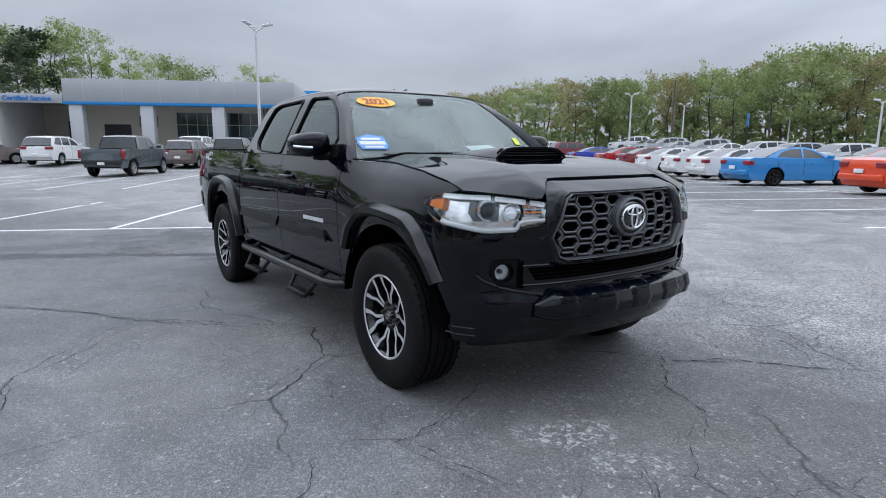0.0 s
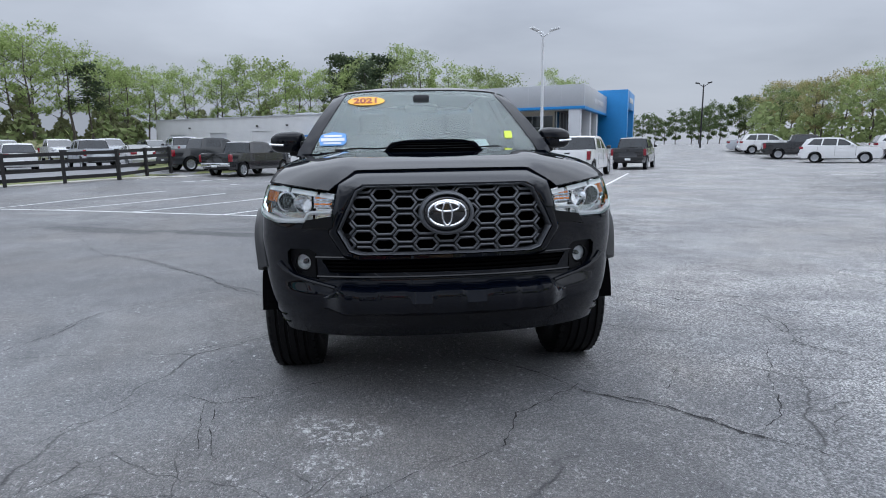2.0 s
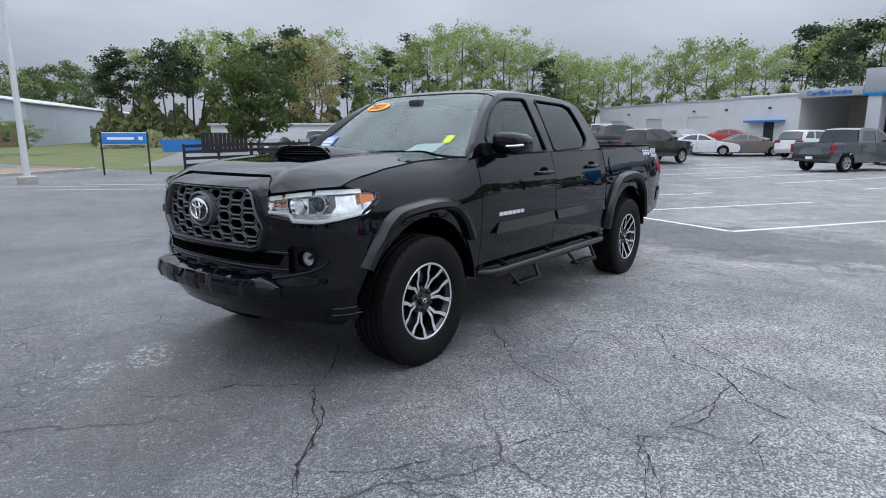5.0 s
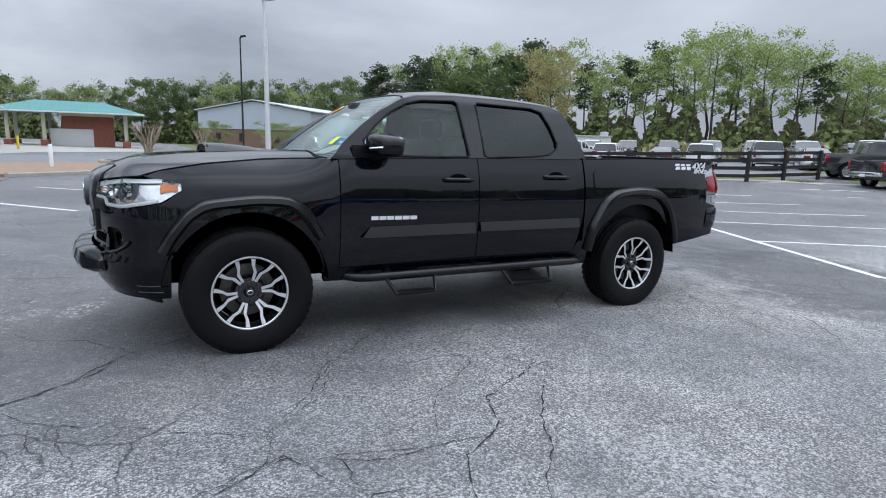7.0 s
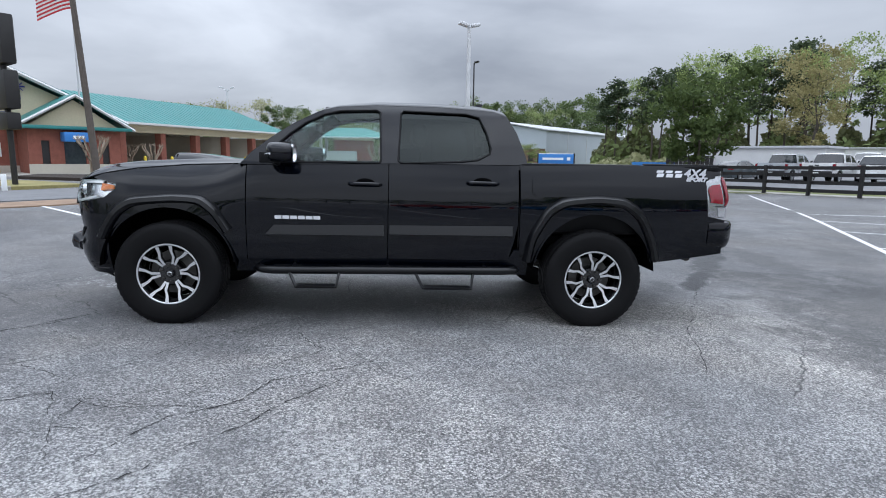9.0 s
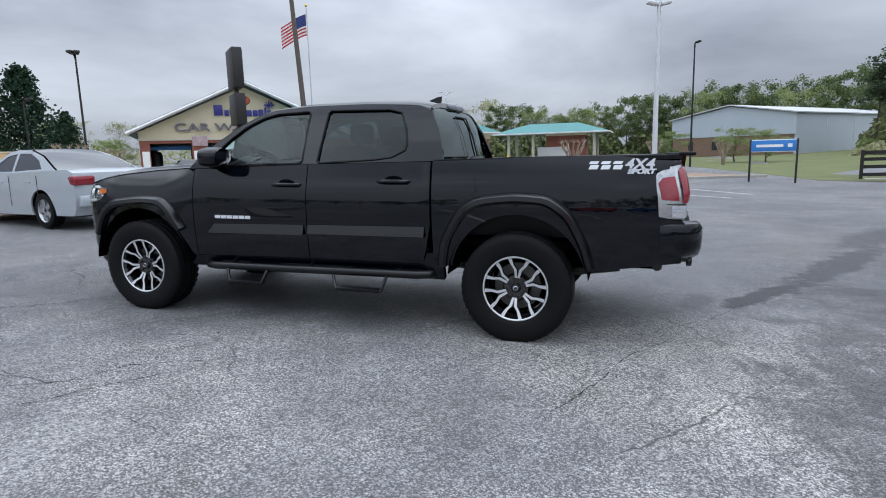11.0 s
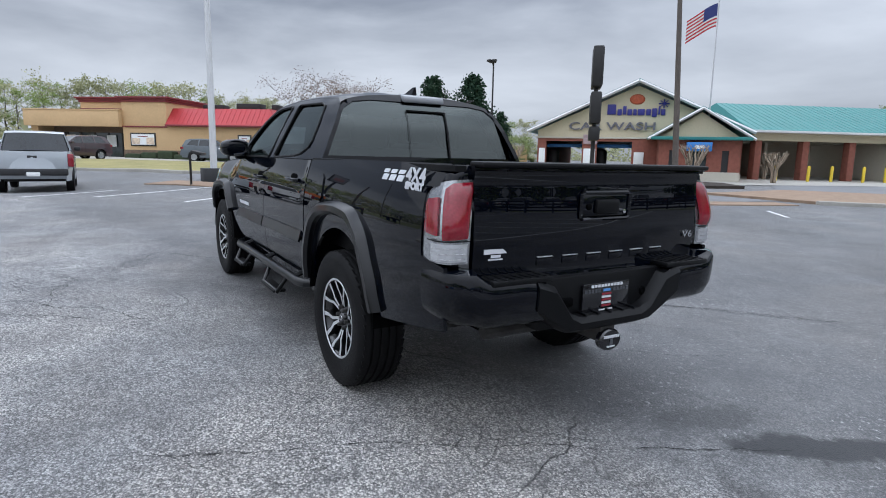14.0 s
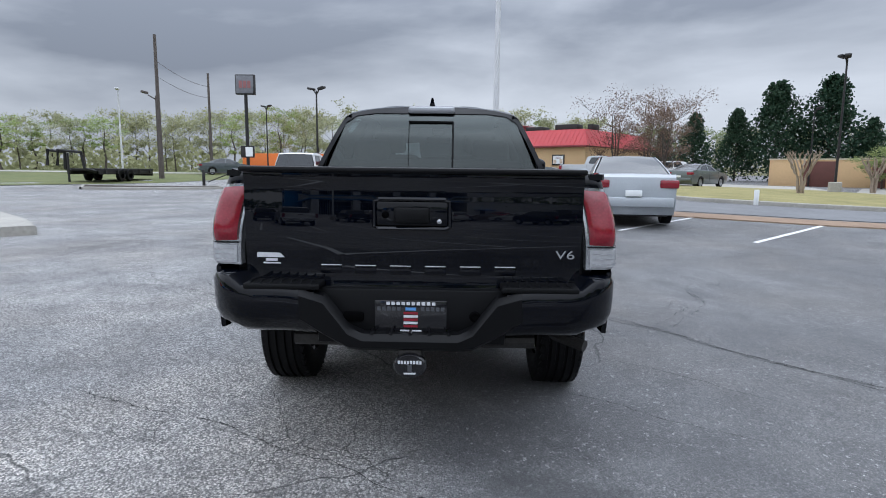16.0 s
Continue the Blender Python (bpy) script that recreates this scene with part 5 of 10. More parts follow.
for w, g, nm in ((win_f, GLASS_DOOR, "front_door_window"), (win_r, GLASS_TINT, "rear_door_window")):
    cx_, cz_ = sum(p[0] for p in w) / len(w), sum(p[1] for p in w) / len(w)
    for ob in both_sides(nm, sheet([(cx_ + (p[0] - cx_) * 1.03, cz_ + (p[1] - cz_) * 1.05) for p in w], [], 0.04, lambda x, z: (x, gh_y(x, z) - 0.012, z), 0, True), g, truck, "tinted side window"):
        ob.visible_shadow = False
    for s in (1, -1):
        bm = bmesh.new()
        add_tube(bm, [(p[0], s * (gh_y(*p) + 0.002), p[1]) for p in w + [w[0]]], 0.008, 6, False)
        part("window_seal", bm, DARK_PLASTIC, cab_l if s > 0 else cab_r, "black rubber window seal")


def ws_x(y, z):
    """Windscreen surface, raked and bowed."""
    return lerp((1.18, 1.225, 1.32, 1.425, 1.53, 1.625, 1.70, 1.74), (1.205, 1.165, 1.055, 0.915, 0.77, 0.615, 0.47, 0.37), z) - 0.105 * (abs(y) / 0.72) ** 2


def roof_front(y):
    """Where the roof skin meets the windscreen."""
    x = 0.5
    for _ in range(12):
        z = roof_z(x, y)
        x = 0.5 * x + 0.5 * ws_x(y, z)
    return x, z


def bk_x(y, z):
    """Back of the cab, leaning forward and slightly bowed."""
    return lerp((1.2, 1.28, 1.5, 1.62, 1.70, 1.74), (-1.085, -1.078, -1.02, -0.965, -0.91, -0.87), z) + 0.05 * (abs(y) / 0.75) ** 2


def roof_rear(y):
    x = -0.9
    for _ in range(14):
        z = roof_z(x, y)
        x = 0.5 * x + 0.5 * bk_x(y, z)
    return x, z


def roof_skin():
    """The roof panel from drip line to drip line, between windscreen and back wall."""
    bm = bmesh.new()
    rows = []
    for j in range(49):
        q = math.sin(math.pi / 2 * (-1 + 2 * j / 48))
        ends = []
        for x, fx in ((0.45, ws_x), (-0.9, bk_x)):
            for _ in range(24):
                y = q * gh_y(x, roof_side(x))
                x = 0.6 * x + 0.4 * fx(y, roof_z(x, y))
            ends.append(x)
        row = []
        for i in range(41):
            x = ends[1] + (ends[0] - ends[1]) * (0.5 - 0.5 * math.cos(math.pi * i / 40))
            y = q * gh_y(x, roof_side(x))
            row.append(bm.verts.new((x, y * 1.001, roof_z(x, y))))
        rows.append(row)
    for a, b in zip(rows, rows[1:]):
        for i in range(40):
            bm.faces.new((a[i], a[i + 1], b[i + 1], b[i]))
    return bm


part("roof", roof_skin(), BLACK_PAINT, truck)


def cap_strip(pa, pb, n=1, bulge=0.0):
    """A band between two polylines of equal length."""
    bm = bmesh.new()
    rows = []
    for a, b in zip(pa, pb):
        a, b = Vector(a), Vector(b)
        rows.append([bm.verts.new(a + (b - a) * (k / n) + Vector((0, 0, bulge * math.sin(math.pi * k / n)))) for k in range(n + 1)])
    for a, b in zip(rows, rows[1:]):
        for k in range(n):
            bm.faces.new((a[k], a[k + 1], b[k + 1], b[k]))
    bmesh.ops.recalc_face_normals(bm, faces=bm.faces[:])
    return bm


def ws_half(z):
    return lerp((1.19, 1.23, 1.40, 1.55, 1.63, 1.70), (0.80, 0.785, 0.705, 0.632, 0.59, 0.545), z)


zs = np.linspace(1.19, roof_front(0.56)[1] - 0.004, 12)
ws_poly = [(ws_half(z), z) for z in zs] + [(y, roof_front(y)[1] - 0.004) for y in np.linspace(0.54, -0.54, 13)] + [(-ws_half(z), z) for z in zs[::-1]]
ws = part("windscreen", sheet(ws_poly, [], 0.05, lambda y, z: (ws_x(y, z), y, z), 0), GLASS_WS, truck, "large raked windscreen")
ws.visible_shadow = False
# A pillars: bands from the windscreen's edge to the side frame
both_sides("a_pillar", cap_strip([(ws_x(ws_half(z) - 0.03, z) + 0.004, ws_half(z) - 0.03, z + 0.003) for z in zs], [(lerp([p[1] for p in A_LINE], [p[0] for p in A_LINE], z), gh_y(0.5, z) + 0.001, z) for z in zs], 3, 0.004), BLACK_PAINT, truck)
part("windscreen_header", tube([(roof_front(y)[0] + 0.002, y, roof_front(y)[1] - 0.003) for y in np.linspace(-0.57, 0.57, 17)], 0.008, 6), DARK_PLASTIC, truck, "black windscreen seal")
part("cowl", cap_strip([(1.225 - 0.09 * (y / 0.76) ** 2, y, 1.2 - 0.03 * (y / 0.76) ** 2) for y in np.linspace(-0.78, 0.78, 15)], [(1.13 - 0.11 * (y / 0.76) ** 2, y, 1.232 - 0.04 * (y / 0.76) ** 2) for y in np.linspace(-0.78, 0.78, 15)], 2, -0.01), DARK_PLASTIC, truck)
for y0, y1 in ((0.62, 0.02), (-0.02, -0.6)):
    part("wiper", tube([(ws_x(y0, 1.2) + 0.022, y0, 1.2), (ws_x((y0 + y1) / 2, 1.222) + 0.022, (y0 + y1) / 2, 1.22), (ws_x(y1, 1.235) + 0.022, y1, 1.235)], 0.006, 5), DARK_PLASTIC, truck)

# back wall of the cab with its window
bz = (1.22, 1.32, 1.45, 1.55, 1.62)
bk_out = [(gh_y(-1, z) - 0.004, z) for z in bz] + [(y, roof_rear(y)[1] + 0.001) for y in np.linspace(0.55, -0.55, 15)] + [(-gh_y(-1, z) + 0.004, z) for z in bz[::-1]]
bk_win = [(0.745, 1.285), (0.735, 1.34), (0.67, 1.5), (0.60, 1.60), (0.53, 1.645), (0.40, 1.662), (-0.40, 1.662), (-0.53, 1.645), (-0.60, 1.60), (-0.67, 1.5), (-0.735, 1.34), (-0.745, 1.285)]
part("cab_back", sheet(bk_out, [bk_win], 0.02, lambda y, z: (bk_x(y, z), y, z), 0.03, True), BLACK_PAINT, truck)
part("rear_window", sheet([(p[0] * 1.01, p[1]) for p in bk_win], [], 0.05, lambda y, z: (bk_x(y, z) + 0.008, y, z), 0, True), GLASS_REAR, truck, "tinted rear window with sliding pane").visible_shadow = False
for y in (0.155, -0.155):
    part("slider_bar", tube([(bk_x(y, z) - 0.004, y, z) for z in (1.285, 1.45, 1.60)], 0.007 if y < 0 else 0.002, 5), DARK_PLASTIC, truck)
part("slider_bar", tube([(bk_x(y, 1.602) - 0.004, y, 1.602) for y in (-0.155, 0.155)], 0.007, 5), DARK_PLASTIC, truck)
bm = box(-0.955, -0.84, -0.165, 0.165, 1.676, 1.724, 0.016)
for v in bm.verts:
    v.co.z -= 0.16 * max(0, -0.84 - v.co.x)
part("high_brake_lamp", bm, BEZEL_LIGHT, truck, "grey high-level brake lamp")
bm = bmesh.new()
fin = [(-0.62, 0.0), (-0.80, 0.0), (-0.81, 0.055), (-0.775, 0.052), (-0.70, 0.02)]
for s in (1, -1):
    vs_ = [bm.verts.new((x, s * (0.02 - 0.25 * h), 1.728 + h)) for x, h in fin]
    bm.faces.new(vs_[::s])
bm.verts.ensure_lookup_table()
for i in range(5):
    bm.faces.new((bm.verts[i], bm.verts[(i + 1) % 5], bm.verts[5 + (i + 1) % 5], bm.verts[5 + i]))
bmesh.ops.recalc_face_normals(bm, faces=bm.faces[:])
part("antenna_fin", bm, BLACK_PAINT, truck)

# door mirrors
def s_out(q):
    """How far along the outer half of the housing."""
    return max(0.0, q) ** 2


for s in (1, -1):
    bm = bmesh.new()
    bmesh.ops.create_uvsphere(bm, u_segments=24, v_segments=14, radius=1)
    for v in bm.verts:
        c = v.co
        sx, sy, sz = (abs(c.x) ** 0.6 * math.copysign(1, c.x)), (abs(c.y) ** 0.52 * math.copysign(1, c.y)), (abs(c.z) ** 0.55 * math.copysign(1, c.z))
        v.co = Vector((0.80 + 0.085 * sx - 0.03 * max(0, sy) - (0.02 if c.x < 0 else 0), s * (0.95 + 0.118 * sy), 1.298 + 0.074 * sz * (1 - 0.22 * max(0, s_out(sy))) - 0.004 * sy))
    mirror = part("door_mirror", bm, BLACK_PAINT, truck, "glossy black door mirror", 60)
    part("mirror_arm", tube([(0.84, s * 0.82, 1.235), (0.82, s * 0.88, 1.228), (0.81, s * 0.93, 1.235)], 0.03, 8), DARK_PLASTIC, mirror)
    bm = bmesh.new()
    add_lathe(bm, [(0, 0), (0.9, 0), (1, 0.03)], "X", 24)
    for v in bm.verts:
        v.co = Vector((0.714 - v.co.x, s * (0.945 + v.co.y * 0.095), 1.298 + v.co.z * 0.066))
    part("mirror_glass", bm, CHROME, mirror, "mirror glass")
    part("turn_repeater", tube([(0.884, s * 0.965, 1.277), (0.872, s * 1.02, 1.28), (0.835, s * 1.066, 1.286)], 0.008, 6), CHROME, mirror)
    part("mirror_base", box(0.80, 0.96, s * 0.83 - 0.012, s * 0.83 + 0.012, 1.21, 1.30, 0.01), DARK_PLASTIC, mirror)

# ---- tailgate, rear lamps, rear bumper ----
def tg_x(y, z):
    return -2.722 + 0.035 * (abs(y) / 0.75) ** 2 + 0.2 * max(0.0, z - 0.97) ** 2 - 0.012 * smooth(1.21, 1.27, z) + 0.02 * smooth(1.0, 0.85, z) * smooth(0.78, 0.83, z) * 0.4


tailgate = part("tailgate", sheet([(-0.715, 0.79), (0.715, 0.79), (0.722, 1.288), (-0.722, 1.288)], [[(-0.155, 1.06), (0.155, 1.06), (0.155, 1.17), (-0.155, 1.17)]], 0.022, lambda y, z: (tg_x(y, z), y, z), 0.03, True), BLACK_PAINT, truck)
part("tailgate_cap", box(-2.745, -2.64, -0.722, 0.722, 1.282, 1.306, 0.01), DARK_PLASTIC, tailgate, "dark plastic tailgate cap")
part("tailgate_inner", box(-2.68, -2.645, -0.70, 0.70, 0.80, 1.285, 0.005), DARK_PLASTIC, tailgate)
bm = bmesh.new()
add_box(bm, -2.725, -2.70, -0.153, 0.153, 1.062, 1.168, 0.01)
th = part("tailgate_handle", bm, BLACK_PAINT, tailgate)
oo = [(-0.158, 1.06), (-0.14, 1.052), (0.14, 1.052), (0.158, 1.06), (0.158, 1.165), (0.14, 1.176), (-0.14, 1.176), (-0.158, 1.165)]
bm = bmesh.new()
add_tube(bm, [(tg_x(0, 1.1) - 0.006, y, z) for y, z in oo + [oo[0]]], 0.009, 6, False)
part("handle_rim", bm, BLACK_PAINT, th)
part("handle_grip", box(-2.745, -2.722, -0.075, 0.075, 1.075, 1.145, 0.012), DARK_PLASTIC, th)
bm = bmesh.new()
add_lathe(bm, [(0, -0.012), (0.01, -0.01), (0.012, 0.01)], "X", 16, Matrix.Translation((-2.728, -0.115, 1.085)))
part("key_lock", bm, CHROME, th)
bm = bmesh.new()
add_lathe(bm, [(0, -0.01), (0.014, -0.006), (0.018, 0.01)], "X", 16, Matrix.Translation((-2.728, 0.112, 1.11)))
part("rear_camera", bm, LINER_SHADE, th)
# pressed model name: plain raised bars, one per character
for k in range(6):
    y = 0.345 - 0.148 * k
    part("pressed_letter", box(tg_x(y, 0.87) - 0.005, tg_x(y, 0.87) + 0.01, y - 0.046, y + 0.046, 0.853, 0.893, 0.006), BLACK_PAINT, tailgate)
    # thin bright strip as a painted highlight along the bar's top edge
    part("letter_edge", box(tg_x(y, 0.89) - 0.0075, tg_x(y, 0.89) + 0.006, y - 0.044, y + 0.044, 0.8895, 0.893, 0.001), MACHINED, tailgate)
MREAR = Matrix(((0, 0, -1, 0), (-1, 0, 0, 0), (0, 1, 0, 0), (0, 0, 0, 1)))
letters("engine_badge", "V6", 0.05, 0.003, Matrix.Translation((tg_x(0.60, 0.945) - 0.006, -0.648, 0.945)) @ MREAR @ Matrix.Diagonal((1.5, 1, 1, 1)), CHROME, tailgate, "chrome V6 badge", 0.0)
# dealer sticker: unreadable writing as plain bars
for z, w, h in ((0.928, 0.125, 0.02), (0.907, 0.05, 0.012), (0.893, 0.075, 0.006)):
    part("sticker_bar", box(tg_x(0.6, z) - 0.003, tg_x(0.6, z) + 0.002, 0.605 - w / 2, 0.605 + w / 2, z - h / 2, z + h / 2), WHITE_VINYL, tailgate)

# tail lamps wrap the corner of the bed
def tl_map(u, z, out=0.0):
    """u: metres round the corner, 0 at the corner, positive along the side."""
    r = 0.05
    if u > r:
        x, y, n = -2.635 + (u - r) - 0.05, side_y(-2.6, z) - 0.002, Vector((0, 1))
        x = -2.635 + (u - r)
        n = Vector((0, 1))
    elif u < -r:
        x, y, n = -2.685, side_y(-2.6, z) - r - (-u - r), Vector((-1, 0))
    else:
        t = (u + r) / (2 * r) * math.pi / 2
        x, y = -2.635 - r * math.cos(t), side_y(-2.6, z) - r + r * math.sin(t)
        n = Vector((-math.cos(t), math.sin(t)))
    lean = 0.03 * smooth(1.0, 1.22, z)
    return (x + n.x * out + lean * (1 if u > -0.2 else 0), y + n.y * out, z)


for s in (1, -1):
    fl = (lambda b: b) if s > 0 else mirrored
    full = [(-0.125, 0.882), (0.155, 0.89), (0.172, 1.13), (0.15, 1.172), (0.08, 1.212), (0.0, 1.226), (-0.125, 1.232)]
    tail = part("tail_lamp", fl(sheet(full, [], 0.02, lambda u, z: tl_map(u, z, 0.004), 0.05, True)), LAMP_SHELL, truck, "red and clear tail lamp")
    part("red_lens", fl(sheet([(-0.11, 0.99), (0.008, 0.985), (0.018, 1.19), (-0.01, 1.214), (-0.11, 1.22)], [], 0.012, lambda u, z: tl_map(u, z, 0.010 + 0.022 * max(0.0, 1 - ((u + 0.048) / 0.068) ** 4) * max(0.0, 1 - ((z - 1.10) / 0.122) ** 4)), 0.012, True)), LENS_RED, tail, "red stop lamp")
    part("red_lens", fl(sheet([(0.036, 1.0), (0.142, 1.008), (0.152, 1.11), (0.12, 1.145), (0.047, 1.155)], [], 0.012, lambda u, z: tl_map(u, z, 0.008 + 0.012 * max(0.0, 1 - ((u - 0.094) / 0.06) ** 4)), 0.01, True)), LENS_RED, tail, "red side lens")
    part("reverse_lens", fl(sheet([(-0.11, 0.894), (0.075, 0.898), (0.08, 0.97), (-0.11, 0.968)], [], 0.018, lambda u, z: tl_map(u, z, 0.013), 0.01, True)), LENS_CLEAR, tail, "clear reversing lamp")
    for k in range(3):
        part("lens_rib", fl(cap_strip([tl_map(u, 0.905 + 0.022 * k, 0.017) for u in (-0.1, -0.06, -0.02, 0.02, 0.07)], [tl_map(u, 0.909 + 0.022 * k, 0.017) for u in (-0.1, -0.06, -0.02, 0.02, 0.07)])), CHROME, tail)
    part("lamp_seal", fl(cap_strip([tl_map(u, 0.982, 0.015) for u in np.linspace(-0.12, 0.11, 8)], [tl_map(u, 0.977, 0.015) for u in np.linspace(-0.12, 0.11, 8)])), DARK_PLASTIC, tail)

for s in (1, -1):
    fl = (lambda b: b) if s > 0 else mirrored
    part("bed_corner", fl(sheet([(-0.122, 1.23), (0.10, 1.222), (0.10, 1.288), (-0.122, 1.288)], [], 0.015, lambda u, z: (lambda q: (q[0] + 0.02 * smooth(1.262, 1.288, z), q[1] - 0.02 * smooth(1.262, 1.288, z), z))(tl_map(u, z, 0.002)), 0.03, True)), BLACK_PAINT, truck)

# rear bumper: painted ends, dropped dark centre with treads
def bumper_end():
    """A painted end, lofted along the bumper and round the corner to the wheel arch."""
    bm = bmesh.new()
    way = ((-2.815, 0.40), (-2.815, 0.52), (-2.815, 0.64), (-2.811, 0.71), (-2.795, 0.765), (-2.761, 0.815), (-2.716, 0.852), (-2.668, 0.87), (-2.597, 0.878), (-2.540, 0.88))
    prof = ((0.13, 0.858), (0.035, 0.86), (0.012, 0.852), (0.0, 0.83), (0.0, 0.76), (0.004, 0.70), (0.02, 0.655), (0.055, 0.63), (0.15, 0.622))
    rows = []
    for i, (x, y) in enumerate(way):
        p0, p1 = Vector(way[max(i - 1, 0)]), Vector(way[min(i + 1, len(way) - 1)])
        d = (p1 - p0).normalized()
        n = Vector((d.y, -d.x))  # inwards
        low = 0.042 * smooth(0.76, 0.70, y) + 0.02 * smooth(0.5, 0.40, y)
        rows.append([bm.verts.new((x + n.x * o, y + n.y * o, z - (low if z > 0.8 else low * 0.4))) for o, z in prof])
    for a, b in zip(rows, rows[1:]):
        for j in range(len(prof) - 1):
            bm.faces.new((a[j], b[j], b[j + 1], a[j + 1]))
    for r in (rows[0], rows[-1]):
        bm.faces.new(r)
    bmesh.ops.recalc_face_normals(bm, faces=bm.faces[:])
    return bm


rear_bumper, _ = both_sides("rear_bumper", bumper_end(), BLACK_PAINT, truck)
bm = bmesh.new()
cp = ((-0.46, 0.80, 0.66), (-0.36, 0.77, 0.60), (-0.26, 0.64, 0.545), (-0.2, 0.612, 0.54), (0.2, 0.612, 0.54), (0.26, 0.64, 0.545), (0.36, 0.77, 0.60), (0.46, 0.80, 0.66))
rows = [[bm.verts.new(p) for p in ((-2.66, y, top + 0.01), (-2.805, y, top + 0.006), (-2.827, y, top - 0.02), (-2.82, y, bot + 0.02), (-2.785, y, bot), (-2.66, y, bot - 0.005))] for y, top, bot in cp]
for a, b in zip(rows, rows[1:]):
    for j in range(5):
        bm.faces.new((a[j], a[j + 1], b[j + 1], b[j]))
for r in (rows[0], rows[-1]):
    bm.faces.new(r)
bmesh.ops.recalc_face_normals(bm, faces=bm.faces[:])
part("bumper_step", bm, DARK_PLASTIC, rear_bumper, "dark textured bumper step")
part("plate_panel", box(-2.755, -2.66, -0.40, 0.40, 0.56, 0.80, 0.01), DARK_PLASTIC, rear_bumper)
for s in (1, -1):
    part("tread_pad", box(-2.811, -2.69, s * 0.535 - 0.16, s * 0.535 + 0.16, 0.80, 0.826, 0.008), DARK_PLASTIC, rear_bumper)
    for k in range(7):
        part("tread_rib", tube([(-2.805, s * (0.41 + 0.042 * k), 0.8265), (-2.75, s * (0.41 + 0.042 * k) + 0.012, 0.8265), (-2.70, s * (0.41 + 0.042 * k), 0.8265)], 0.004, 5), FLARE_PAINT, rear_bumper)
for k in range(5):
    part("tread_rib", tube([(-2.811, -0.16 + 0.08 * k, 0.622), (-2.75, -0.16 + 0.08 * k, 0.624)], 0.008, 5), FLARE_PAINT, rear_bumper)
part("trailer_socket", box(-2.768, -2.745, 0.2, 0.29, 0.655, 0.70, 0.012), LINER_SHADE, rear_bumper, "trailer light socket")
bm = bmesh.new()
add_lathe(bm, [(0.0, -0.004), (0.016, -0.006), (0.026, 0.004)], "X", 18, Matrix.Translation((-2.757, -0.27, 0.685)))
part("spare_wheel_lock", bm, LINER_SHADE, rear_bumper)
# registration plate stand-in: black dealer plate with bars and a flag patch
plate = part("dealer_plate", box(-2.772, -2.757, -0.152, 0.152, 0.60, 0.755, 0.004), SKY_BADGE, truck, "black dealer plate with white bars and flag patch")
for y, z, w, h, m_ in (*((0.095 - 0.0212 * k, 0.742, 0.015, 0.013, WHITE_VINYL) for k in range(10)), *((sd * (0.05 + 0.021 * k), 0.719, 0.015, 0.016, GRILLE_GREY) for k in range(5) for sd in (1, -1)), (0, 0.719, 0.045, 0.012, BLUE_VINYL), (0, 0.612, 0.14, 0.009, WHITE_VINYL), (0, 0.625, 0.09, 0.006, WHITE_VINYL)):
    part("plate_bar", box(-2.775, -2.77, y - w / 2, y + w / 2, z - h / 2, z + h / 2), m_, plate)
for k in range(5):
    part("flag_stripe", box(-2.7752, -2.77, -0.03, 0.03, 0.64 + 0.014 * k, 0.65 + 0.014 * k), (LENS_RED, WHITE_VINYL)[k % 2], plate)
# tow hitch
hitch = part("tow_hitch", box(-2.80, -2.4, -0.05, 0.05, 0.47, 0.55, 0.012), STEEL_DARK, truck, "steel receiver hitch with printed cover")
bm = bmesh.new()
add_lathe(bm, [(0.0, -0.824), (0.05, -0.823), (0.056, -0.815), (0.056, -0.79)], "X", 32, Matrix.Translation((-2.0, 0, 0.485)) @ Matrix.Diagonal((1, 1.25, 0.95, 1)))
part("hitch_cover", bm, SKY_BADGE, hitch, "oval black hitch cover")
for y, z, w, h, m_ in (*((0.045 - 0.0129 * k, 0.503, 0.009, 0.013, WHITE_VINYL) for k in range(8)), (0, 0.478, 0.018, 0.028, GRILLE_GREY), (0, 0.455, 0.05, 0.006, WHITE_VINYL)):
    part("cover_bar", box(-2.8275, -2.822, y - w / 2, y + w / 2, z - h / 2, z + h / 2), m_, hitch)
part("hitch_crossbar", tube([(-2.55, -0.55, 0.52), (-2.55, 0.55, 0.52)], 0.035, 10), STEEL_DARK, hitch)

# ---- side graphics: model name as plain bars, badge word in vinyl ----
def side_bar(x0, x1, z0, z1, material, parent, s, name="name_bar", out=0.002, skew=0.0):
    o_ = [(x0, z0), (x1, z0), (x1 + skew, z1), (x0 + skew, z1)] if x0 < x1 else [(x1, z0), (x0, z0), (x0 + skew, z1), (x1 + skew, z1)]
    b_ = sheet(o_, [], max(abs(x1 - x0) / 2, 0.01), lambda u, v: (u, side_y(u, v) + out, v), 0.003, True)
    return part(name, b_ if s > 0 else mirrored(b_), material, parent)


for k, s in enumerate((1, -1)):
    for q in range(6):
        x0 = 0.84 - 0.057 * q if s > 0 else 0.505 + 0.057 * q
        side_bar(x0, x0 - 0.05 * s, 0.81, 0.835, WHITE_VINYL, fd[k], s)
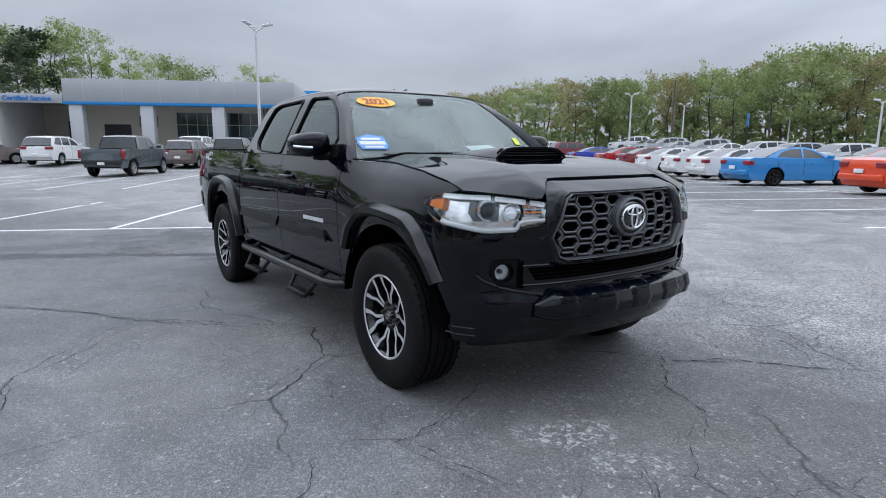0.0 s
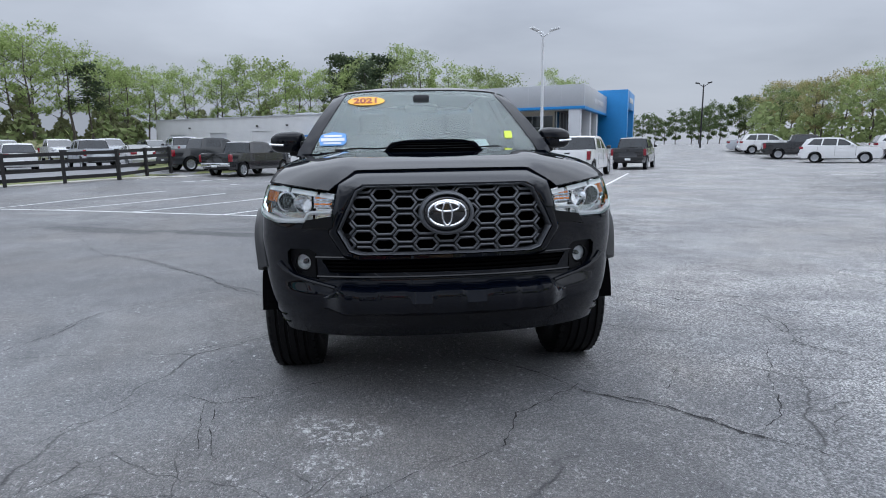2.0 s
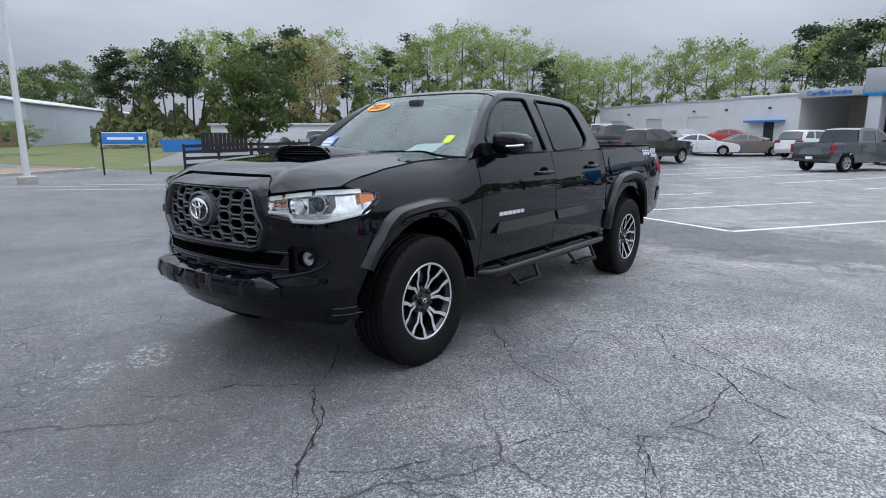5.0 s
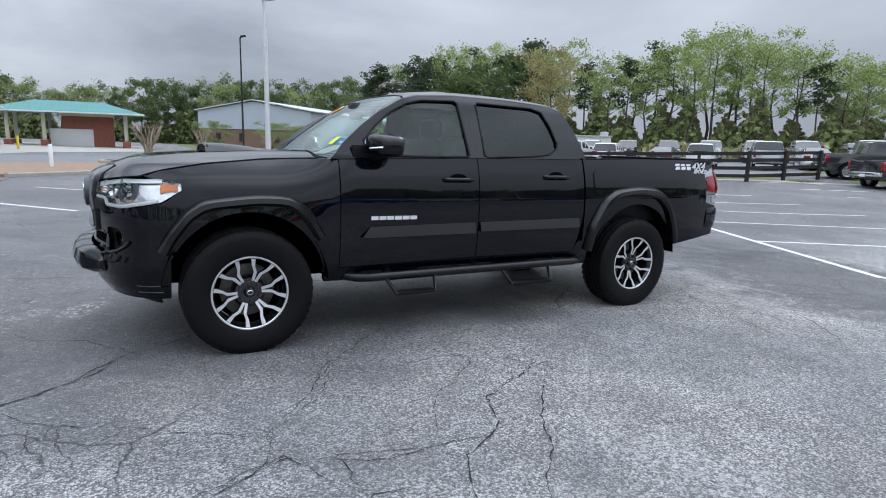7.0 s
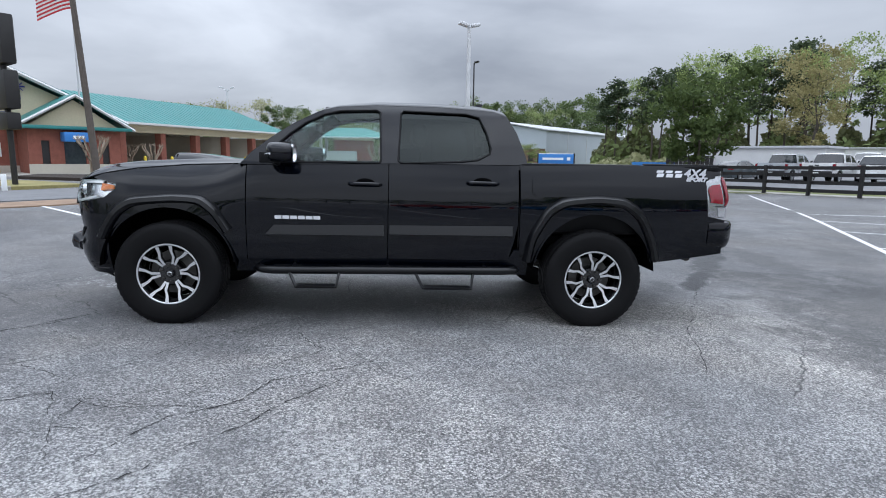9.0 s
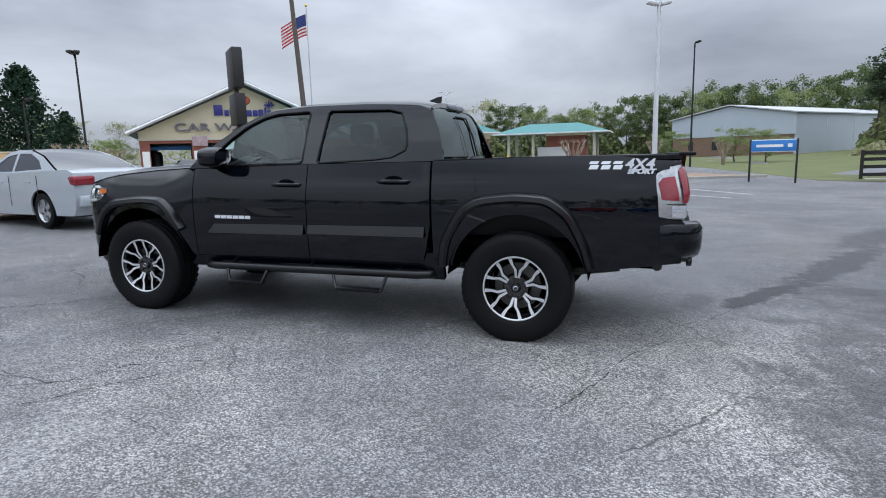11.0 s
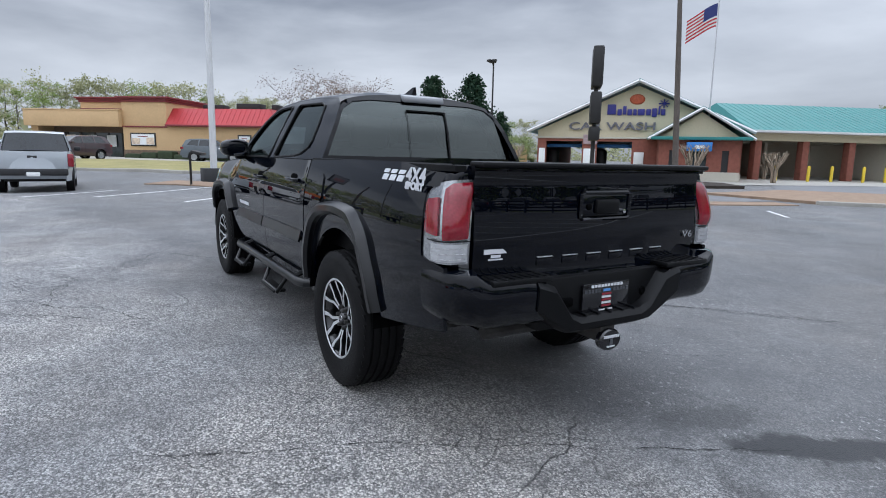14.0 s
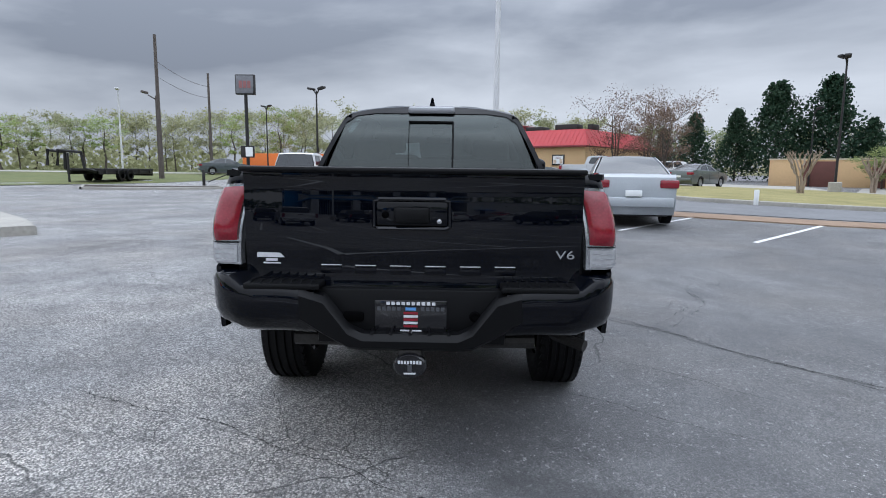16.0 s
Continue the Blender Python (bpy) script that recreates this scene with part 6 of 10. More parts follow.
for s in (1, -1):
    MS = Matrix(((-s, 0, 0, 0), (0, 0, s, 0), (0, 1, 0, 0), (0, 0, 0, 1)))
    # plain bars for the tuner's mark
    for q in range(3):
        xc = -2.085 - 0.075 * q if s > 0 else -2.085 - 0.075 * (2 - q) - 0.17
        side_bar(xc, xc - 0.055, 1.232, 1.25, WHITE_VINYL, truck, s, "decal_bar", skew=0.012 * -s)
        side_bar(xc, xc - 0.055, 1.198, 1.226, WHITE_VINYL, truck, s, "decal_bar", skew=0.012 * -s)
    xm = -2.405 if s > 0 else -2.19
    for txt, size, xx, zz, k_ in (("4X4", 0.092, xm, 1.229, 1.12), ("SPORT", 0.042, xm - (0.01 if s > 0 else -0.01), 1.184, 1.3)):
        letters("decal_lettering", txt, size, 0.001, Matrix.Translation((xx, s * (side_y(-2.35, zz) + 0.006), zz)) @ MS @ Matrix.Diagonal((k_, 1, 1, 1)) @ Matrix(((1, 0.2, 0, 0), (0, 1, 0, 0), (0, 0, 1, 0), (0, 0, 0, 1))), WHITE_VINYL, truck, "silver vinyl lettering", 0.003)

# ---- side steps ----
for s in (1, -1):
    bar = part("side_step", tube([(1.0, s * 0.80, 0.43), (0.93, s * 0.88, 0.425), (0.85, s * 0.905, 0.425), (-0.9, s * 0.905, 0.44), (-0.98, s * 0.88, 0.442), (-1.03, s * 0.80, 0.445)], 0.032, 12), FLARE_PAINT, truck, "black tubular side step")
    for xa, xb in ((0.74, 0.36), (-0.21, -0.66)):
        pts = [(xa, s * 0.905, 0.43), (xa - 0.06, s * 0.975, 0.315), (xb + 0.02, s * 0.975, 0.315), (xb, s * 0.905, 0.43)]
        part("step_hoop", tube(pts, 0.015, 8), FLARE_PAINT, bar)
        part("step_tread", box(xb + 0.03, xa - 0.07, s * 0.955 - 0.045, s * 0.955 + 0.045, 0.305, 0.325, 0.006), DARK_PLASTIC, bar)
    for xm in (0.7, 0.0, -0.75):
        part("step_bracket", tube([(xm, s * 0.9, 0.44), (xm, s * 0.72, 0.5)], 0.02, 6), FLARE_PAINT, bar)

# ---- underbody ----
part("engine_undertray", box(0.6, 2.2, -0.52, 0.52, 0.38, 0.60, 0.04), LINER_SHADE, truck)
for s in (1, -1):
    part("frame_rail", box(-2.55, 0.65, s * 0.47 - 0.04, s * 0.47 + 0.04, 0.49, 0.60, 0.012), LINER_SHADE, truck)
part("bed_underside", box(-2.6, -1.0, -0.74, 0.74, 0.64, 0.70, 0.01), LINER_SHADE, truck)
part("floor_pan", box(-1.0, 1.15, -0.80, 0.80, 0.44, 0.52, 0.02), LINER_SHADE, truck)
part("rear_axle", tube([(AXR, -0.74, HUB), (AXR, 0.74, HUB)], 0.045, 10), STEEL_DARK, truck)
bm = bmesh.new()
bmesh.ops.create_uvsphere(bm, u_segments=14, v_segments=8, radius=0.15)
for v in bm.verts:
    v.co = Vector((AXR + v.co.x, v.co.y + 0.1, HUB + v.co.z))
part("differential", bm, STEEL_DARK, truck)
for s in (1, -1):
    part("leaf_spring", tube([(-2.3, s * 0.55, 0.50), (AXR, s * 0.55, 0.40), (-1.0, s * 0.55, 0.48)], 0.03, 6), STEEL_DARK, truck)
    part("damper", tube([(AXR - 0.05, s * 0.62, 0.36), (AXR - 0.28, s * 0.6, 0.68)], 0.03, 8), STEEL_DARK, truck)
part("exhaust_pipe", tube([(-1.2, -0.6, 0.5), (-2.1, -0.62, 0.52), (-2.3, -0.7, 0.47), (-2.4, -0.82, 0.45)], 0.03, 8), STEEL_DARK, truck)

# ---- wheels ----
def wheel(cx, s, turn):
    m = Matrix.Translation((cx, s * 0.79, HUB)) @ (Matrix.Identity(4) if s > 0 else Matrix.Rotation(math.pi, 4, "Z")) @ Matrix.Rotation(radians(turn), 4, "Y")
    hold = new("wheel")
    hold.parent = truck
    hold.matrix_local = m
    bm = bmesh.new()
    R, W = TYRE_R, 0.128
    prof = [(0.222, -0.11), (0.26, -0.126), (0.315, -0.133), (0.35, -0.128), (R - 0.014, -0.117), (R - 0.004, -0.104)]
    for y in (-0.068, -0.024, 0.024, 0.068):
        prof += [(R, y - 0.009), (R - 0.011, y - 0.0055), (R - 0.011, y + 0.0055), (R, y + 0.009)]
    prof += [(R - 0.004, 0.104), (R - 0.014, 0.117), (0.352, 0.128), (0.34, 0.1315), (0.332, 0.1315), (0.315, 0.133), (0.295, 0.1315), (0.26, 0.127), (0.235, 0.118), (0.222, 0.108)]
    add_lathe(bm, prof, "Y", 72)
    tyre = part("tyre", bm, RUBBER, hold, "black rubber tyre", 40)
    bm = bmesh.new()
    for i in range(46):
        a = 2 * math.pi * i / 46
        for sy in (-1, 1):
            mt = Matrix.Rotation(a, 4, "Y") @ Matrix.Translation((R - 0.006, sy * 0.098, 0)) @ Matrix.Rotation(sy * 0.25, 4, "X")
            add_box(bm, -0.014, 0.0025, -0.02, 0.012, -0.019, 0.019, 0, mt)
    tagged(part("tread_edge", bm, RUBBER, tyre, "", 0), kind="stuff")
    bm = bmesh.new()
    add_lathe(bm, [(0.224, -0.11), (0.232, -0.105), (0.205, -0.09), (0.20, 0.05), (0.212, 0.085), (0.226, 0.107), (0.234, 0.113), (0.226, 0.116), (0.215, 0.112)], "Y", 60)
    rim = part("rim", bm, RIM_BLACK, hold, "gloss black alloy rim with machined spokes")
    bm = bmesh.new()
    add_lathe(bm, [(0.217, 0.1125), (0.222, 0.1165), (0.228, 0.1165), (0.231, 0.1135)], "Y", 60)
    part("rim_edge", bm, MACHINED, rim)
    bm = bmesh.new()
    add_lathe(bm, [(0.0, 0.06), (0.06, 0.075), (0.085, 0.07), (0.10, 0.045), (0.10, -0.02)], "Y", 36)
    part("hub", bm, RIM_BLACK, rim)
    bm = bmesh.new()
    add_lathe(bm, [(0.0, 0.092), (0.026, 0.09), (0.033, 0.08), (0.035, 0.06)], "Y", 24)
    cap = part("hub_cap", bm, SKY_BADGE, rim)
    bm = bmesh.new()
    pts = [(0.017 * math.cos(2 * math.pi * i / 20), 0.091, 0.012 * math.sin(2 * math.pi * i / 20)) for i in range(21)]
    add_tube(bm, pts, 0.0024, 5, False)
    part("cap_oval", bm, CHROME, cap)
    for k in range(6):
        for q in (-1, 1):
            base = radians(60 * k)
            pa = [(0.072, base + q * 0.12), (0.132, base + q * 0.135), (0.168, base + q * 0.26), (0.221, base + q * 0.30)]
            wd = (0.0085, 0.0095, 0.0095, 0.0135)
            bm = bmesh.new()
            rows = []
            for (r, a), w_ in zip(pa, wd):
                h = 0.079 + 0.033 * (r - 0.08) / 0.14
                d_ = Vector((math.cos(a), 0, math.sin(a)))
                t_ = Vector((-math.sin(a), 0, math.cos(a)))
                rows.append([bm.verts.new(d_ * r + t_ * o + Vector((0, y, 0))) for o, y in ((-w_ * 1.15, h - 0.035), (-w_, h), (w_, h), (w_ * 1.15, h - 0.035))])
            for a_, b_ in zip(rows, rows[1:]):
                for j in range(3):
                    f = bm.faces.new((a_[j], b_[j], b_[j + 1], a_[j + 1]))
                    f.material_index = 0 if j == 1 else 1
            bmesh.ops.recalc_face_normals(bm, faces=bm.faces[:])
            part("spoke", bm, [MACHINED, RIM_BLACK], rim, "machined silver spoke", 30)
        bm = bmesh.new()
        a = radians(60 * k + 30)
        add_lathe(bm, [(0.0, 0.095), (0.009, 0.094), (0.011, 0.075)], "Y", 8, Matrix.Translation((0.062 * math.cos(a), 0, 0.062 * math.sin(a))))
        part("wheel_nut", bm, STEEL_DARK, rim)
    bm = bmesh.new()
    add_lathe(bm, [(0.09, 0.0), (0.165, 0.0), (0.165, -0.025), (0.09, -0.025)], "Y", 40, None, True)
    part("brake_disc", bm, DISC_STEEL, hold, "grey steel brake disc")
    # added near-black disc that paints the shade behind the spokes
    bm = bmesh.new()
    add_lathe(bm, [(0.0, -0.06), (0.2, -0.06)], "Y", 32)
    part("wheel_inner_shadow_plate", bm, LINER_SHADE, hold)
    return hold


wheel(AXF, 1, 8)
wheel(AXF, -1, 20)
wheel(AXR, 1, 23)
wheel(AXR, -1, 5)

# ---- cabin ----
part("dashboard", box(0.72, 1.06, -0.70, 0.70, 0.85, 1.17, 0.06), DASH, truck)
part("instrument_hood", box(0.70, 0.86, 0.2, 0.56, 1.13, 1.215, 0.03), DASH, truck)
part("centre_screen", box(0.70, 0.74, -0.14, 0.14, 1.0, 1.15, 0.012), GLASS_DARK, truck)
bm = bmesh.new()
pts = [(0.62 + 0.06 * math.sin(2 * math.pi * i / 32), 0.37 + 0.185 * math.cos(2 * math.pi * i / 32), 1.10 + 0.175 * math.sin(2 * math.pi * i / 32)) for i in range(33)]
add_tube(bm, pts, 0.015, 8, False)
wheel_rim = part("steering_wheel", bm, DASH, truck)
part("steering_spokes", box(0.60, 0.66, 0.2, 0.54, 1.075, 1.125, 0.015), DASH, wheel_rim)
part("steering_column", tube([(0.63, 0.37, 1.1), (0.85, 0.37, 1.02)], 0.04, 8), DASH, wheel_rim)
for y in (0.37, -0.37):
    seat = part("front_seat", box(-0.15, 0.38, y - 0.26, y + 0.26, 0.72, 0.90, 0.06, None, 3), SEAT_CLOTH, truck)
    part("seat_back", box(-0.09, 0.09, y - 0.25, y + 0.25, 0.86, 1.38, 0.07, Matrix.Translation((-0.09, 0, 0.0)) @ Matrix(((1, 0, -0.16, 0.14), (0, 1, 0, 0), (0, 0, 1, 0), (0, 0, 0, 1))), 3), SEAT_CLOTH, seat)
    part("headrest", box(-0.30, -0.18, y - 0.13, y + 0.13, 1.39, 1.56, 0.045, None, 3), SEAT_CLOTH, seat)
    part("headrest_post", tube([(-0.22, y + 0.05, 1.34), (-0.23, y + 0.05, 1.42)], 0.008, 6), CHROME, seat)
bench = part("rear_bench", box(-0.92, -0.45, -0.66, 0.66, 0.72, 0.90, 0.06, None, 3), SEAT_CLOTH, truck)
part("bench_back", box(-1.0, -0.86, -0.66, 0.66, 0.86, 1.34, 0.05, None, 3), SEAT_CLOTH, bench)
for y in (0.42, -0.42):
    part("headrest", box(-0.99, -0.89, y - 0.13, y + 0.13, 1.34, 1.48, 0.04, None, 3), SEAT_CLOTH, bench)
part("headliner", sheet([(0.5, -0.52), (0.5, 0.52), (-0.85, 0.52), (-0.85, -0.52)], [], 0.1, lambda x, y: (x, y, roof_z(x, y) - 0.04), 0), mat("headliner_cloth", (0.32, 0.31, 0.29), 0.9, 0, 0.1, 20), truck)
for s in (1, -1):
    part("door_trim", box(-0.95, 1.0, s * 0.80 - 0.02, s * 0.80 + 0.015, 0.55, 1.20, 0.02), DASH, truck)
mir = part("interior_mirror", box(0.615, 0.645, -0.12, 0.12, 1.50, 1.56, 0.014), DASH, truck)
part("sensor_housing", box(0.59, 0.68, -0.06, 0.06, 1.57, 1.63, 0.02), DASH, mir)
part("dash_paper", sheet([(0.19, 0.0), (0.45, 0.02), (0.44, 0.2), (0.2, 0.18)], [], 0.05, lambda y, h: (1.035 - h * 0.92, y, 1.226 + h * 0.36), 0.002), PAPER, truck, "white paper sheet on the dash")
# windscreen stickers, inside of the glass
def on_ws(y, z, out=0.005):
    return (ws_x(y, z) + out, y, z + out)


oval_pts = [(-0.40 + 0.135 * math.cos(2 * math.pi * i / 40), 1.585 + 0.036 * math.sin(2 * math.pi * i / 40)) for i in range(40)]
st = part("price_sticker", sheet(oval_pts, [], 0.012, lambda y, z: on_ws(y, z, 0.004), 0), YELLOW_VINYL, truck, "yellow oval 2021 sticker")
lt = letters("year_digits", "2021", 0.068, 0.0004, Matrix.Identity(4), RED_INK, st, "dark red year digits", 0.0022)
for v in lt.data.vertices:
    yy, zz = -0.40 + v.co.x * 1.35, 1.583 + v.co.y * 0.82
    v.co = Vector(on_ws(yy, zz, 0.0065 + v.co.z))
shield = [(-0.70, 1.262), (-0.55, 1.262), (-0.525, 1.285), (-0.53, 1.34), (-0.62, 1.356), (-0.70, 1.335), (-0.715, 1.3)]
bs = part("report_badge_sticker", sheet(shield, [], 0.012, lambda y, z: on_ws(y, z, 0.004), 0), BLUE_VINYL, truck, "blue badge sticker with white bars")
for z, y0, y1, h in ((1.325, -0.68, -0.56, 0.014), (1.300, -0.70, -0.54, 0.022), (1.276, -0.68, -0.56, 0.012)):
    part("badge_bar", sheet([(y0, z - h / 2), (y1, z - h / 2), (y1, z + h / 2), (y0, z + h / 2)], [], 0.012, lambda y, q: on_ws(y, q, 0.006), 0), WHITE_VINYL, bs)
part("lime_tag", sheet([(0.545, 1.295), (0.60, 1.295), (0.605, 1.345), (0.55, 1.345)], [], 0.012, lambda y, z: on_ws(y, z, 0.004), 0), LIME_PAPER, truck, "small lime-yellow tag")

# ---- parked vehicles ----
PAINTS = {}
def paint(name, col, rough=0.22):
    if name not in PAINTS:
        PAINTS[name] = mat("car_paint_" + name, col, rough, 0, 0.06, 3, 0, 80, 0.9)
    return PAINTS[name]


SHAPES = {
    "sedan": dict(top=[(2.30, 0.24), (2.42, 0.42), (2.40, 0.62), (2.25, 0.76), (1.9, 0.86), (1.3, 0.95), (0.95, 1.0), (0.0, 1.02), (-1.0, 1.03), (-1.7, 1.05), (-2.2, 1.06), (-2.36, 1.0), (-2.42, 0.72), (-2.38, 0.42), (-2.28, 0.24)],
                  gh=[(1.0, 0.985), (0.55, 1.22), (0.15, 1.40), (-0.15, 1.45), (-0.65, 1.44), (-1.15, 1.32), (-1.8, 1.04)],
                  win=[[(0.66, 1.04), (0.45, 1.18), (0.14, 1.335), (-0.2, 1.385), (-0.24, 1.045)], [(-0.31, 1.045), (-0.28, 1.385), (-0.7, 1.375), (-1.1, 1.24), (-1.3, 1.08)]],
                  wb=1.38, ax=0.32, r=0.325, w=0.905, gt=0.60, ws=(0, 2), rw=(4, 6), lamp=0.66, tail=0.86),
    "suv": dict(top=[(2.24, 0.32), (2.36, 0.5), (2.36, 0.8), (2.24, 0.98), (1.9, 1.06), (1.3, 1.10), (0.95, 1.13), (0.0, 1.15), (-1.2, 1.17), (-2.1, 1.18), (-2.3, 1.1), (-2.38, 0.8), (-2.36, 0.5), (-2.24, 0.32)],
                gh=[(1.0, 1.12), (0.55, 1.42), (0.2, 1.62), (-0.1, 1.70), (-0.9, 1.73), (-1.7, 1.70), (-2.0, 1.62), (-2.27, 1.16)],
                win=[[(0.74, 1.17), (0.5, 1.36), (0.2, 1.55), (-0.14, 1.615), (-0.16, 1.18)], [(-0.24, 1.18), (-0.22, 1.62), (-0.98, 1.64), (-1.06, 1.2)], [(-1.14, 1.2), (-1.07, 1.635), (-1.6, 1.62), (-1.95, 1.24)]],
                wb=1.42, ax=0.36, r=0.36, w=0.95, gt=0.70, ws=(0, 2), rw=(6, 7), lamp=0.86, tail=1.02),
    "pickup": dict(top=[(2.76, 0.42), (2.88, 0.62), (2.88, 0.98), (2.78, 1.16), (2.4, 1.22), (1.7, 1.26), (1.35, 1.27), (0.0, 1.27), (-1.12, 1.27), (-1.2, 1.27), (-2.7, 1.29), (-2.84, 1.28), (-2.87, 0.72), (-2.92, 0.62), (-2.8, 0.48)],
                   gh=[(1.4, 1.26), (1.0, 1.56), (0.7, 1.78), (0.4, 1.87), (-0.2, 1.90), (-0.75, 1.88), (-0.92, 1.82), (-1.1, 1.28)],
                   win=[[(1.08, 1.32), (0.9, 1.48), (0.62, 1.70), (0.3, 1.78), (0.24, 1.32)], [(0.15, 1.32), (0.18, 1.78), (-0.66, 1.78), (-0.8, 1.40), (-0.76, 1.34)]],
                   wb=1.82, ax=0.41, r=0.40, w=1.0, gt=0.76, ws=(0, 2), rw=(6, 7), lamp=1.0, tail=1.05),
}
CAR_GLASS = mat("parked_car_glass", (0.02, 0.024, 0.028), 0.05, 0, 0.3, 2, 0, 80, 0.5)
CAR_TRIM = mat("parked_car_trim", (0.018, 0.018, 0.02), 0.55, 0, 0.2, 6)
CAR_RIM = mat("parked_car_rim", (0.42, 0.43, 0.45), 0.3, 0.8, 0.2, 12)
CAR_RIM_DARK = mat("parked_car_dark_rim", (0.02, 0.02, 0.022), 0.3, 0.5, 0.2, 12)
WHEEL_MESHES = {}


def vehicle(kind, colour, x, y, heading, label, group="parked cars", dark_rims=False, length=1.0, chrome=False, low=False, size=1.0):
    """A parked car, van or pickup on its wheels. heading: degrees of its nose from +x."""
    K = SHAPES[kind]
    z = terrain(x, y)
    root = thing("parked_" + kind, pose(x, y, z, 0, 0, heading) @ Matrix.Diagonal((size, size, size, 1)), label, "pickup truck" if kind == "pickup" else "car", group)
    lx, W = length, K["w"]
    st = 0.11 if low else 0.075

    def bw(px, pz):
        e = abs(px / lx) / 2.4
        bulge = -0.10 * max(0, (pz - 0.8)) - 0.12 * max(0, 0.5 - pz)
        return W * (1 - 0.10 * max(0, e - 0.72) ** 1.5 * 6) + bulge
    top = [(a * lx, b) for a, b in K["top"]]
    zb = K["top"][0][1]
    wb = K["wb"] * lx
    arches = [arc(s * wb, K["ax"], K["r"] + 0.07, 0, 360, 28) for s in (1, -1)]
    outline = [(top[-1][0], zb)] + [top[0]] + top[1:]
    for s in (1, -1):
        part("side_panel", sheet(outline, arches, st, lambda u, v: (u, s * bw(u, v), v), 0.03, s > 0), colour, root, "", 40)
    bm = bmesh.new()
    bed = kind == "pickup"
    for i in range(len(top) - 1):
        (x0, z0), (x1, z1) = top[i], top[i + 1]
        if bed and x1 < -1.15 * lx and x0 > -2.75 * lx and x0 < -1.0 * lx:
            continue
        rows = []
        for px, pz in ((x0, z0), (x1, z1)):
            w_ = bw(px, pz) - 0.004
            rows.append([bm.verts.new((px + 0.05 * math.copysign(1, px) * (1 - (q / 1.0) ** 2) * (1 if abs(px) > 2.1 * lx else 0), q * w_, pz + (0.03 * (1 - q * q) if abs(px) < 2.1 * lx else 0))) for q in (-1, -0.6, 0, 0.6, 1)])
        for j in range(4):
            bm.faces.new((rows[0][j], rows[1][j], rows[1][j + 1], rows[0][j + 1]))
    P = colour
    bmesh.ops.remove_doubles(bm, verts=bm.verts[:], dist=0.002)
    part("body_shell", bm, P, root, "", 40)
    part("underside", box(-2.2 * lx, 2.2 * lx, -W * 0.8, W * 0.8, zb - 0.04, 0.62, 0.04), CAR_TRIM, root)
    if bed:
        part("bed_floor", box(-2.78 * lx, -1.15 * lx, -W * 0.86, W * 0.86, 0.82, 0.86), CAR_TRIM, root)
        for s in (1, -1):
            part("bed_wall", box(-2.78 * lx, -1.15 * lx, s * W * 0.88 - 0.05, s * W * 0.88 + 0.03, 0.82, 1.285, 0.01), P, root)
        part("tailgate", box(-2.89 * lx, -2.80 * lx, -W * 0.86, W * 0.86, 0.72, 1.28, 0.02), P, root)
        part("tailgate_handle", box(-2.90 * lx, -2.885 * lx, -0.12, 0.12, 1.08, 1.16, 0.01), CAR_TRIM, root)
    # glasshouse
    gh = [(a * lx, b) for a, b in K["gh"]]
    g0, g1 = min(p[1] for p in gh), max(p[1] for p in gh)
    gw = lambda pz: W - 0.08 + (K["gt"] - W + 0.08) * max(0.0, (pz - g0) / (g1 - g0)) ** 1.15
    wins = [[(a * lx, b) for a, b in w_] for w_ in K["win"]]
    for s in (1, -1):
        b = sheet(gh + [(gh[-1][0], g0), (gh[0][0], g0)], wins, st * 0.7, lambda u, v: (u, s * gw(v), v), 0.02, s > 0)
        part("window_frame", b, P, root, "", 40)
    def band(i0, i1, inset, drop):
        out = bmesh.new()
        rows_ = []
        for i in range(i0, i1 + 1):
            px, pz = gh[i]
            rows_.append([out.verts.new((px, q * (gw(pz) - inset), pz + 0.025 * (1 - q * q) - drop)) for q in (-1, -0.55, 0, 0.55, 1)])
        for r0, r1 in zip(rows_, rows_[1:]):
            for j in range(4):
                out.faces.new((r0[j], r0[j + 1], r1[j + 1], r1[j]))
        bmesh.ops.recalc_face_normals(out, faces=out.faces[:])
        return out
    part("roof", band(K["ws"][1], K["rw"][0], 0.0, 0.0), P, root, "", 40)
    part("windscreen", band(K["ws"][0], K["ws"][1], 0.03, 0.0), CAR_GLASS, root, "dark windscreen")
    part("rear_window", band(K["rw"][0], K["rw"][1], 0.05, 0.0), CAR_GLASS, root, "dark rear window")
    for w_ in wins:
        for s in (1, -1):
            part("side_window", sheet([(p[0], p[1]) for p in w_], [], 0.14, lambda u, v: (u, s * (gw(v) - 0.014), v), 0, s > 0), CAR_GLASS, root)
    part("cabin_floor", box(gh[-1][0] * 0.9, gh[0][0] * 0.9, -W * 0.75, W * 0.75, g0 - 0.12, g0 - 0.08), CAR_TRIM, root)
    # lamps, mirrors, bumpers, plate
    xf, xr = top[2][0], top[-3][0]
    for s in (1, -1):
        part("headlamp", box(xf - 0.30, xf + 0.01, s * W * 0.72 - 0.17, s * W * 0.72 + 0.14, K["lamp"] - 0.07, K["lamp"] + 0.08, 0.04), LENS_CLEAR, root)
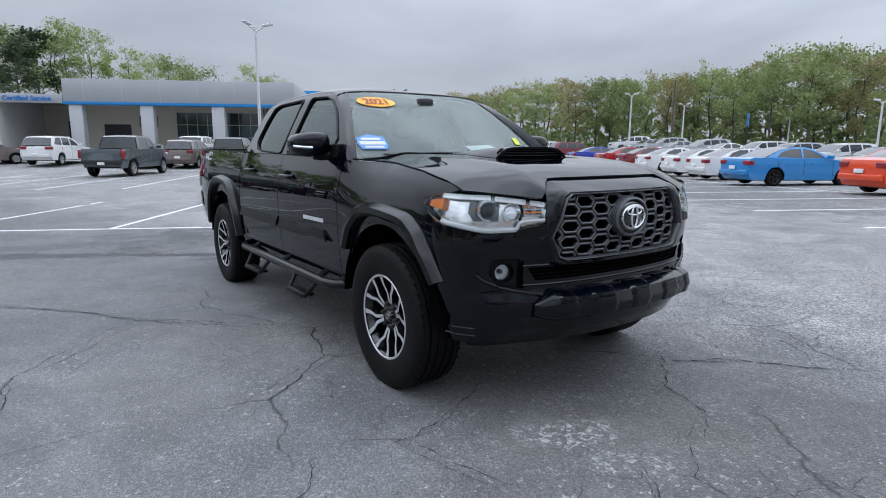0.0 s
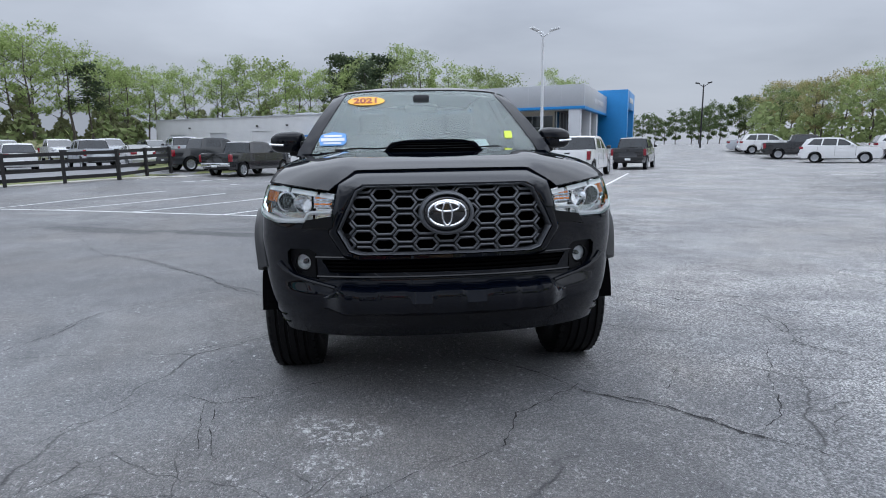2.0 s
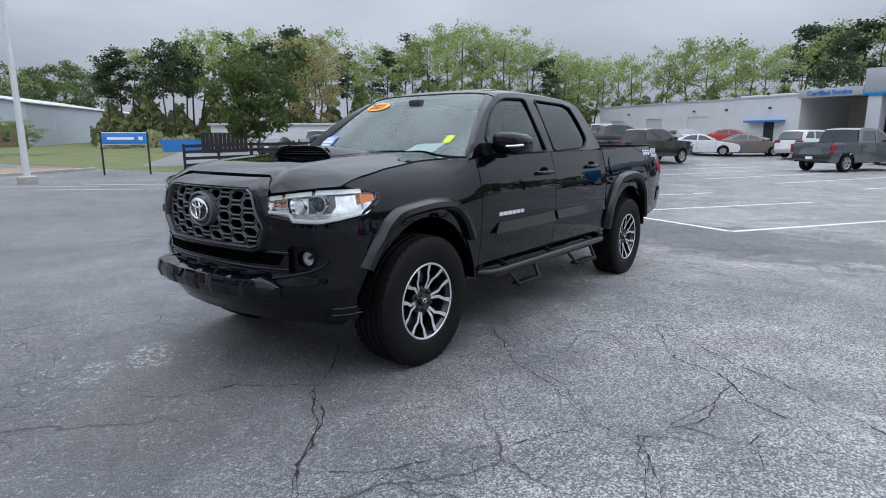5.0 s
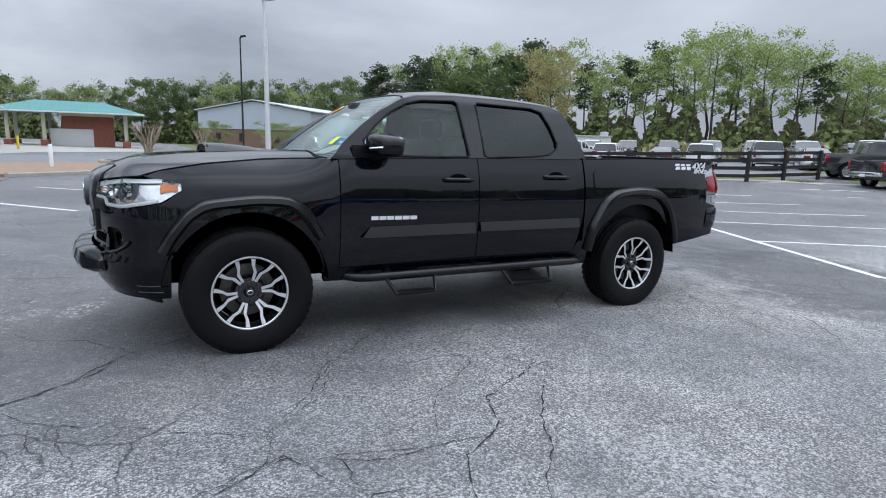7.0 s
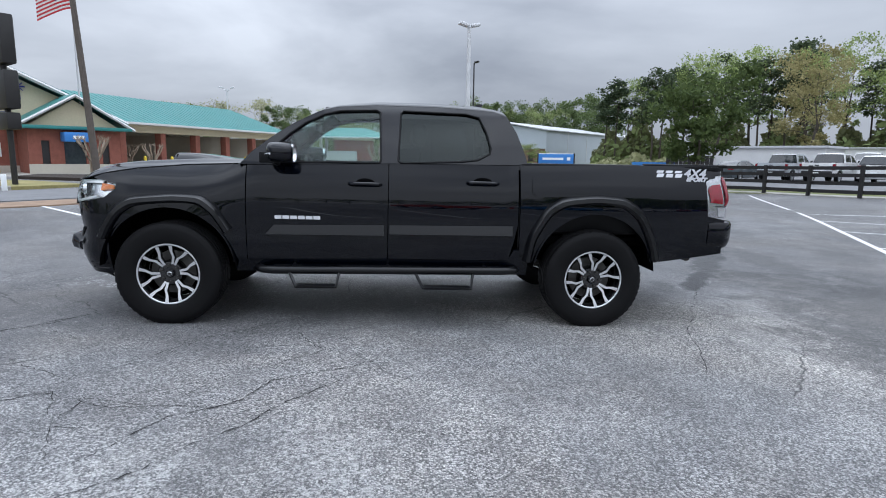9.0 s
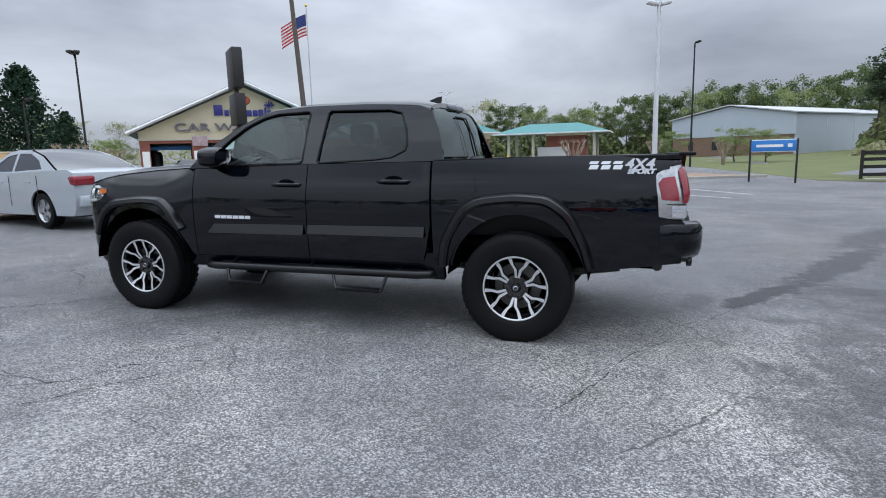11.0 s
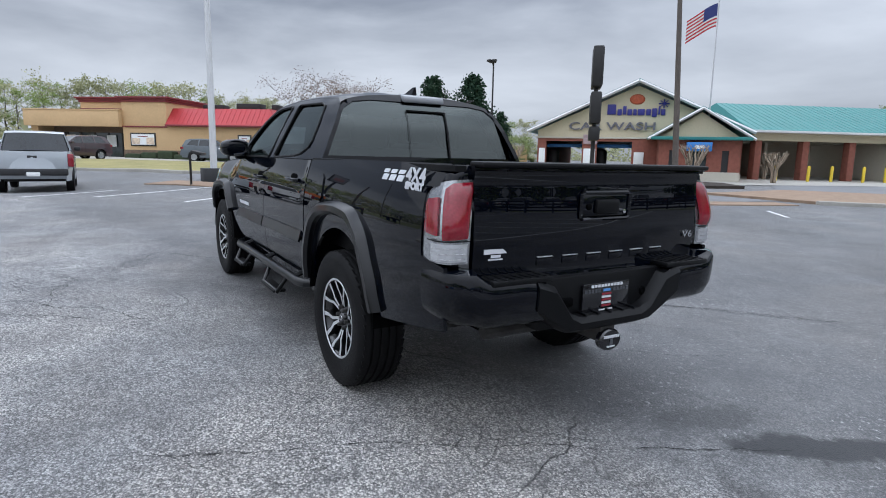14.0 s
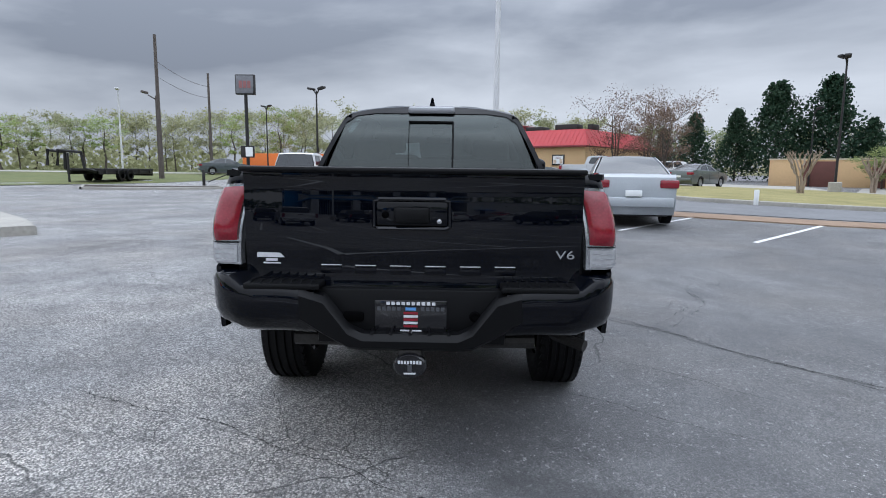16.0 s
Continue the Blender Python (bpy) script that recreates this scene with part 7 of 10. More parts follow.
        if bed:
            part("tail_lamp", box(xr - 0.02, xr + 0.16, s * W * 0.93 - 0.09, s * W * 0.93 + 0.07, 0.84, 1.22, 0.02), LENS_RED, root, "red tail lamp")
        else:
            part("tail_lamp", box(xr - 0.03, xr + 0.22, s * W * 0.74 - 0.20, s * W * 0.74 + 0.17, K["tail"] - 0.08, K["tail"] + 0.09, 0.03), LENS_RED, root, "red tail lamp")
        part("door_mirror", box(gh[0][0] - 0.42, gh[0][0] - 0.24, s * (W + 0.06) - 0.12, s * (W + 0.06) + 0.08, g0 + 0.04, g0 + 0.19, 0.04), P if not bed else CAR_TRIM, root)
        part("sill", box(-wb + 0.5, wb - 0.5, s * (W - 0.1) - 0.04, s * (W - 0.1) + 0.04, zb - 0.02, zb + 0.08, 0.02), CAR_TRIM, root)
        for xh in ((0.05, -0.95) if not bed else (0.35, -0.6)):
            part("door_handle", box(xh * lx - 0.1, xh * lx + 0.1, s * (bw(xh, 0.92) + 0.005) - 0.015, s * (bw(xh, 0.92) + 0.005) + 0.015, g0 - 0.15, g0 - 0.115, 0.008), P, root)
        for xs_ in ((-0.28, 0.9, -1.3) if not bed else (0.19, 1.3, -0.9)):
            part("door_seam", box(xs_ * lx - 0.006, xs_ * lx + 0.006, s * bw(xs_, 0.75) - 0.004, s * bw(xs_, 0.75) + 0.0035, zb + 0.16, g0 - 0.02), CAR_TRIM, root)
    part("front_grille", box(xf - 0.05, xf + 0.055, -W * 0.45, W * 0.45, K["lamp"] - 0.22, K["lamp"] + 0.02, 0.03), CAR_TRIM, root)
    rb = CHROME if chrome else (CAR_TRIM if bed else P)
    part("rear_bumper", box(xr - 0.09, xr + 0.12, -W * 0.86, W * 0.86, zb + 0.16, zb + 0.36, 0.04), rb, root)
    part("number_plate", box(xr - 0.10, xr - 0.06, -0.16, 0.16, 0.62 if not bed else 0.56, 0.74 if not bed else 0.68, 0.005), PAPER, root, "plain pale number plate")
    key = (kind, dark_rims)
    if key not in WHEEL_MESHES:
        R = K["r"]
        t_ = bmesh.new()
        add_lathe(t_, [(R * 0.64, -0.1), (R * 0.85, -0.115), (R * 0.97, -0.1), (R, -0.06), (R, 0.06), (R * 0.97, 0.1), (R * 0.85, 0.115), (R * 0.66, 0.1)], "Y", 28)
        r_ = bmesh.new()
        add_lathe(r_, [(R * 0.66, 0.1), (R * 0.6, 0.085), (R * 0.56, 0.03), (0.0, 0.02)], "Y", 28)
        for i in range(5):
            add_box(r_, 0.04, R * 0.62, 0.03, 0.088, -0.045, 0.045, 0.012, Matrix.Rotation(2 * math.pi * i / 5, 4, "Y"))
        ms = []
        for b_, nm, mm in ((t_, "tyre", RUBBER), (r_, "rim", CAR_RIM_DARK if dark_rims else CAR_RIM)):
            o_ = part(nm, b_, mm, None, "", 40)
            ms.append(o_.data)
            bpy.data.objects.remove(o_)
        WHEEL_MESHES[key] = ms
    for sx in (1, -1):
        for s in (1, -1):
            wh = new("wheel", WHEEL_MESHES[key][0])
            wh.parent = root
            wh.matrix_local = pose(sx * wb, s * (W - 0.13), K["r"], 0, 0, 0 if s > 0 else 180)
            rm = new("rim", WHEEL_MESHES[key][1])
            rm.parent = wh
    return root


WHITE, SILVER, GREYP, BLACKP = paint("white", (0.72, 0.72, 0.72)), paint("silver", (0.42, 0.44, 0.47)), paint("grey", (0.07, 0.085, 0.095)), paint("black", (0.012, 0.012, 0.014))
REDP, ORANGE, BLUEP, BROWN, MAROON, NAVY = paint("red", (0.42, 0.015, 0.02)), paint("orange_red", (0.72, 0.06, 0.01)), paint("bright_blue", (0.02, 0.22, 0.55)), paint("taupe", (0.16, 0.13, 0.12)), paint("maroon", (0.18, 0.02, 0.03)), paint("deep_blue", (0.02, 0.05, 0.38))
GH = math.degrees(math.atan2(GB.y, GB.x))
AH = math.degrees(math.atan2(-GA.y, -GA.x))
# in front of the showroom: pickups and cars nosed in towards the building
vehicle("pickup", GREYP, -28.6, 1.4, AH - 1, "dark grey pickup truck parked before the showroom", length=0.93)
vehicle("suv", WHITE, -39.8, -1.2, AH, "white crossover parked by the service bay")
vehicle("sedan", paint("dark_plum", (0.035, 0.02, 0.025)), -36.7, 3.6, AH - 1, "dark plum saloon between a pickup and a crossover")
vehicle("suv", BROWN, -36.0, 5.8, AH - 1, "taupe crossover parked before the showroom", length=0.95)
vehicle("suv", WHITE, -41.9, 7.7, AH - 1, "white crossover in the second row")
vehicle("pickup", BLACKP, -33.1, 7.7, AH - 1, "black pickup truck parked before the showroom", length=0.95)
vehicle("pickup", WHITE, -22.8, 9.0, AH - 1, "white pickup truck with chrome bumper", chrome=True)
vehicle("pickup", BLACKP, -30.8, 15.1, AH - 1, "black pickup truck by the blue entrance tower")
vehicle("pickup", BLACKP, -29.2, -8.2, AH + 6, "black pickup truck with chrome wheels", chrome=True)
vehicle("pickup", paint("charcoal", (0.03, 0.033, 0.036)), -31.6, -11.0, AH - 14, "dark two-tone pickup truck beside the fence")
vehicle("sedan", BROWN, -40.6, -5.0, AH - 40, "taupe saloon parked by the service wall")
vehicle("sedan", WHITE, -39.6, -7.8, AH - 50, "white saloon near the service wall")
vehicle("sedan", REDP, -46.5, -7.2, AH - 60, "red car near the service door")
# bright row opposite
vehicle("sedan", ORANGE, -1.7, 19.5, GH, "orange-red coupe at the end of the row", "bright row")
vehicle("sedan", BLUEP, -6.8, 21.9, GH + 3, "bright blue saloon with black wheels", "bright row", True, 1.05)
vehicle("sedan", WHITE, -10.4, 25.0, GH, "white saloon in the row", "bright row")
vehicle("sedan", WHITE, -13.4, 27.3, GH, "white saloon in the row", "bright row")
vehicle("sedan", WHITE, -16.7, 29.4, GH, "white hatchback in the row", "bright row")
vehicle("sedan", MAROON, -19.7, 31.1, GH, "maroon saloon in the row", "bright row")
vehicle("sedan", REDP, -21.9, 31.7, GH, "red saloon in the row", "bright row")
vehicle("sedan", NAVY, -26.4, 33.7, GH, "deep blue saloon in the row", "bright row")
vehicle("suv", MAROON, -31.8, 36.8, GH, "maroon crossover in the row", "bright row")
vehicle("suv", WHITE, -34.8, 37.6, GH, "white crossover in the row", "bright row")
vehicle("suv", WHITE, -32.9, 30.7, GH - 17, "large white crossover standing apart", "bright row")
vehicle("pickup", BLACKP, -38.4, 32.0, GH, "black pickup truck behind the white crossover", "bright row")
vehicle("suv", WHITE, -43.8, 32.7, GH + 6, "white crossover further off", "bright row")
vehicle("sedan", SILVER, -46.3, 33.2, GH, "silver saloon further off", "bright row")
# second bank of stock behind the bright row
rnd = random.Random(4)
for k in range(12):
    p = Vector((-2, 33)) - GA * (4.0 * k) + GB * rnd.uniform(-0.4, 0.4)
    c, cn = rnd.choice(((WHITE, "white"), (WHITE, "white"), (SILVER, "silver"), (GREYP, "dark grey"), (BLACKP, "black"), (NAVY, "blue")))
    vehicle(rnd.choice(("suv", "suv", "sedan")), c, p.x, p.y, GH + 180, cn + " car in the far bank of stock", "far bank of stock", low=True)
# lot behind the fence
for k in range(11):
    p = Vector((-22.5, -33.0)) + Vector((-0.56, 0.83)) * (3.2 * k - 4) + Vector((rnd.uniform(-0.5, 0.5), rnd.uniform(-0.5, 0.5)))
    c, cn = rnd.choice(((WHITE, "white"), (WHITE, "white"), (SILVER, "silver"), (BLACKP, "black"), (GREYP, "dark grey"), (REDP, "red")))
    kd = rnd.choice(("suv", "pickup", "sedan", "suv"))
    vehicle(kd, c, p.x - 5, p.y, 215 + rnd.uniform(-4, 4), cn + " vehicle in storage behind the fence", "stored vehicles", low=True)
for k in range(9):
    p = Vector((-38, -40.0)) + Vector((-0.5, 0.86)) * (3.6 * k - 3)
    c, cn = rnd.choice(((WHITE, "white"), (WHITE, "white"), (SILVER, "silver"), (BLACKP, "black")))
    vehicle(rnd.choice(("suv", "pickup", "pickup")), c, p.x, p.y, 40 + rnd.uniform(-4, 4), cn + " vehicle in the far storage row", "stored vehicles", low=True)
# towards the road
vehicle("sedan", paint("pale_silver", (0.37, 0.40, 0.43), 0.3), 8.98, -4.21, -11, "silver saloon parked across the white line", "near cars", length=0.95)
vehicle("pickup", paint("pale_silver", (0.37, 0.40, 0.43), 0.3), 16.4, 3.3, 0, "silver pickup truck with its back to the lot", "near cars", length=0.97, size=0.9)
vehicle("pickup", WHITE, 21.9, 7.0, -3, "white pickup truck with its back to the lot", "near cars", length=0.93)
vehicle("pickup", SILVER, 36.9, -10.6, -116, "old silver pickup truck on the drive", "road cars")
vehicle("sedan", paint("grey_green", (0.10, 0.12, 0.12), 0.3), 32.4, -15.5, -48, "grey-green estate car on the drive", "road cars", length=1.0)
vehicle("suv", paint("dark_wine", (0.05, 0.03, 0.035), 0.3), 40.4, 2.85, 125, "dark crossover by the restaurant entrance", "road cars", size=0.92)
vehicle("suv", paint("slate", (0.09, 0.11, 0.13), 0.3), 39.9, -5.9, -116, "slate grey crossover along the restaurant wall", "road cars", size=0.94)
vehicle("sedan", SILVER, 31.0, 5.6, 110, "pale grey saloon by the verge", "road cars")
vehicle("sedan", GREYP, 47.5, 20.6, -60, "grey saloon passing on the highway", "road cars")
vehicle("suv", WHITE, 44.0, -17.2, 60, "white van behind the hedge", "road cars")

# ---- buildings, fences, poles ----
GREY_PANEL = mat("grey_metal_cladding", (0.40, 0.41, 0.43), 0.45, 0.2, 0.06, 0.6)
BLUE_PANEL = mat("blue_metal_band", (0.02, 0.21, 0.52), 0.4, 0.1, 0.08, 1)
PALE_COLUMN = mat("pale_grey_column", (0.5, 0.51, 0.53), 0.6, 0, 0.06, 1)
WHITE_WALL = mat("white_painted_block", (0.62, 0.62, 0.62), 0.85, 0, 0.07, 0.8, 0.1, 10)
CREAM_WALL = mat("cream_render", (0.5, 0.47, 0.40), 0.85, 0, 0.06, 0.8, 0.1, 20)
TAN_WALL = mat("tan_render", (0.60, 0.41, 0.22), 0.85, 0, 0.08, 0.8, 0.1, 20)
BEIGE_WALL = mat("beige_render", (0.56, 0.50, 0.36), 0.85, 0, 0.08, 0.8, 0.1, 20)
BRICKWORK = mat("red_brick", (0.24, 0.085, 0.06), 0.85, 0, 0.25, 4, 0.3, 20)
BRICK_TAN = mat("brown_brick", (0.2, 0.13, 0.09), 0.85, 0, 0.25, 4, 0.3, 20)
TEAL_ROOF = mat("teal_standing_seam", (0.04, 0.215, 0.205), 0.42, 0.2, 0.1, 0.8)
RED_TRIM = mat("dark_red_trim", (0.20, 0.03, 0.035), 0.55, 0, 0.2, 4)
RED_ROOF = mat("red_standing_seam", (0.40, 0.03, 0.035), 0.45, 0.1, 0.1, 0.8)
PALE_BLUE = mat("pale_blue_cladding", (0.45, 0.50, 0.56), 0.5, 0.1, 0.06, 0.5)
FENCE_BLACK = mat("black_stained_timber", (0.014, 0.013, 0.013), 0.75, 0, 0.3, 6, 0.2, 80)
POLE_GREY = mat("galvanised_pole", (0.62, 0.63, 0.64), 0.5, 0.2, 0.1, 3)
POLE_DARK = mat("dark_bronze_pole", (0.025, 0.024, 0.024), 0.5, 0.3, 0.15, 3)
WOOD_POLE = mat("creosoted_pole", (0.10, 0.085, 0.075), 0.85, 0, 0.25, 5, 0.3, 30)
SIGN_BLUE = mat("sign_blue", (0.04, 0.20, 0.55), 0.4, 0, 0.06, 2)
SIGN_NAVY = mat("sign_navy", (0.03, 0.03, 0.22), 0.4, 0, 0.06, 2)
DARK_DOOR = mat("dark_opening", (0.02, 0.02, 0.022), 0.5, 0, 0.2, 2)
BOLLARD = mat("yellow_bollard", (0.65, 0.48, 0.03), 0.5, 0, 0.1, 4)
SHOW_GLASS = mat("showroom_glass", (0.035, 0.045, 0.05), 0.06, 0, 0.4, 0.4, 0, 80, 0.5)


def axes(ox, oy, ux, uy, z=0.0):
    """A plan frame: u along (ux, uy), v to its left, w up."""
    n = math.hypot(ux, uy)
    return Matrix(((ux / n, -uy / n, 0, ox), (uy / n, ux / n, 0, oy), (0, 0, 1, z), (0, 0, 0, 1)))


def wall_with(name, u0, u1, z0, z1, v0, v1, openings, material, parent, label=""):
    """A wall slab along u with real openings (u0, u1, z0, z1) through it."""
    bm = bmesh.new()
    us = sorted({u0, u1, *[o[0] for o in openings], *[o[1] for o in openings]})
    zs_ = sorted({z0, z1, *[o[2] for o in openings], *[o[3] for o in openings]})
    for a, b in zip(us, us[1:]):
        run = None
        for c, d in zip(zs_, zs_[1:]):
            solid = not any(o[0] <= a and b <= o[1] and o[2] <= c and d <= o[3] for o in openings)
            if solid:
                add_box(bm, a, b, v0, v1, c, d)
    bmesh.ops.remove_doubles(bm, verts=bm.verts[:], dist=0.0005)
    return part(name, bm, material, parent, label, 0)


def glazing(parent, u0, u1, z0, z1, v, nu, nz, glass_m, frame_m, t=0.05):
    """A window: frame bars and separate panes."""
    w = part("window", box(u0, u1, v - 0.03, v + 0.03, z0, z0 + t), frame_m, parent)
    for k in range(nu + 1):
        uu = u0 + (u1 - u0) * k / nu
        part("window_bar", box(uu - t / 2, uu + t / 2, v - 0.03, v + 0.03, z0, z1), frame_m, w)
    for k in range(1, nz + 1):
        zz = z0 + (z1 - z0) * k / nz
        part("window_bar", box(u0, u1, v - 0.03, v + 0.03, zz - t, zz), frame_m, w)
    for i in range(nu):
        for j in range(nz):
            part("pane", box(u0 + (u1 - u0) * i / nu + t / 2, u0 + (u1 - u0) * (i + 1) / nu - t / 2, v - 0.008, v + 0.008, z0 + (z1 - z0) * j / nz + t / 2, z0 + (z1 - z0) * (j + 1) / nz - t), glass_m, w)
    return w


# -- car showroom: u runs along the front towards the blue tower, +v is indoors --
SR = axes(-61.43, 0.21, 0.4624, 0.8867)
show = thing("showroom", SR, "grey-clad car showroom with a blue band and pale columns", "building")
g = 0.75
part("fascia_panel", box(-0.1, 20.9, 0.0, 0.5, 5.12, 7.2, 0.02), GREY_PANEL, show)
part("fascia_panel", box(20.4, 20.9, 0.5, 19.5, 5.12, 7.2, 0.02), GREY_PANEL, show)
for k in range(6):
    part("panel_seam", box(3.4 * (k + 0.5), 3.4 * (k + 0.5) + 0.03, -0.006, 0.0, 5.2, 7.15), PALE_COLUMN, show)
part("blue_band", box(-0.15, 21.0, -0.08, 0.5, 4.85, 5.12, 0.02), BLUE_PANEL, show)
part("blue_band", box(20.5, 21.0, 0.5, 19.5, 4.85, 5.12, 0.02), BLUE_PANEL, show)
part("canopy_soffit", box(0.0, 20.8, 0.5, 4.2, 4.95, 5.1), WHITE_WALL, show)
part("roof", box(0.0, 20.6, 0.4, 19.5, 6.7, 6.9), GREY_PANEL, show)
for u in (0.3, 6.6, 13.1, 19.4):
    part("column", box(u, u + 1.15, 0.05, 0.95, g - 0.5, 4.9, 0.02), PALE_COLUMN, show)
for v in (6.0, 11.0):
    part("column", box(19.7, 20.6, v, v + 1.0, g - 0.5, 4.9, 0.02), PALE_COLUMN, show)
wall_with("front_wall", 0, 17.2, g - 0.6, 5.0, 4.0, 4.3, [(1.6, 4.2, g, 3.2), (5.0, 6.8, 2.9, 4.1), (8.6, 12.6, g, 4.5), (13.6, 17.0, g, 4.5)], CREAM_WALL, show)
# dark slab across the open doorway, the shade inside put into its colour
part("garage_door", box(1.6, 4.2, 4.12, 4.2, g, 3.2), DARK_DOOR, show, "dark open garage door")
glazing(show, 5.0, 6.8, 2.9, 4.1, 4.15, 2, 1, SHOW_GLASS, PALE_COLUMN)
glazing(show, 8.6, 12.6, g, 4.5, 4.15, 4, 3, SHOW_GLASS, PALE_COLUMN)
glazing(show, 13.6, 17.0, g, 4.5, 4.15, 3, 3, SHOW_GLASS, PALE_COLUMN)
wall_with("side_wall", 0, 0.3, g - 0.6, 5.0, 4.3, 19.0, [], CREAM_WALL, show)
part("side_glass_wall", box(17.2, 17.4, 4.0, 19.0, g, 4.9), SHOW_GLASS, show, "dark showroom glass wall")
for v in np.linspace(4.0, 19.0, 9):
    part("mullion", box(17.38, 17.46, v - 0.04, v + 0.04, g, 4.9), PALE_COLUMN, show)
part("back_wall", box(0, 20.4, 19.0, 19.3, g - 0.6, 6.8), WHITE_WALL, show)
# dealer's name on the side fascia, as plain bars
for k in range(8):
    part("name_bar", box(20.9, 20.95, 7.0 + 0.95 * k, 7.6 + 0.95 * k, 5.75, 6.3, 0.01), PALE_COLUMN, show)
tower = thing("entrance_tower", SR, "bright blue clad entrance tower", "building")
part("tower_wall", box(19.8, 23.4, 17.4, 18.6, g - 0.6, 8.0, 0.02), BLUE_PANEL, tower)
part("tower_wall", box(19.8, 23.4, 26.0, 27.2, g - 0.6, 8.0, 0.02), BLUE_PANEL, tower)
part("tower_head", box(19.8, 23.4, 18.6, 26.0, 5.8, 8.0, 0.02), BLUE_PANEL, tower)
part("tower_sign_bar", box(23.4, 23.45, 20.0, 24.6, 6.6, 7.2, 0.01), PALE_COLUMN, tower)
part("tower_glass", box(20.6, 20.7, 18.6, 26.0, g - 0.3, 5.8), SHOW_GLASS, tower)
# service wing
serv = thing("service_wing", SR, "white service wing with a canopy lettered Certified Service", "building")
part("canopy_fascia", box(-6.2, -0.15, 0.0, 0.6, 4.95, 5.75, 0.02), GREY_PANEL, serv)
letters("service_lettering", "Certified Service", 0.62, 0.03, Matrix(((1, 0, 0, -3.2), (0, 0, -1, -0.03), (0, 1, 0, 5.34), (0, 0, 0, 1))), SIGN_BLUE, serv, "blue lettering", 0.012)
part("canopy_roof", box(-6.2, -0.15, 0.6, 9.0, 5.2, 5.5), GREY_PANEL, serv)
part("bay_side_wall", box(-6.2, -5.9, 0.1, 9.0, g - 0.6, 5.2), WHITE_WALL, serv)
wall_with("bay_back_wall", -5.9, -0.1, g - 0.6, 5.2, 8.0, 8.3, [(-3.6, -0.6, g, 3.6)], CREAM_WALL, serv)
part("bay_door", box(-3.6, -0.6, 8.1, 8.18, g, 3.6), DARK_DOOR, serv, "dark roller door")
wall_with("long_wall", -36.0, -6.2, g - 0.8, 5.3, 0.2, 0.5, [(-33.6, -31.0, g, 3.4), (-26.8, -24.0, 1.4, 3.5), (-20.0, -17.0, g, 3.6), (-15.6, -13.0, 1.0, 2.0), (-9.8, -8.6, g, 2.9)], WHITE_WALL, serv)
part("long_roof", box(-36.0, -6.2, 0.1, 22, 5.3, 5.42), PALE_COLUMN, serv)
part("end_wall", box(-36.0, -35.7, 0.5, 22, g - 0.8, 5.3), WHITE_WALL, serv)
for u0, u1, z0, z1, m_ in ((-33.6, -31.0, 0.7, 2.2, DARK_DOOR), (-33.6, -31.0, 2.2, 3.4, PALE_COLUMN), (-26.8, -24.0, 2.0, 3.5, PALE_COLUMN), (-26.8, -24.0, 1.4, 2.0, DARK_DOOR), (-20.0, -17.0, 0.7, 3.6, WHITE_WALL), (-15.6, -13.0, 1.0, 2.0, SHOW_GLASS), (-9.8, -8.6, 0.7, 2.9, DARK_DOOR)):
    part("opening_infill", box(u0, u1, 0.3, 0.36, z0, z1), m_, serv)
part("door_awning", box(-11.6, -7.4, -0.7, 0.2, 2.75, 2.95, 0.02), SIGN_BLUE, serv, "blue flat awning")
for u in (-30, -19, -14.5, -9.2):
    part("wall_lamp", box(u - 0.12, u + 0.12, 0.0, 0.2, 4.1, 4.3, 0.02), POLE_DARK, serv)
for u in (-17.5, -13.8):
    part("roof_vent", box(u, u + 2.6, 6, 8, 5.42, 6.0, 0.05), PALE_COLUMN, serv)

# -- storage shed behind the fence --
shed = thing("storage_shed", axes(-48.5, -58.1, -0.707, 0.707), "white flat-roofed storage shed", "shed")
part("shed_wall", box(0, 7.6, -6, 0, 0.2, 2.7, 0.02), WHITE_WALL, shed)
part("shed_roof", box(-0.15, 7.75, -6.15, 0.15, 2.7, 2.85, 0.02), PALE_COLUMN, shed)
part("roof_unit", box(6.2, 7.2, -2, -1, 2.85, 3.4, 0.03), PALE_COLUMN, shed)
part("shed_door", box(4.6, 5.6, 0.0, 0.04, 0.3, 2.1), PALE_COLUMN, shed)
trailer_box = thing("white_container", axes(-30.5, -51, -0.6, 0.8), "low white building half hidden behind parked cars", "building")
part("container_wall", box(0, 12, -5, 0, 0.1, 2.4, 0.03), WHITE_WALL, trailer_box)
part("container_roof", box(-0.2, 12.2, -5.2, 0.2, 2.4, 2.6, 0.02), PALE_COLUMN, trailer_box)

# -- pale blue metal warehouse, brick below --
WH = axes(-8.4, -94.9, -0.746, 0.665)
ware = thing("warehouse", WH, "pale blue metal warehouse with a brown brick base", "building")
bm = bmesh.new()
gab = [(0, 2.8), (19, 2.8), (19, 5.5), (9.6, 6.95), (0, 5.5)]
f0 = [bm.verts.new((u, 0, z)) for u, z in gab]
f1 = [bm.verts.new((u, 52, z)) for u, z in gab]
bm.faces.new(f0)
bm.faces.new(f1[::-1])
for i in range(5):
    if i != 0:
        bm.faces.new((f0[i], f1[i], f1[(i + 1) % 5], f0[(i + 1) % 5]))
bmesh.ops.recalc_face_normals(bm, faces=bm.faces[:])
wm_ = part("upper_cladding", bm, PALE_BLUE, ware, "", 0)
wm_.scale = (1, 1, 1)
part("brick_base", box(0.15, 18.9, 0.12, 51.9, 0.0, 2.85), BRICK_TAN, ware)
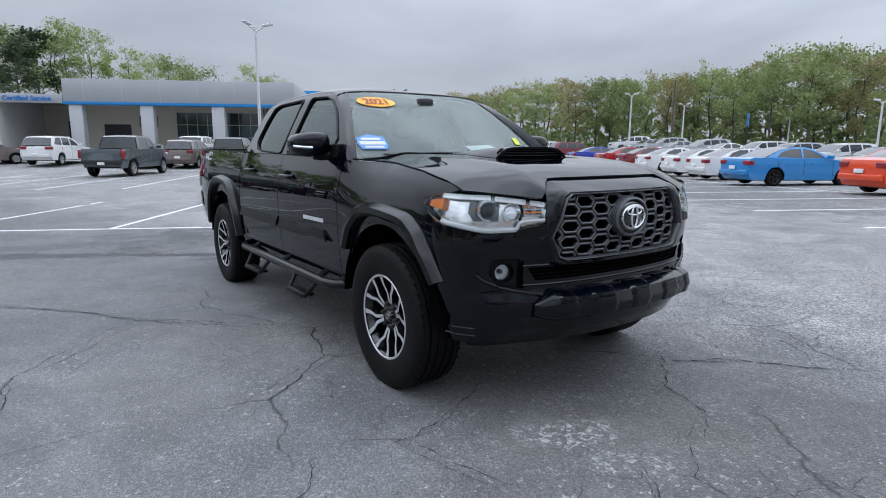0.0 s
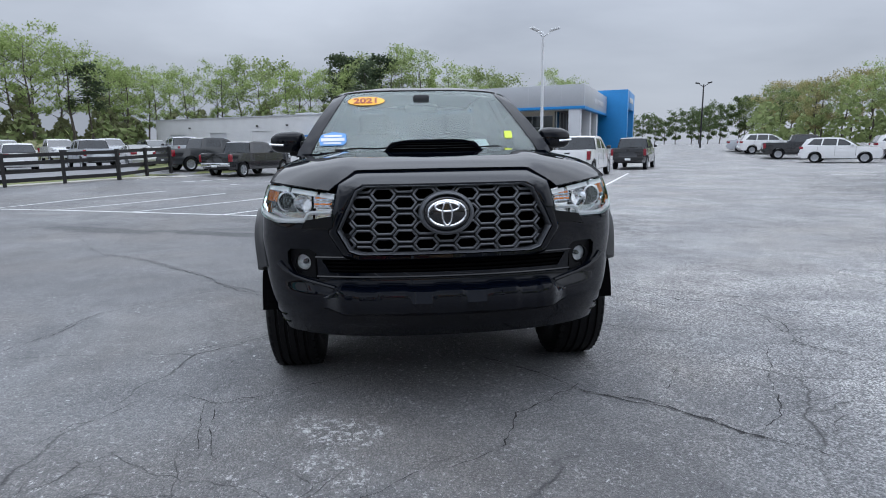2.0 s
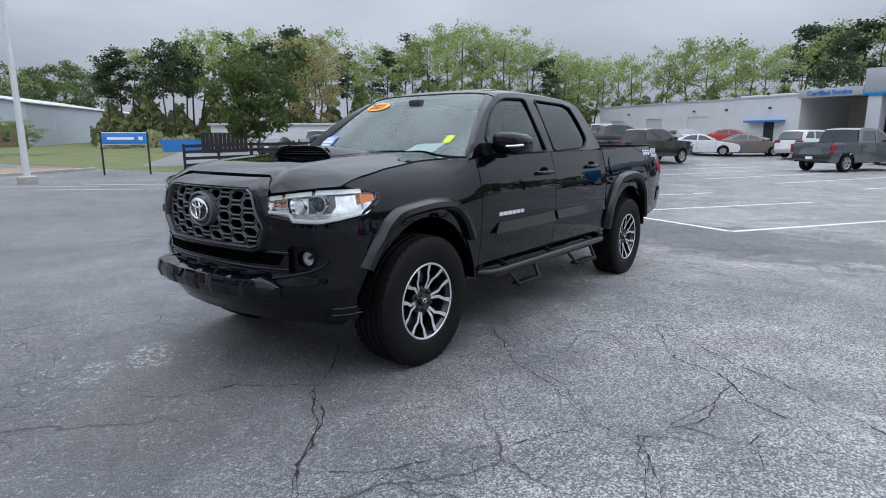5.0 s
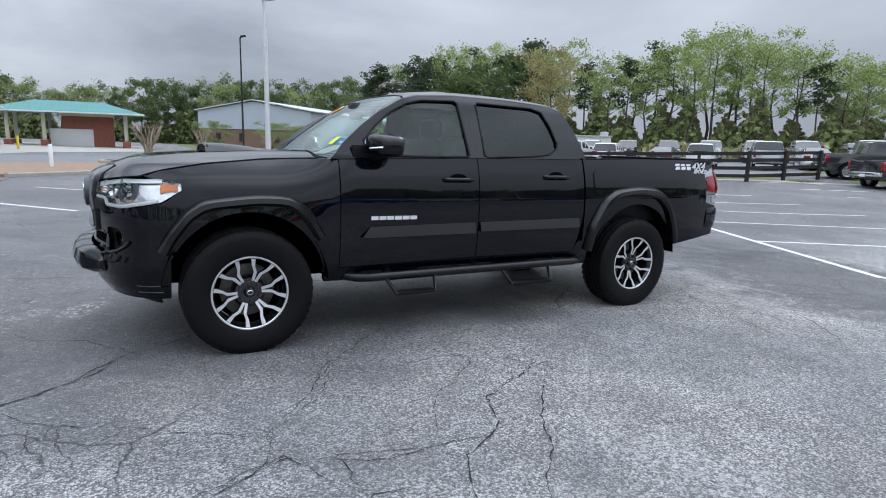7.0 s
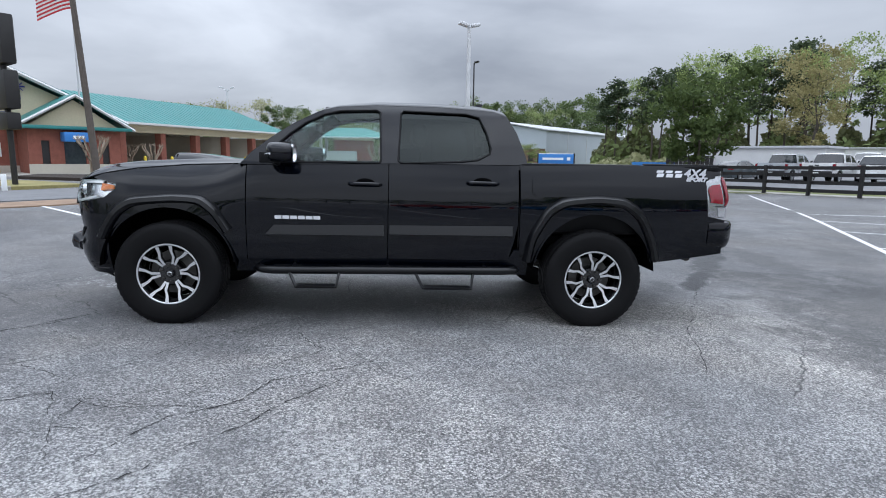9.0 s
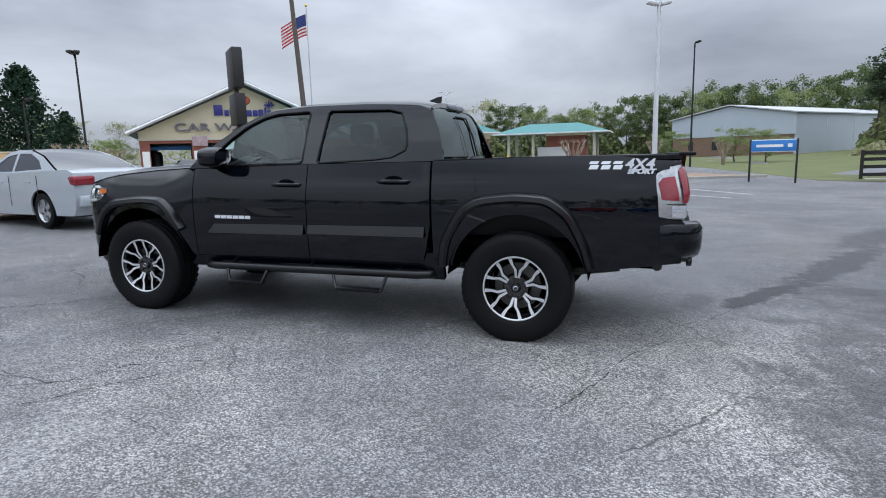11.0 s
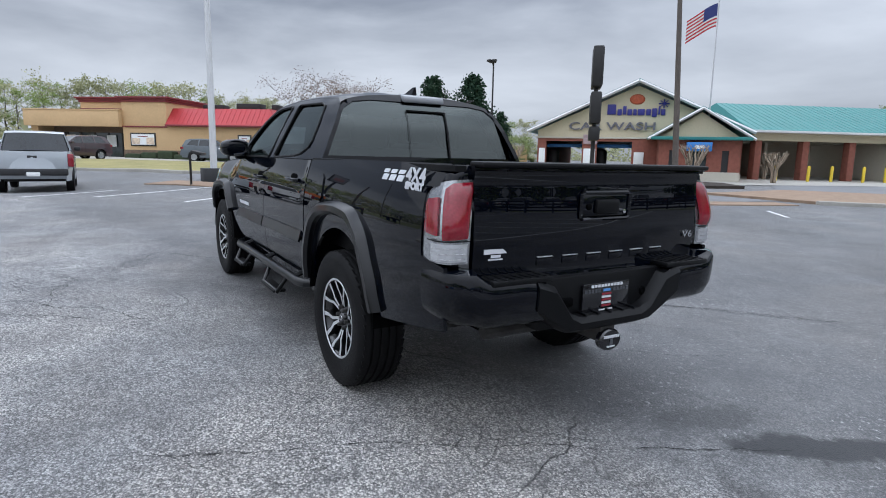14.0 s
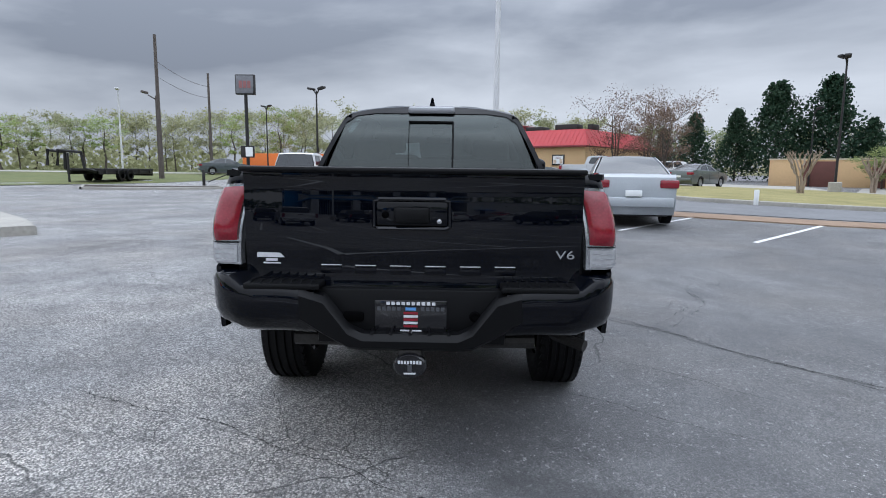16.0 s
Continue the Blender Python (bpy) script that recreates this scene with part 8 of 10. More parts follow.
for a, b in (((-0.4, 5.5), (9.6, 7.1)), ((9.6, 7.1), (19.4, 5.5))):
    bm = bmesh.new()
    vs_ = [bm.verts.new((u, v, z + dz)) for u, z in (a, b) for v in (-0.4, 52.4) for dz in (0, 0.14)]
    for f in ((0, 1, 3, 2), (4, 6, 7, 5), (0, 4, 5, 1), (2, 3, 7, 6), (1, 5, 7, 3), (0, 2, 6, 4)):
        bm.faces.new([vs_[i] for i in f])
    part("roof", bm, PALE_COLUMN, ware, "", 0)
part("side_cladding", box(18.92, 19.05, 0, 52, 0.1, 5.45), PALE_BLUE, ware)
for k in range(1, 7):
    part("wall_rib", box(19.05, 19.09, 7.4 * k, 7.4 * k + 0.12, 0.2, 5.4), POLE_GREY, ware)
# dark slab on the wall painted as the shaded inside of an open door
part("warehouse_door", box(19.05, 19.1, 26, 30, 0.2, 4.2), DARK_DOOR, ware, "dark open door")
part("warehouse_door", box(19.05, 19.1, 34, 37.5, 0.2, 3.0), POLE_GREY, ware)
for u in (3, 7, 13, 16):
    part("base_window", box(u, u + 0.8, 0.06, 0.13, 0.9, 2.2), DARK_DOOR, ware)

# -- car wash --
CW = axes(28.0, -25.2, -0.746, -0.665)
wash = thing("car_wash", CW, "brick and beige car wash with a gabled front", "car wash")
bm = bmesh.new()
for v in (0.0, 0.3):
    pts = [(0.2, 3.2), (13.6, 3.2), (6.9, 6.2)]
    bm.faces.new([bm.verts.new((u, v, z)) for u, z in pts][:: (1 if v == 0 else -1)])
bm.verts.ensure_lookup_table()
for i in range(3):
    bm.faces.new((bm.verts[i], bm.verts[3 + i], bm.verts[3 + (i + 1) % 3], bm.verts[(i + 1) % 3]))
bmesh.ops.recalc_face_normals(bm, faces=bm.faces[:])
part("gable", bm, BEIGE_WALL, wash, "", 0)
part("frieze", box(0.3, 13.5, 0.02, 0.32, 2.75, 3.22), BEIGE_WALL, wash)
part("frieze_moulding", box(0.2, 13.6, -0.08, 0.02, 2.68, 2.8, 0.02), CREAM_WALL, wash)
wall_with("front_wall", 0.3, 13.5, -0.3, 2.75, 0.0, 0.3, [(0.9, 3.4, 0.0, 2.5), (4.4, 6.7, 0.0, 2.5)], BRICKWORK, wash)
part("side_wall", box(0.3, 0.6, 0.3, 24, -0.3, 2.9), BRICKWORK, wash)
part("side_wall", box(13.2, 13.5, 0.3, 24, -0.3, 2.9), BRICKWORK, wash)
part("bay_divider", box(3.65, 4.15, 0.3, 24, -0.3, 2.6), CREAM_WALL, wash)
part("bay_ceiling", box(0.6, 13.2, 0.3, 24, 2.6, 2.7), DARK_DOOR, wash)
part("brick_base_course", box(6.74, 13.54, -0.04, 0.0, -0.3, 0.5), CREAM_WALL, wash)
part("office_floor_wall", box(10.7, 14.7, 8, 8.3, 0, 2.6), BRICKWORK, wash)
for s_, a, b in ((1, (-0.35, 3.1), (6.9, 6.42)), (2, (6.9, 6.42), (14.1, 3.1))):
    bm = bmesh.new()
    vs_ = [bm.verts.new((u, v, z + dz)) for u, z in (a, b) for v in (-0.7, 24.5) for dz in (0, 0.16)]
    for f in ((0, 1, 3, 2), (4, 6, 7, 5), (0, 4, 5, 1), (2, 3, 7, 6), (1, 5, 7, 3), (0, 2, 6, 4)):
        bm.faces.new([vs_[i] for i in f])
    part("roof", bm, TEAL_ROOF, wash, "", 0)
    bm = bmesh.new()
    add_tube(bm, [(a[0], -0.72, a[1] + 0.02), (b[0], -0.72, b[1] + 0.02)], 0.11, 4)
    part("barge_board", bm, WHITE_WALL, wash)
letters("wash_lettering", "CAR WASH", 0.72, 0.06, Matrix(((1.55, 0, 0, 5.3), (0, 0, -1, -0.1), (0, 1, 0, 3.5), (0, 0, 0, 1))), mat("grey_sign_letters", (0.16, 0.16, 0.19), 0.4, 0.4, 0.1, 4), wash, "grey block lettering", 0.01)
# the wash's own name: plain navy bars of the letters' sizes
uu = 4.95
for w_, h_, lift in ((0.75, 0.75, 0.05), (0.38, 0.45, 0), (0.3, 0.62, 0.05), (0.4, 0.45, 0), (0.3, 0.45, 0), (0.6, 0.45, 0), (0.4, 0.45, 0), (0.42, 0.62, -0.1), (0.16, 0.6, 0.05), (0.36, 0.45, 0)):
    part("name_bar", box(uu, uu + w_ * 0.75, -0.12, 0.0, 4.25 + lift, 4.25 + lift + h_ * 0.9, 0.03), SIGN_NAVY, wash)
    uu += w_ * 0.83 + 0.04
bm = bmesh.new()
for k in range(4):
    a = math.pi * k / 4
    add_tube(bm, [(8.55 - 0.34 * math.cos(a), -0.1, 5.0 - 0.3 * math.sin(a)), (8.55 + 0.34 * math.cos(a), -0.1, 5.0 + 0.3 * math.sin(a))], 0.03 if k % 2 else 0.045, 5)
part("star_mark", bm, SIGN_NAVY, wash)
bm = bmesh.new()
add_lathe(bm, [(0, -0.12), (0.5, -0.1), (0.62, 0)], "Y", 24, Matrix.Translation((6.85, 0, 5.3)) @ Matrix.Diagonal((0.8, 1, 0.56, 1)))
part("round_emblem", bm, mat("emblem_red", (0.42, 0.08, 0.03), 0.5, 0, 0.5, 8), wash, "round red-brown emblem")
part("bay_banner", box(3.45, 4.4, -0.1, -0.04, 2.3, 2.95, 0.01), mat("banner_print", (0.4, 0.3, 0.32), 0.6, 0, 0.5, 6), wash)
for u0, u1, z0, z1 in ((0.42, 0.85, 0.35, 2.0), (3.5, 4.3, 0.3, 2.0), (6.85, 7.5, 1.0, 1.8)):
    part("menu_board", box(u0, u1, -0.09, -0.02, z0, z1, 0.01), PAPER, wash)
for u in (0.8, 3.3, 4.5, 7.1):
    bm = bmesh.new()
    add_lathe(bm, [(0.11, -0.2), (0.11, 0.85), (0.07, 0.93), (0, 0.95)], "Z", 12, Matrix.Translation((u, -1.0, 0)))
    part("bollard", bm, BOLLARD, wash, "yellow steel bollard")
for u in (2.1, 5.6):
    bm = bmesh.new()
    add_lathe(bm, [(0.4, 0.2), (0.42, 1.8), (0.3, 2.0), (0, 2.05)], "Z", 14, Matrix.Translation((u - 1.0, 3.0, 0)))
    part("wash_brush", bm, DARK_DOOR, wash)
    part("wash_arch", box(u - 1.3, u + 1.3, 1.5, 1.8, 2.1, 2.35, 0.04), SIGN_BLUE, wash)
# entrance office with the small gable
OFF = axes(20.5, -28.5, -0.746, -0.665) @ Matrix(((0.78, 0, 0, 0.36), (0, 1, 0, 0), (0, 0, 0.97, 0), (0, 0, 0, 1)))
office = thing("wash_office", OFF, "brick office with a small gable and blue awning", "building")
wall_with("front_wall", 0.2, 6.2, -0.3, 2.7, 0, 0.3, [(2.4, 3.8, 0, 2.1), (1.0, 1.5, 0.6, 2.0), (4.9, 5.4, 0.6, 2.0)], BRICKWORK, office)
part("base_course", box(0.16, 6.24, -0.05, 0.0, -0.3, 0.65), CREAM_WALL, office)
part("office_door", box(2.4, 3.8, 0.12, 0.18, 0, 2.1), SHOW_GLASS, office, "dark glass door")
part("office_window", box(1.0, 1.5, 0.12, 0.18, 0.6, 2.0), DARK_DOOR, office)
part("office_window", box(4.9, 5.4, 0.12, 0.18, 0.6, 2.0), DARK_DOOR, office)
part("awning", box(2.2, 4.0, -0.9, 0.0, 1.95, 2.5, 0.03), SIGN_BLUE, office, "blue awning with white bars")
part("awning_bar", box(2.75, 3.45, -0.92, -0.9, 2.1, 2.3), PAPER, office)
part("side_wall", box(0.2, 0.5, 0.3, 6, -0.3, 2.7), BRICKWORK, office)
part("side_wall", box(5.9, 6.2, 0.3, 6, -0.3, 2.7), BRICKWORK, office)
bm = bmesh.new()
for v in (0.0, 0.3):
    bm.faces.new([bm.verts.new((u, v, z)) for u, z in ((0.0, 2.7), (6.4, 2.7), (3.2, 4.4))][:: (1 if v == 0 else -1)])
bmesh.ops.recalc_face_normals(bm, faces=bm.faces[:])
part("gable", bm, BEIGE_WALL, office, "", 0)
part("eaves_skirt", box(-0.5, 6.9, -0.6, 0.1, 2.65, 2.85, 0.03), TEAL_ROOF, office)
for a, b in (((-0.7, 2.7), (3.2, 4.62)), ((3.2, 4.62), (7.1, 2.7))):
    bm = bmesh.new()
    vs_ = [bm.verts.new((u, v, z + dz)) for u, z in (a, b) for v in (-0.5, 6) for dz in (0, 0.13)]
    for f in ((0, 1, 3, 2), (4, 6, 7, 5), (0, 4, 5, 1), (2, 3, 7, 6), (1, 5, 7, 3), (0, 2, 6, 4)):
        bm.faces.new([vs_[i] for i in f])
    part("roof", bm, TEAL_ROOF, office, "", 0)
    bm = bmesh.new()
    add_tube(bm, [(a[0], -0.52, a[1]), (b[0], -0.52, b[1])], 0.09, 4)
    part("barge_board", bm, WHITE_WALL, office)


def hip_roof(parent, L, Wd, ze, zr, over, material, ends=None):
    """A hipped roof over a rectangle L by Wd, with standing seams."""
    bm = bmesh.new()
    o = over
    a_, b_ = ends or (Wd / 2, Wd / 2)
    e = [bm.verts.new(p) for p in ((-o, -o, ze), (L + o, -o, ze), (L + o, Wd + o, ze), (-o, Wd + o, ze))]
    r = [bm.verts.new(p) for p in ((a_, Wd / 2, zr), (L - b_, Wd / 2, zr))]
    for f in ((e[0], e[1], r[1], r[0]), (e[1], e[2], r[1]), (e[2], e[3], r[0], r[1]), (e[3], e[0], r[0]), (e[3], e[2], e[1], e[0])):
        bm.faces.new(f)
    bmesh.ops.recalc_face_normals(bm, faces=bm.faces[:])
    roof = part("roof", bm, material, parent, "", 0)
    n = int(L / 0.45)
    for k in range(n):
        u = -o + (L + 2 * o) * (k + 0.5) / n
        f = min(1, (u + o) / (a_ + o), (L + o - u) / (b_ + o))
        b = tube([(u, -o, ze + 0.01), (u, -o + (Wd / 2 + o) * f, ze + (zr - ze) * f + 0.01)], 0.016, 4)
        part("roof_seam", b, material, roof, "", 0)
    part("eaves_board", box(-o, L + o, -o - 0.03, -o + 0.03, ze - 0.13, ze + 0.02, 0.01), WHITE_WALL, parent)
    part("eaves_board", box(L + o - 0.03, L + o + 0.03, -o, Wd + o, ze - 0.13, ze + 0.02, 0.01), WHITE_WALL, parent)
    return roof


# self-service bays under the teal roof; v runs away from the lot
BAY = axes(19.3, -37.6, -0.40, -0.917)
bays = thing("wash_bays", BAY, "open brick wash bays under a teal metal roof", "building")
hip_roof(bays, 19.2, 10.0, 3.45, 5.75, 0.8, TEAL_ROOF, (0.1, 1.2))
part("bay_frieze", box(0, 19.2, 0.0, 0.35, 2.8, 3.3), BEIGE_WALL, bays)
part("bay_soffit", box(-0.7, 19.9, -0.7, 10.6, 3.3, 3.36), CREAM_WALL, bays)
for k in range(6):
    u = 0.2 + 3.66 * k
    divider = part("bay_divider", box(u + 0.12, u + 0.38, 4.2 if k < 3 else 0.6, 9.5, 0.0, 2.8, 0.02), CREAM_WALL, bays, "pale partition between bays")
    part("bay_pier", box(u, u + 0.5, 0.0, 0.6, 0.0, 2.8, 0.02), BRICKWORK, bays, "red brick pier")
    part("bay_pier", box(u, u + 0.5, 9.5, 9.8, 0.0, 2.8, 0.02), BRICKWORK, bays)
part("bay_back_beam", box(0, 19.2, 9.5, 9.8, 2.8, 3.3), CREAM_WALL, bays)
for k in range(10):
    bm = bmesh.new()
    add_lathe(bm, [(0.1, -0.1), (0.1, 0.95), (0.06, 1.02), (0, 1.03)], "Z", 10, Matrix.Translation((1.0 + 2.1 * k, -1.3 - 0.4 * (k % 2), 0.1)))
    part("bollard", bm, BOLLARD, bays, "yellow steel bollard")
# fuel-style canopy on posts
CAN = axes(13.2, -66.0, -1.0, 0.02)
can = thing("vacuum_canopy", CAN, "teal roofed canopy on pale posts", "canopy")
hip_roof(can, 12.6, 6.5, 3.55, 4.75, 0.6, TEAL_ROOF)
for u in (1.2, 4.2, 11.4):
    for v in (0.8, 5.6):
        part("canopy_post", box(u - 0.16, u + 0.16, v - 0.16, v + 0.16, 0.0, 3.5, 0.02), CREAM_WALL, can)
        part("post_base", box(u - 0.35, u + 0.35, v - 0.35, v + 0.35, 0.0, 0.75, 0.02), BRICKWORK, can)
part("canopy_tank", box(4.6, 8.4, 1.5, 4.0, 0.1, 1.9, 0.06), WHITE_WALL, can, "white machine housing")
part("housing_vent", box(7.2, 7.8, 1.46, 1.5, 1.1, 1.5), POLE_GREY, can)
back = thing("brick_shop", axes(8.5, -73.5, -1, 0.0), "low red brick shop behind the canopy", "building")
part("shop_wall", box(1.0, 5.6, -6, 0, -0.1, 3.2, 0.02), BRICKWORK, back)
part("shop_parapet", box(0.9, 5.7, -6.1, 0.1, 3.2, 3.5, 0.02), BEIGE_WALL, back)
for u in (1.6, 3.8):
    part("shop_window", box(u, u + 1.4, 0.0, 0.05, 0.7, 2.3), DARK_DOOR, back)

# -- restaurant: u runs along its front, v into the building --
RS = axes(45.23, -3.1, -0.617, -0.787)
rest = thing("restaurant", RS, "tan restaurant with dark red trim and a red metal roof", "restaurant")
STONE_BASE = mat("brown_stone_base", (0.16, 0.11, 0.075), 0.8, 0, 0.4, 5, 0.3, 30)
wall_with("front_wall", -11.2, 8.7, 0.2, 3.1, 0, 0.3, [(-10.6, -3.4, 0.2, 3.0)], TAN_WALL, rest)
part("stone_base", box(-3.4, 8.74, -0.05, -0.003, 0.2, 1.28, 0.01), STONE_BASE, rest, "brown stone wall base")
part("entrance_glass", box(-10.6, -3.4, 1.6, 1.66, 0.7, 2.6), SHOW_GLASS, rest, "dark entrance glazing")
part("entrance_wall", box(-10.6, -3.4, 1.62, 1.9, 2.6, 3.1), STONE_BASE, rest)
part("entrance_plinth", box(-10.6, -3.4, 1.55, 1.9, 0.2, 0.7), STONE_BASE, rest)
for k in range(7):
    part("entrance_mullion", box(-10.6 + 1.2 * k - 0.05, -10.6 + 1.2 * k + 0.05, 1.52, 1.7, 0.7, 2.6), POLE_DARK, rest)
for u in (-9.4, -7.6, -5.9):
    part("window_poster", box(u, u + 0.8, 1.48, 1.5, 1.5, 2.4), PAPER, rest)
part("front_fascia", box(-11.4, -3.38, -0.5, 0.3, 3.0, 4.22, 0.03), TAN_WALL, rest)
part("fascia_cap", box(-11.44, -3.34, -0.54, 0.34, 4.22, 4.3, 0.01), TAN_WALL, rest)
part("tower_wall", box(-3.4, 0.22, -0.04, 6.0, 3.08, 4.95, 0.02), TAN_WALL, rest)
part("tower_string_course", box(-3.44, 0.26, -0.1, 6.0, 3.0, 3.1, 0.02), RED_TRIM, rest)
part("parapet_block", box(-7.4, -3.38, 0.7, 6.0, 3.2, 4.95, 0.02), TAN_WALL, rest)
part("parapet_line", box(-7.44, -3.42, 0.64, 0.7, 4.34, 4.44, 0.01), RED_TRIM, rest)
for (u0, u1, v0) in ((-7.4, -3.36, 0.7), (-3.4, 0.22, -0.04)):
    for z0, z1, o in ((4.9, 5.06, 0.1), (5.06, 5.18, 0.2), (5.18, 5.3, 0.3)):
        part("parapet_moulding", box(u0 - o, u1 + o if u1 > 0 else u1 - 0.02 - o * 0.05, v0 - o, 6.0 + o, z0, z1, 0.015), RED_TRIM, rest)
part("flat_roof", box(-11.2, 0.4, 0.3, 14, 3.3, 3.5), POLE_DARK, rest)
part("end_wall", box(-11.2, -10.9, 0.3, 14, 0.2, 3.5), TAN_WALL, rest)
part("end_wall", box(8.4, 8.7, 0.3, 14, 0.2, 3.15), TAN_WALL, rest)
POSTER = mat("poster_colours", (0.72, 0.55, 0.42), 0.6, 0, 0.5, 5)
for u0, u1, z0, z1 in ((-2.8, -0.72, 1.58, 2.58), (5.92, 7.0, 1.72, 2.54)):
    board = part("poster_board", box(u0, u1, -0.07, -0.003, z0, z1, 0.01), POLE_DARK, rest, "framed poster")
    part("poster_print", box(u0 + 0.1, u1 - 0.1, -0.085, -0.06, z0 + 0.1, z1 - 0.1), PAPER, board)
    part("poster_picture", box(u0 + 0.14, u0 + (u1 - u0) * 0.38, -0.09, -0.08, z0 + 0.13, z1 - 0.4), POSTER, board)
    part("poster_picture", box(u1 - (u1 - u0) * 0.36, u1 - 0.14, -0.09, -0.08, z0 + 0.13, z1 - 0.35), POSTER, board)
    part("print_bar", box(u0 + (u1 - u0) * 0.3, u1 - (u1 - u0) * 0.3, -0.09, -0.08, z1 - 0.3, z1 - 0.24), RED_TRIM, board)
bm = bmesh.new()
e = [(0.25, -0.3, 3.2), (9.0, -0.3, 3.2), (9.0, 14.3, 3.2), (0.25, 14.3, 3.2), (0.25, 0.9, 4.52), (8.2, 0.9, 4.52), (8.2, 13.2, 4.52), (0.25, 13.2, 4.52)]
vs_ = [bm.verts.new(p) for p in e]
for f in ((0, 1, 5, 4), (1, 2, 6, 5), (2, 3, 7, 6), (4, 5, 6, 7), (3, 0, 4, 7), (0, 3, 2, 1)):
    bm.faces.new([vs_[i] for i in f])
bmesh.ops.recalc_face_normals(bm, faces=bm.faces[:])
rr = part("red_roof", bm, RED_ROOF, rest, "red standing-seam roof", 0)
for k in range(22):
    u = 0.42 + 0.39 * k
    f = min(1.0, (9.0 - u) / 0.8)
    part("roof_seam", tube([(u, -0.3, 3.22), (u, -0.3 + 1.2 * f, 3.22 + 1.32 * f)], 0.016, 4), RED_ROOF, rr, "", 0)
for k in range(16):
    part("roof_seam", tube([(9.0, 0.6 + 0.85 * k, 3.22), (8.2, 0.6 + 0.85 * k, 4.54)], 0.016, 4), RED_ROOF, rr, "", 0)
part("roof_edge", box(0.27, 9.04, -0.36, -0.3, 3.1, 3.24, 0.01), RED_TRIM, rr)
for u, v, w, h in ((2.4, 3.0, 1.7, 0.55), (5.2, 3.4, 2.0, 0.7), (7.6, 3.0, 0.5, 0.6), (6.9, 4.5, 0.4, 0.55)):
    part("roof_unit", box(u - w / 2, u + w / 2, v, v + 1.2, 4.5, 4.45 + h, 0.05), POLE_DARK, rest)
HEDGE = mat("hedge_green", (0.03, 0.045, 0.02), 0.9, 0, 0.4, 6, 0.8, 30)
for k in range(8):
    part("clipped_hedge", box(-2.8 + 1.32 * k, -1.5 + 1.32 * k, -0.95, -0.1, 0.4, 1.0 + 0.12 * ((k * 7) % 3), 0.16), HEDGE, rest, "dark clipped hedge")
tan_low = thing("enclosure_wall", axes(39.1, -23.5, -0.53, -0.85), "low tan masonry wall with brown gates", "wall")
part("wall_run", box(0, 8.0, 0, 0.25, 0.1, 2.2, 0.02), TAN_WALL, tan_low)
part("wall_cap", box(-0.05, 8.05, -0.05, 0.3, 2.2, 2.3, 0.02), BEIGE_WALL, tan_low)
for u0, u1 in ((2.2, 4.2), (6.2, 7.0)):
    part("gate_leaf", box(u0, u1, -0.06, 0.0, 0.2, 2.1, 0.01), mat("brown_gate", (0.12, 0.045, 0.035), 0.7, 0, 0.15, 3), tan_low)
orange_b = thing("orange_store", axes(58, 10.5, 0.05, 1.0), "long low store with an orange wall seen in the distance", "building")
part("store_wall", box(2.6, 12.8, -6, 0, 0.3, 2.9, 0.03), mat("orange_wall", (0.65, 0.16, 0.03), 0.7, 0, 0.1, 0.5), orange_b)
strip_shop = thing("white_strip_shop", axes(62, 9, 0.0, 1.0), "white strip shop with a red sign in the distance", "building")
part("shop_wall", box(0.6, 4.5, -6, 0, 0.3, 2.9, 0.03), WHITE_WALL, strip_shop)
part("shop_sign_bar", box(2.2, 3.2, 0.0, 0.12, 2.3, 2.7, 0.02), LENS_RED, strip_shop)

# -- black board fence --
def fence_run(a, b, label="black-stained board fence on posts"):
    a, b = Vector(a), Vector(b)
    L_ = (b - a).length
    d = (b - a).normalized()
    root = thing("board_fence", Matrix(), label, "fence")
    n = max(1, round(L_ / 2.1))
    pts = [a + d * (L_ * k / n) for k in range(n + 1)]
    ang = math.degrees(math.atan2(d.y, d.x))
    for p in pts:
        z = terrain(p.x, p.y)
        part("post", box(-0.07, 0.07, -0.07, 0.07, z - 0.3, z + 1.42, 0.01, pose(p.x, p.y, 0, 0, 0, ang)), FENCE_BLACK, root, "", 0)
    for p, q in zip(pts, pts[1:]):
        for h in (0.25, 0.62, 0.98, 1.3):
            z0, z1 = terrain(p.x, p.y) + h, terrain(q.x, q.y) + h
            bm = bmesh.new()
            s_ = Vector((-d.y, d.x)) * 0.02
            vs_ = [bm.verts.new((r.x + o * s_.x - 0.08 * d.y * 1, r.y + o * s_.y + 0.08 * d.x * 1, z + dz)) for r, z in ((p, z0), (q, z1)) for o in (-1, 1) for dz in (-0.08, 0.08)]
            for f in ((0, 1, 3, 2), (4, 6, 7, 5), (0, 4, 5, 1), (2, 3, 7, 6), (1, 5, 7, 3), (0, 2, 6, 4)):
                bm.faces.new([vs_[i] for i in f])
            bmesh.ops.recalc_face_normals(bm, faces=bm.faces[:])
            part("board", bm, FENCE_BLACK, root, "", 0)
    return root


fence_run((-13.0, -28.4), (-16.3, -26.9))
fence_run((-16.3, -26.9), (-18.6, -22.8))
fence_run((-18.6, -22.8), (-20.0, -18.3))
fence_run((-20.0, -18.3), (-23.6, -12.9))
fence_run((-23.6, -12.9), (-28.2, -12.2), "black-stained board fence running towards the service wing")
dump = thing("dumpster_screen", axes(-24.6, -46.5, -0.84, 0.54), "black timber dumpster screen behind the fence", "screen")
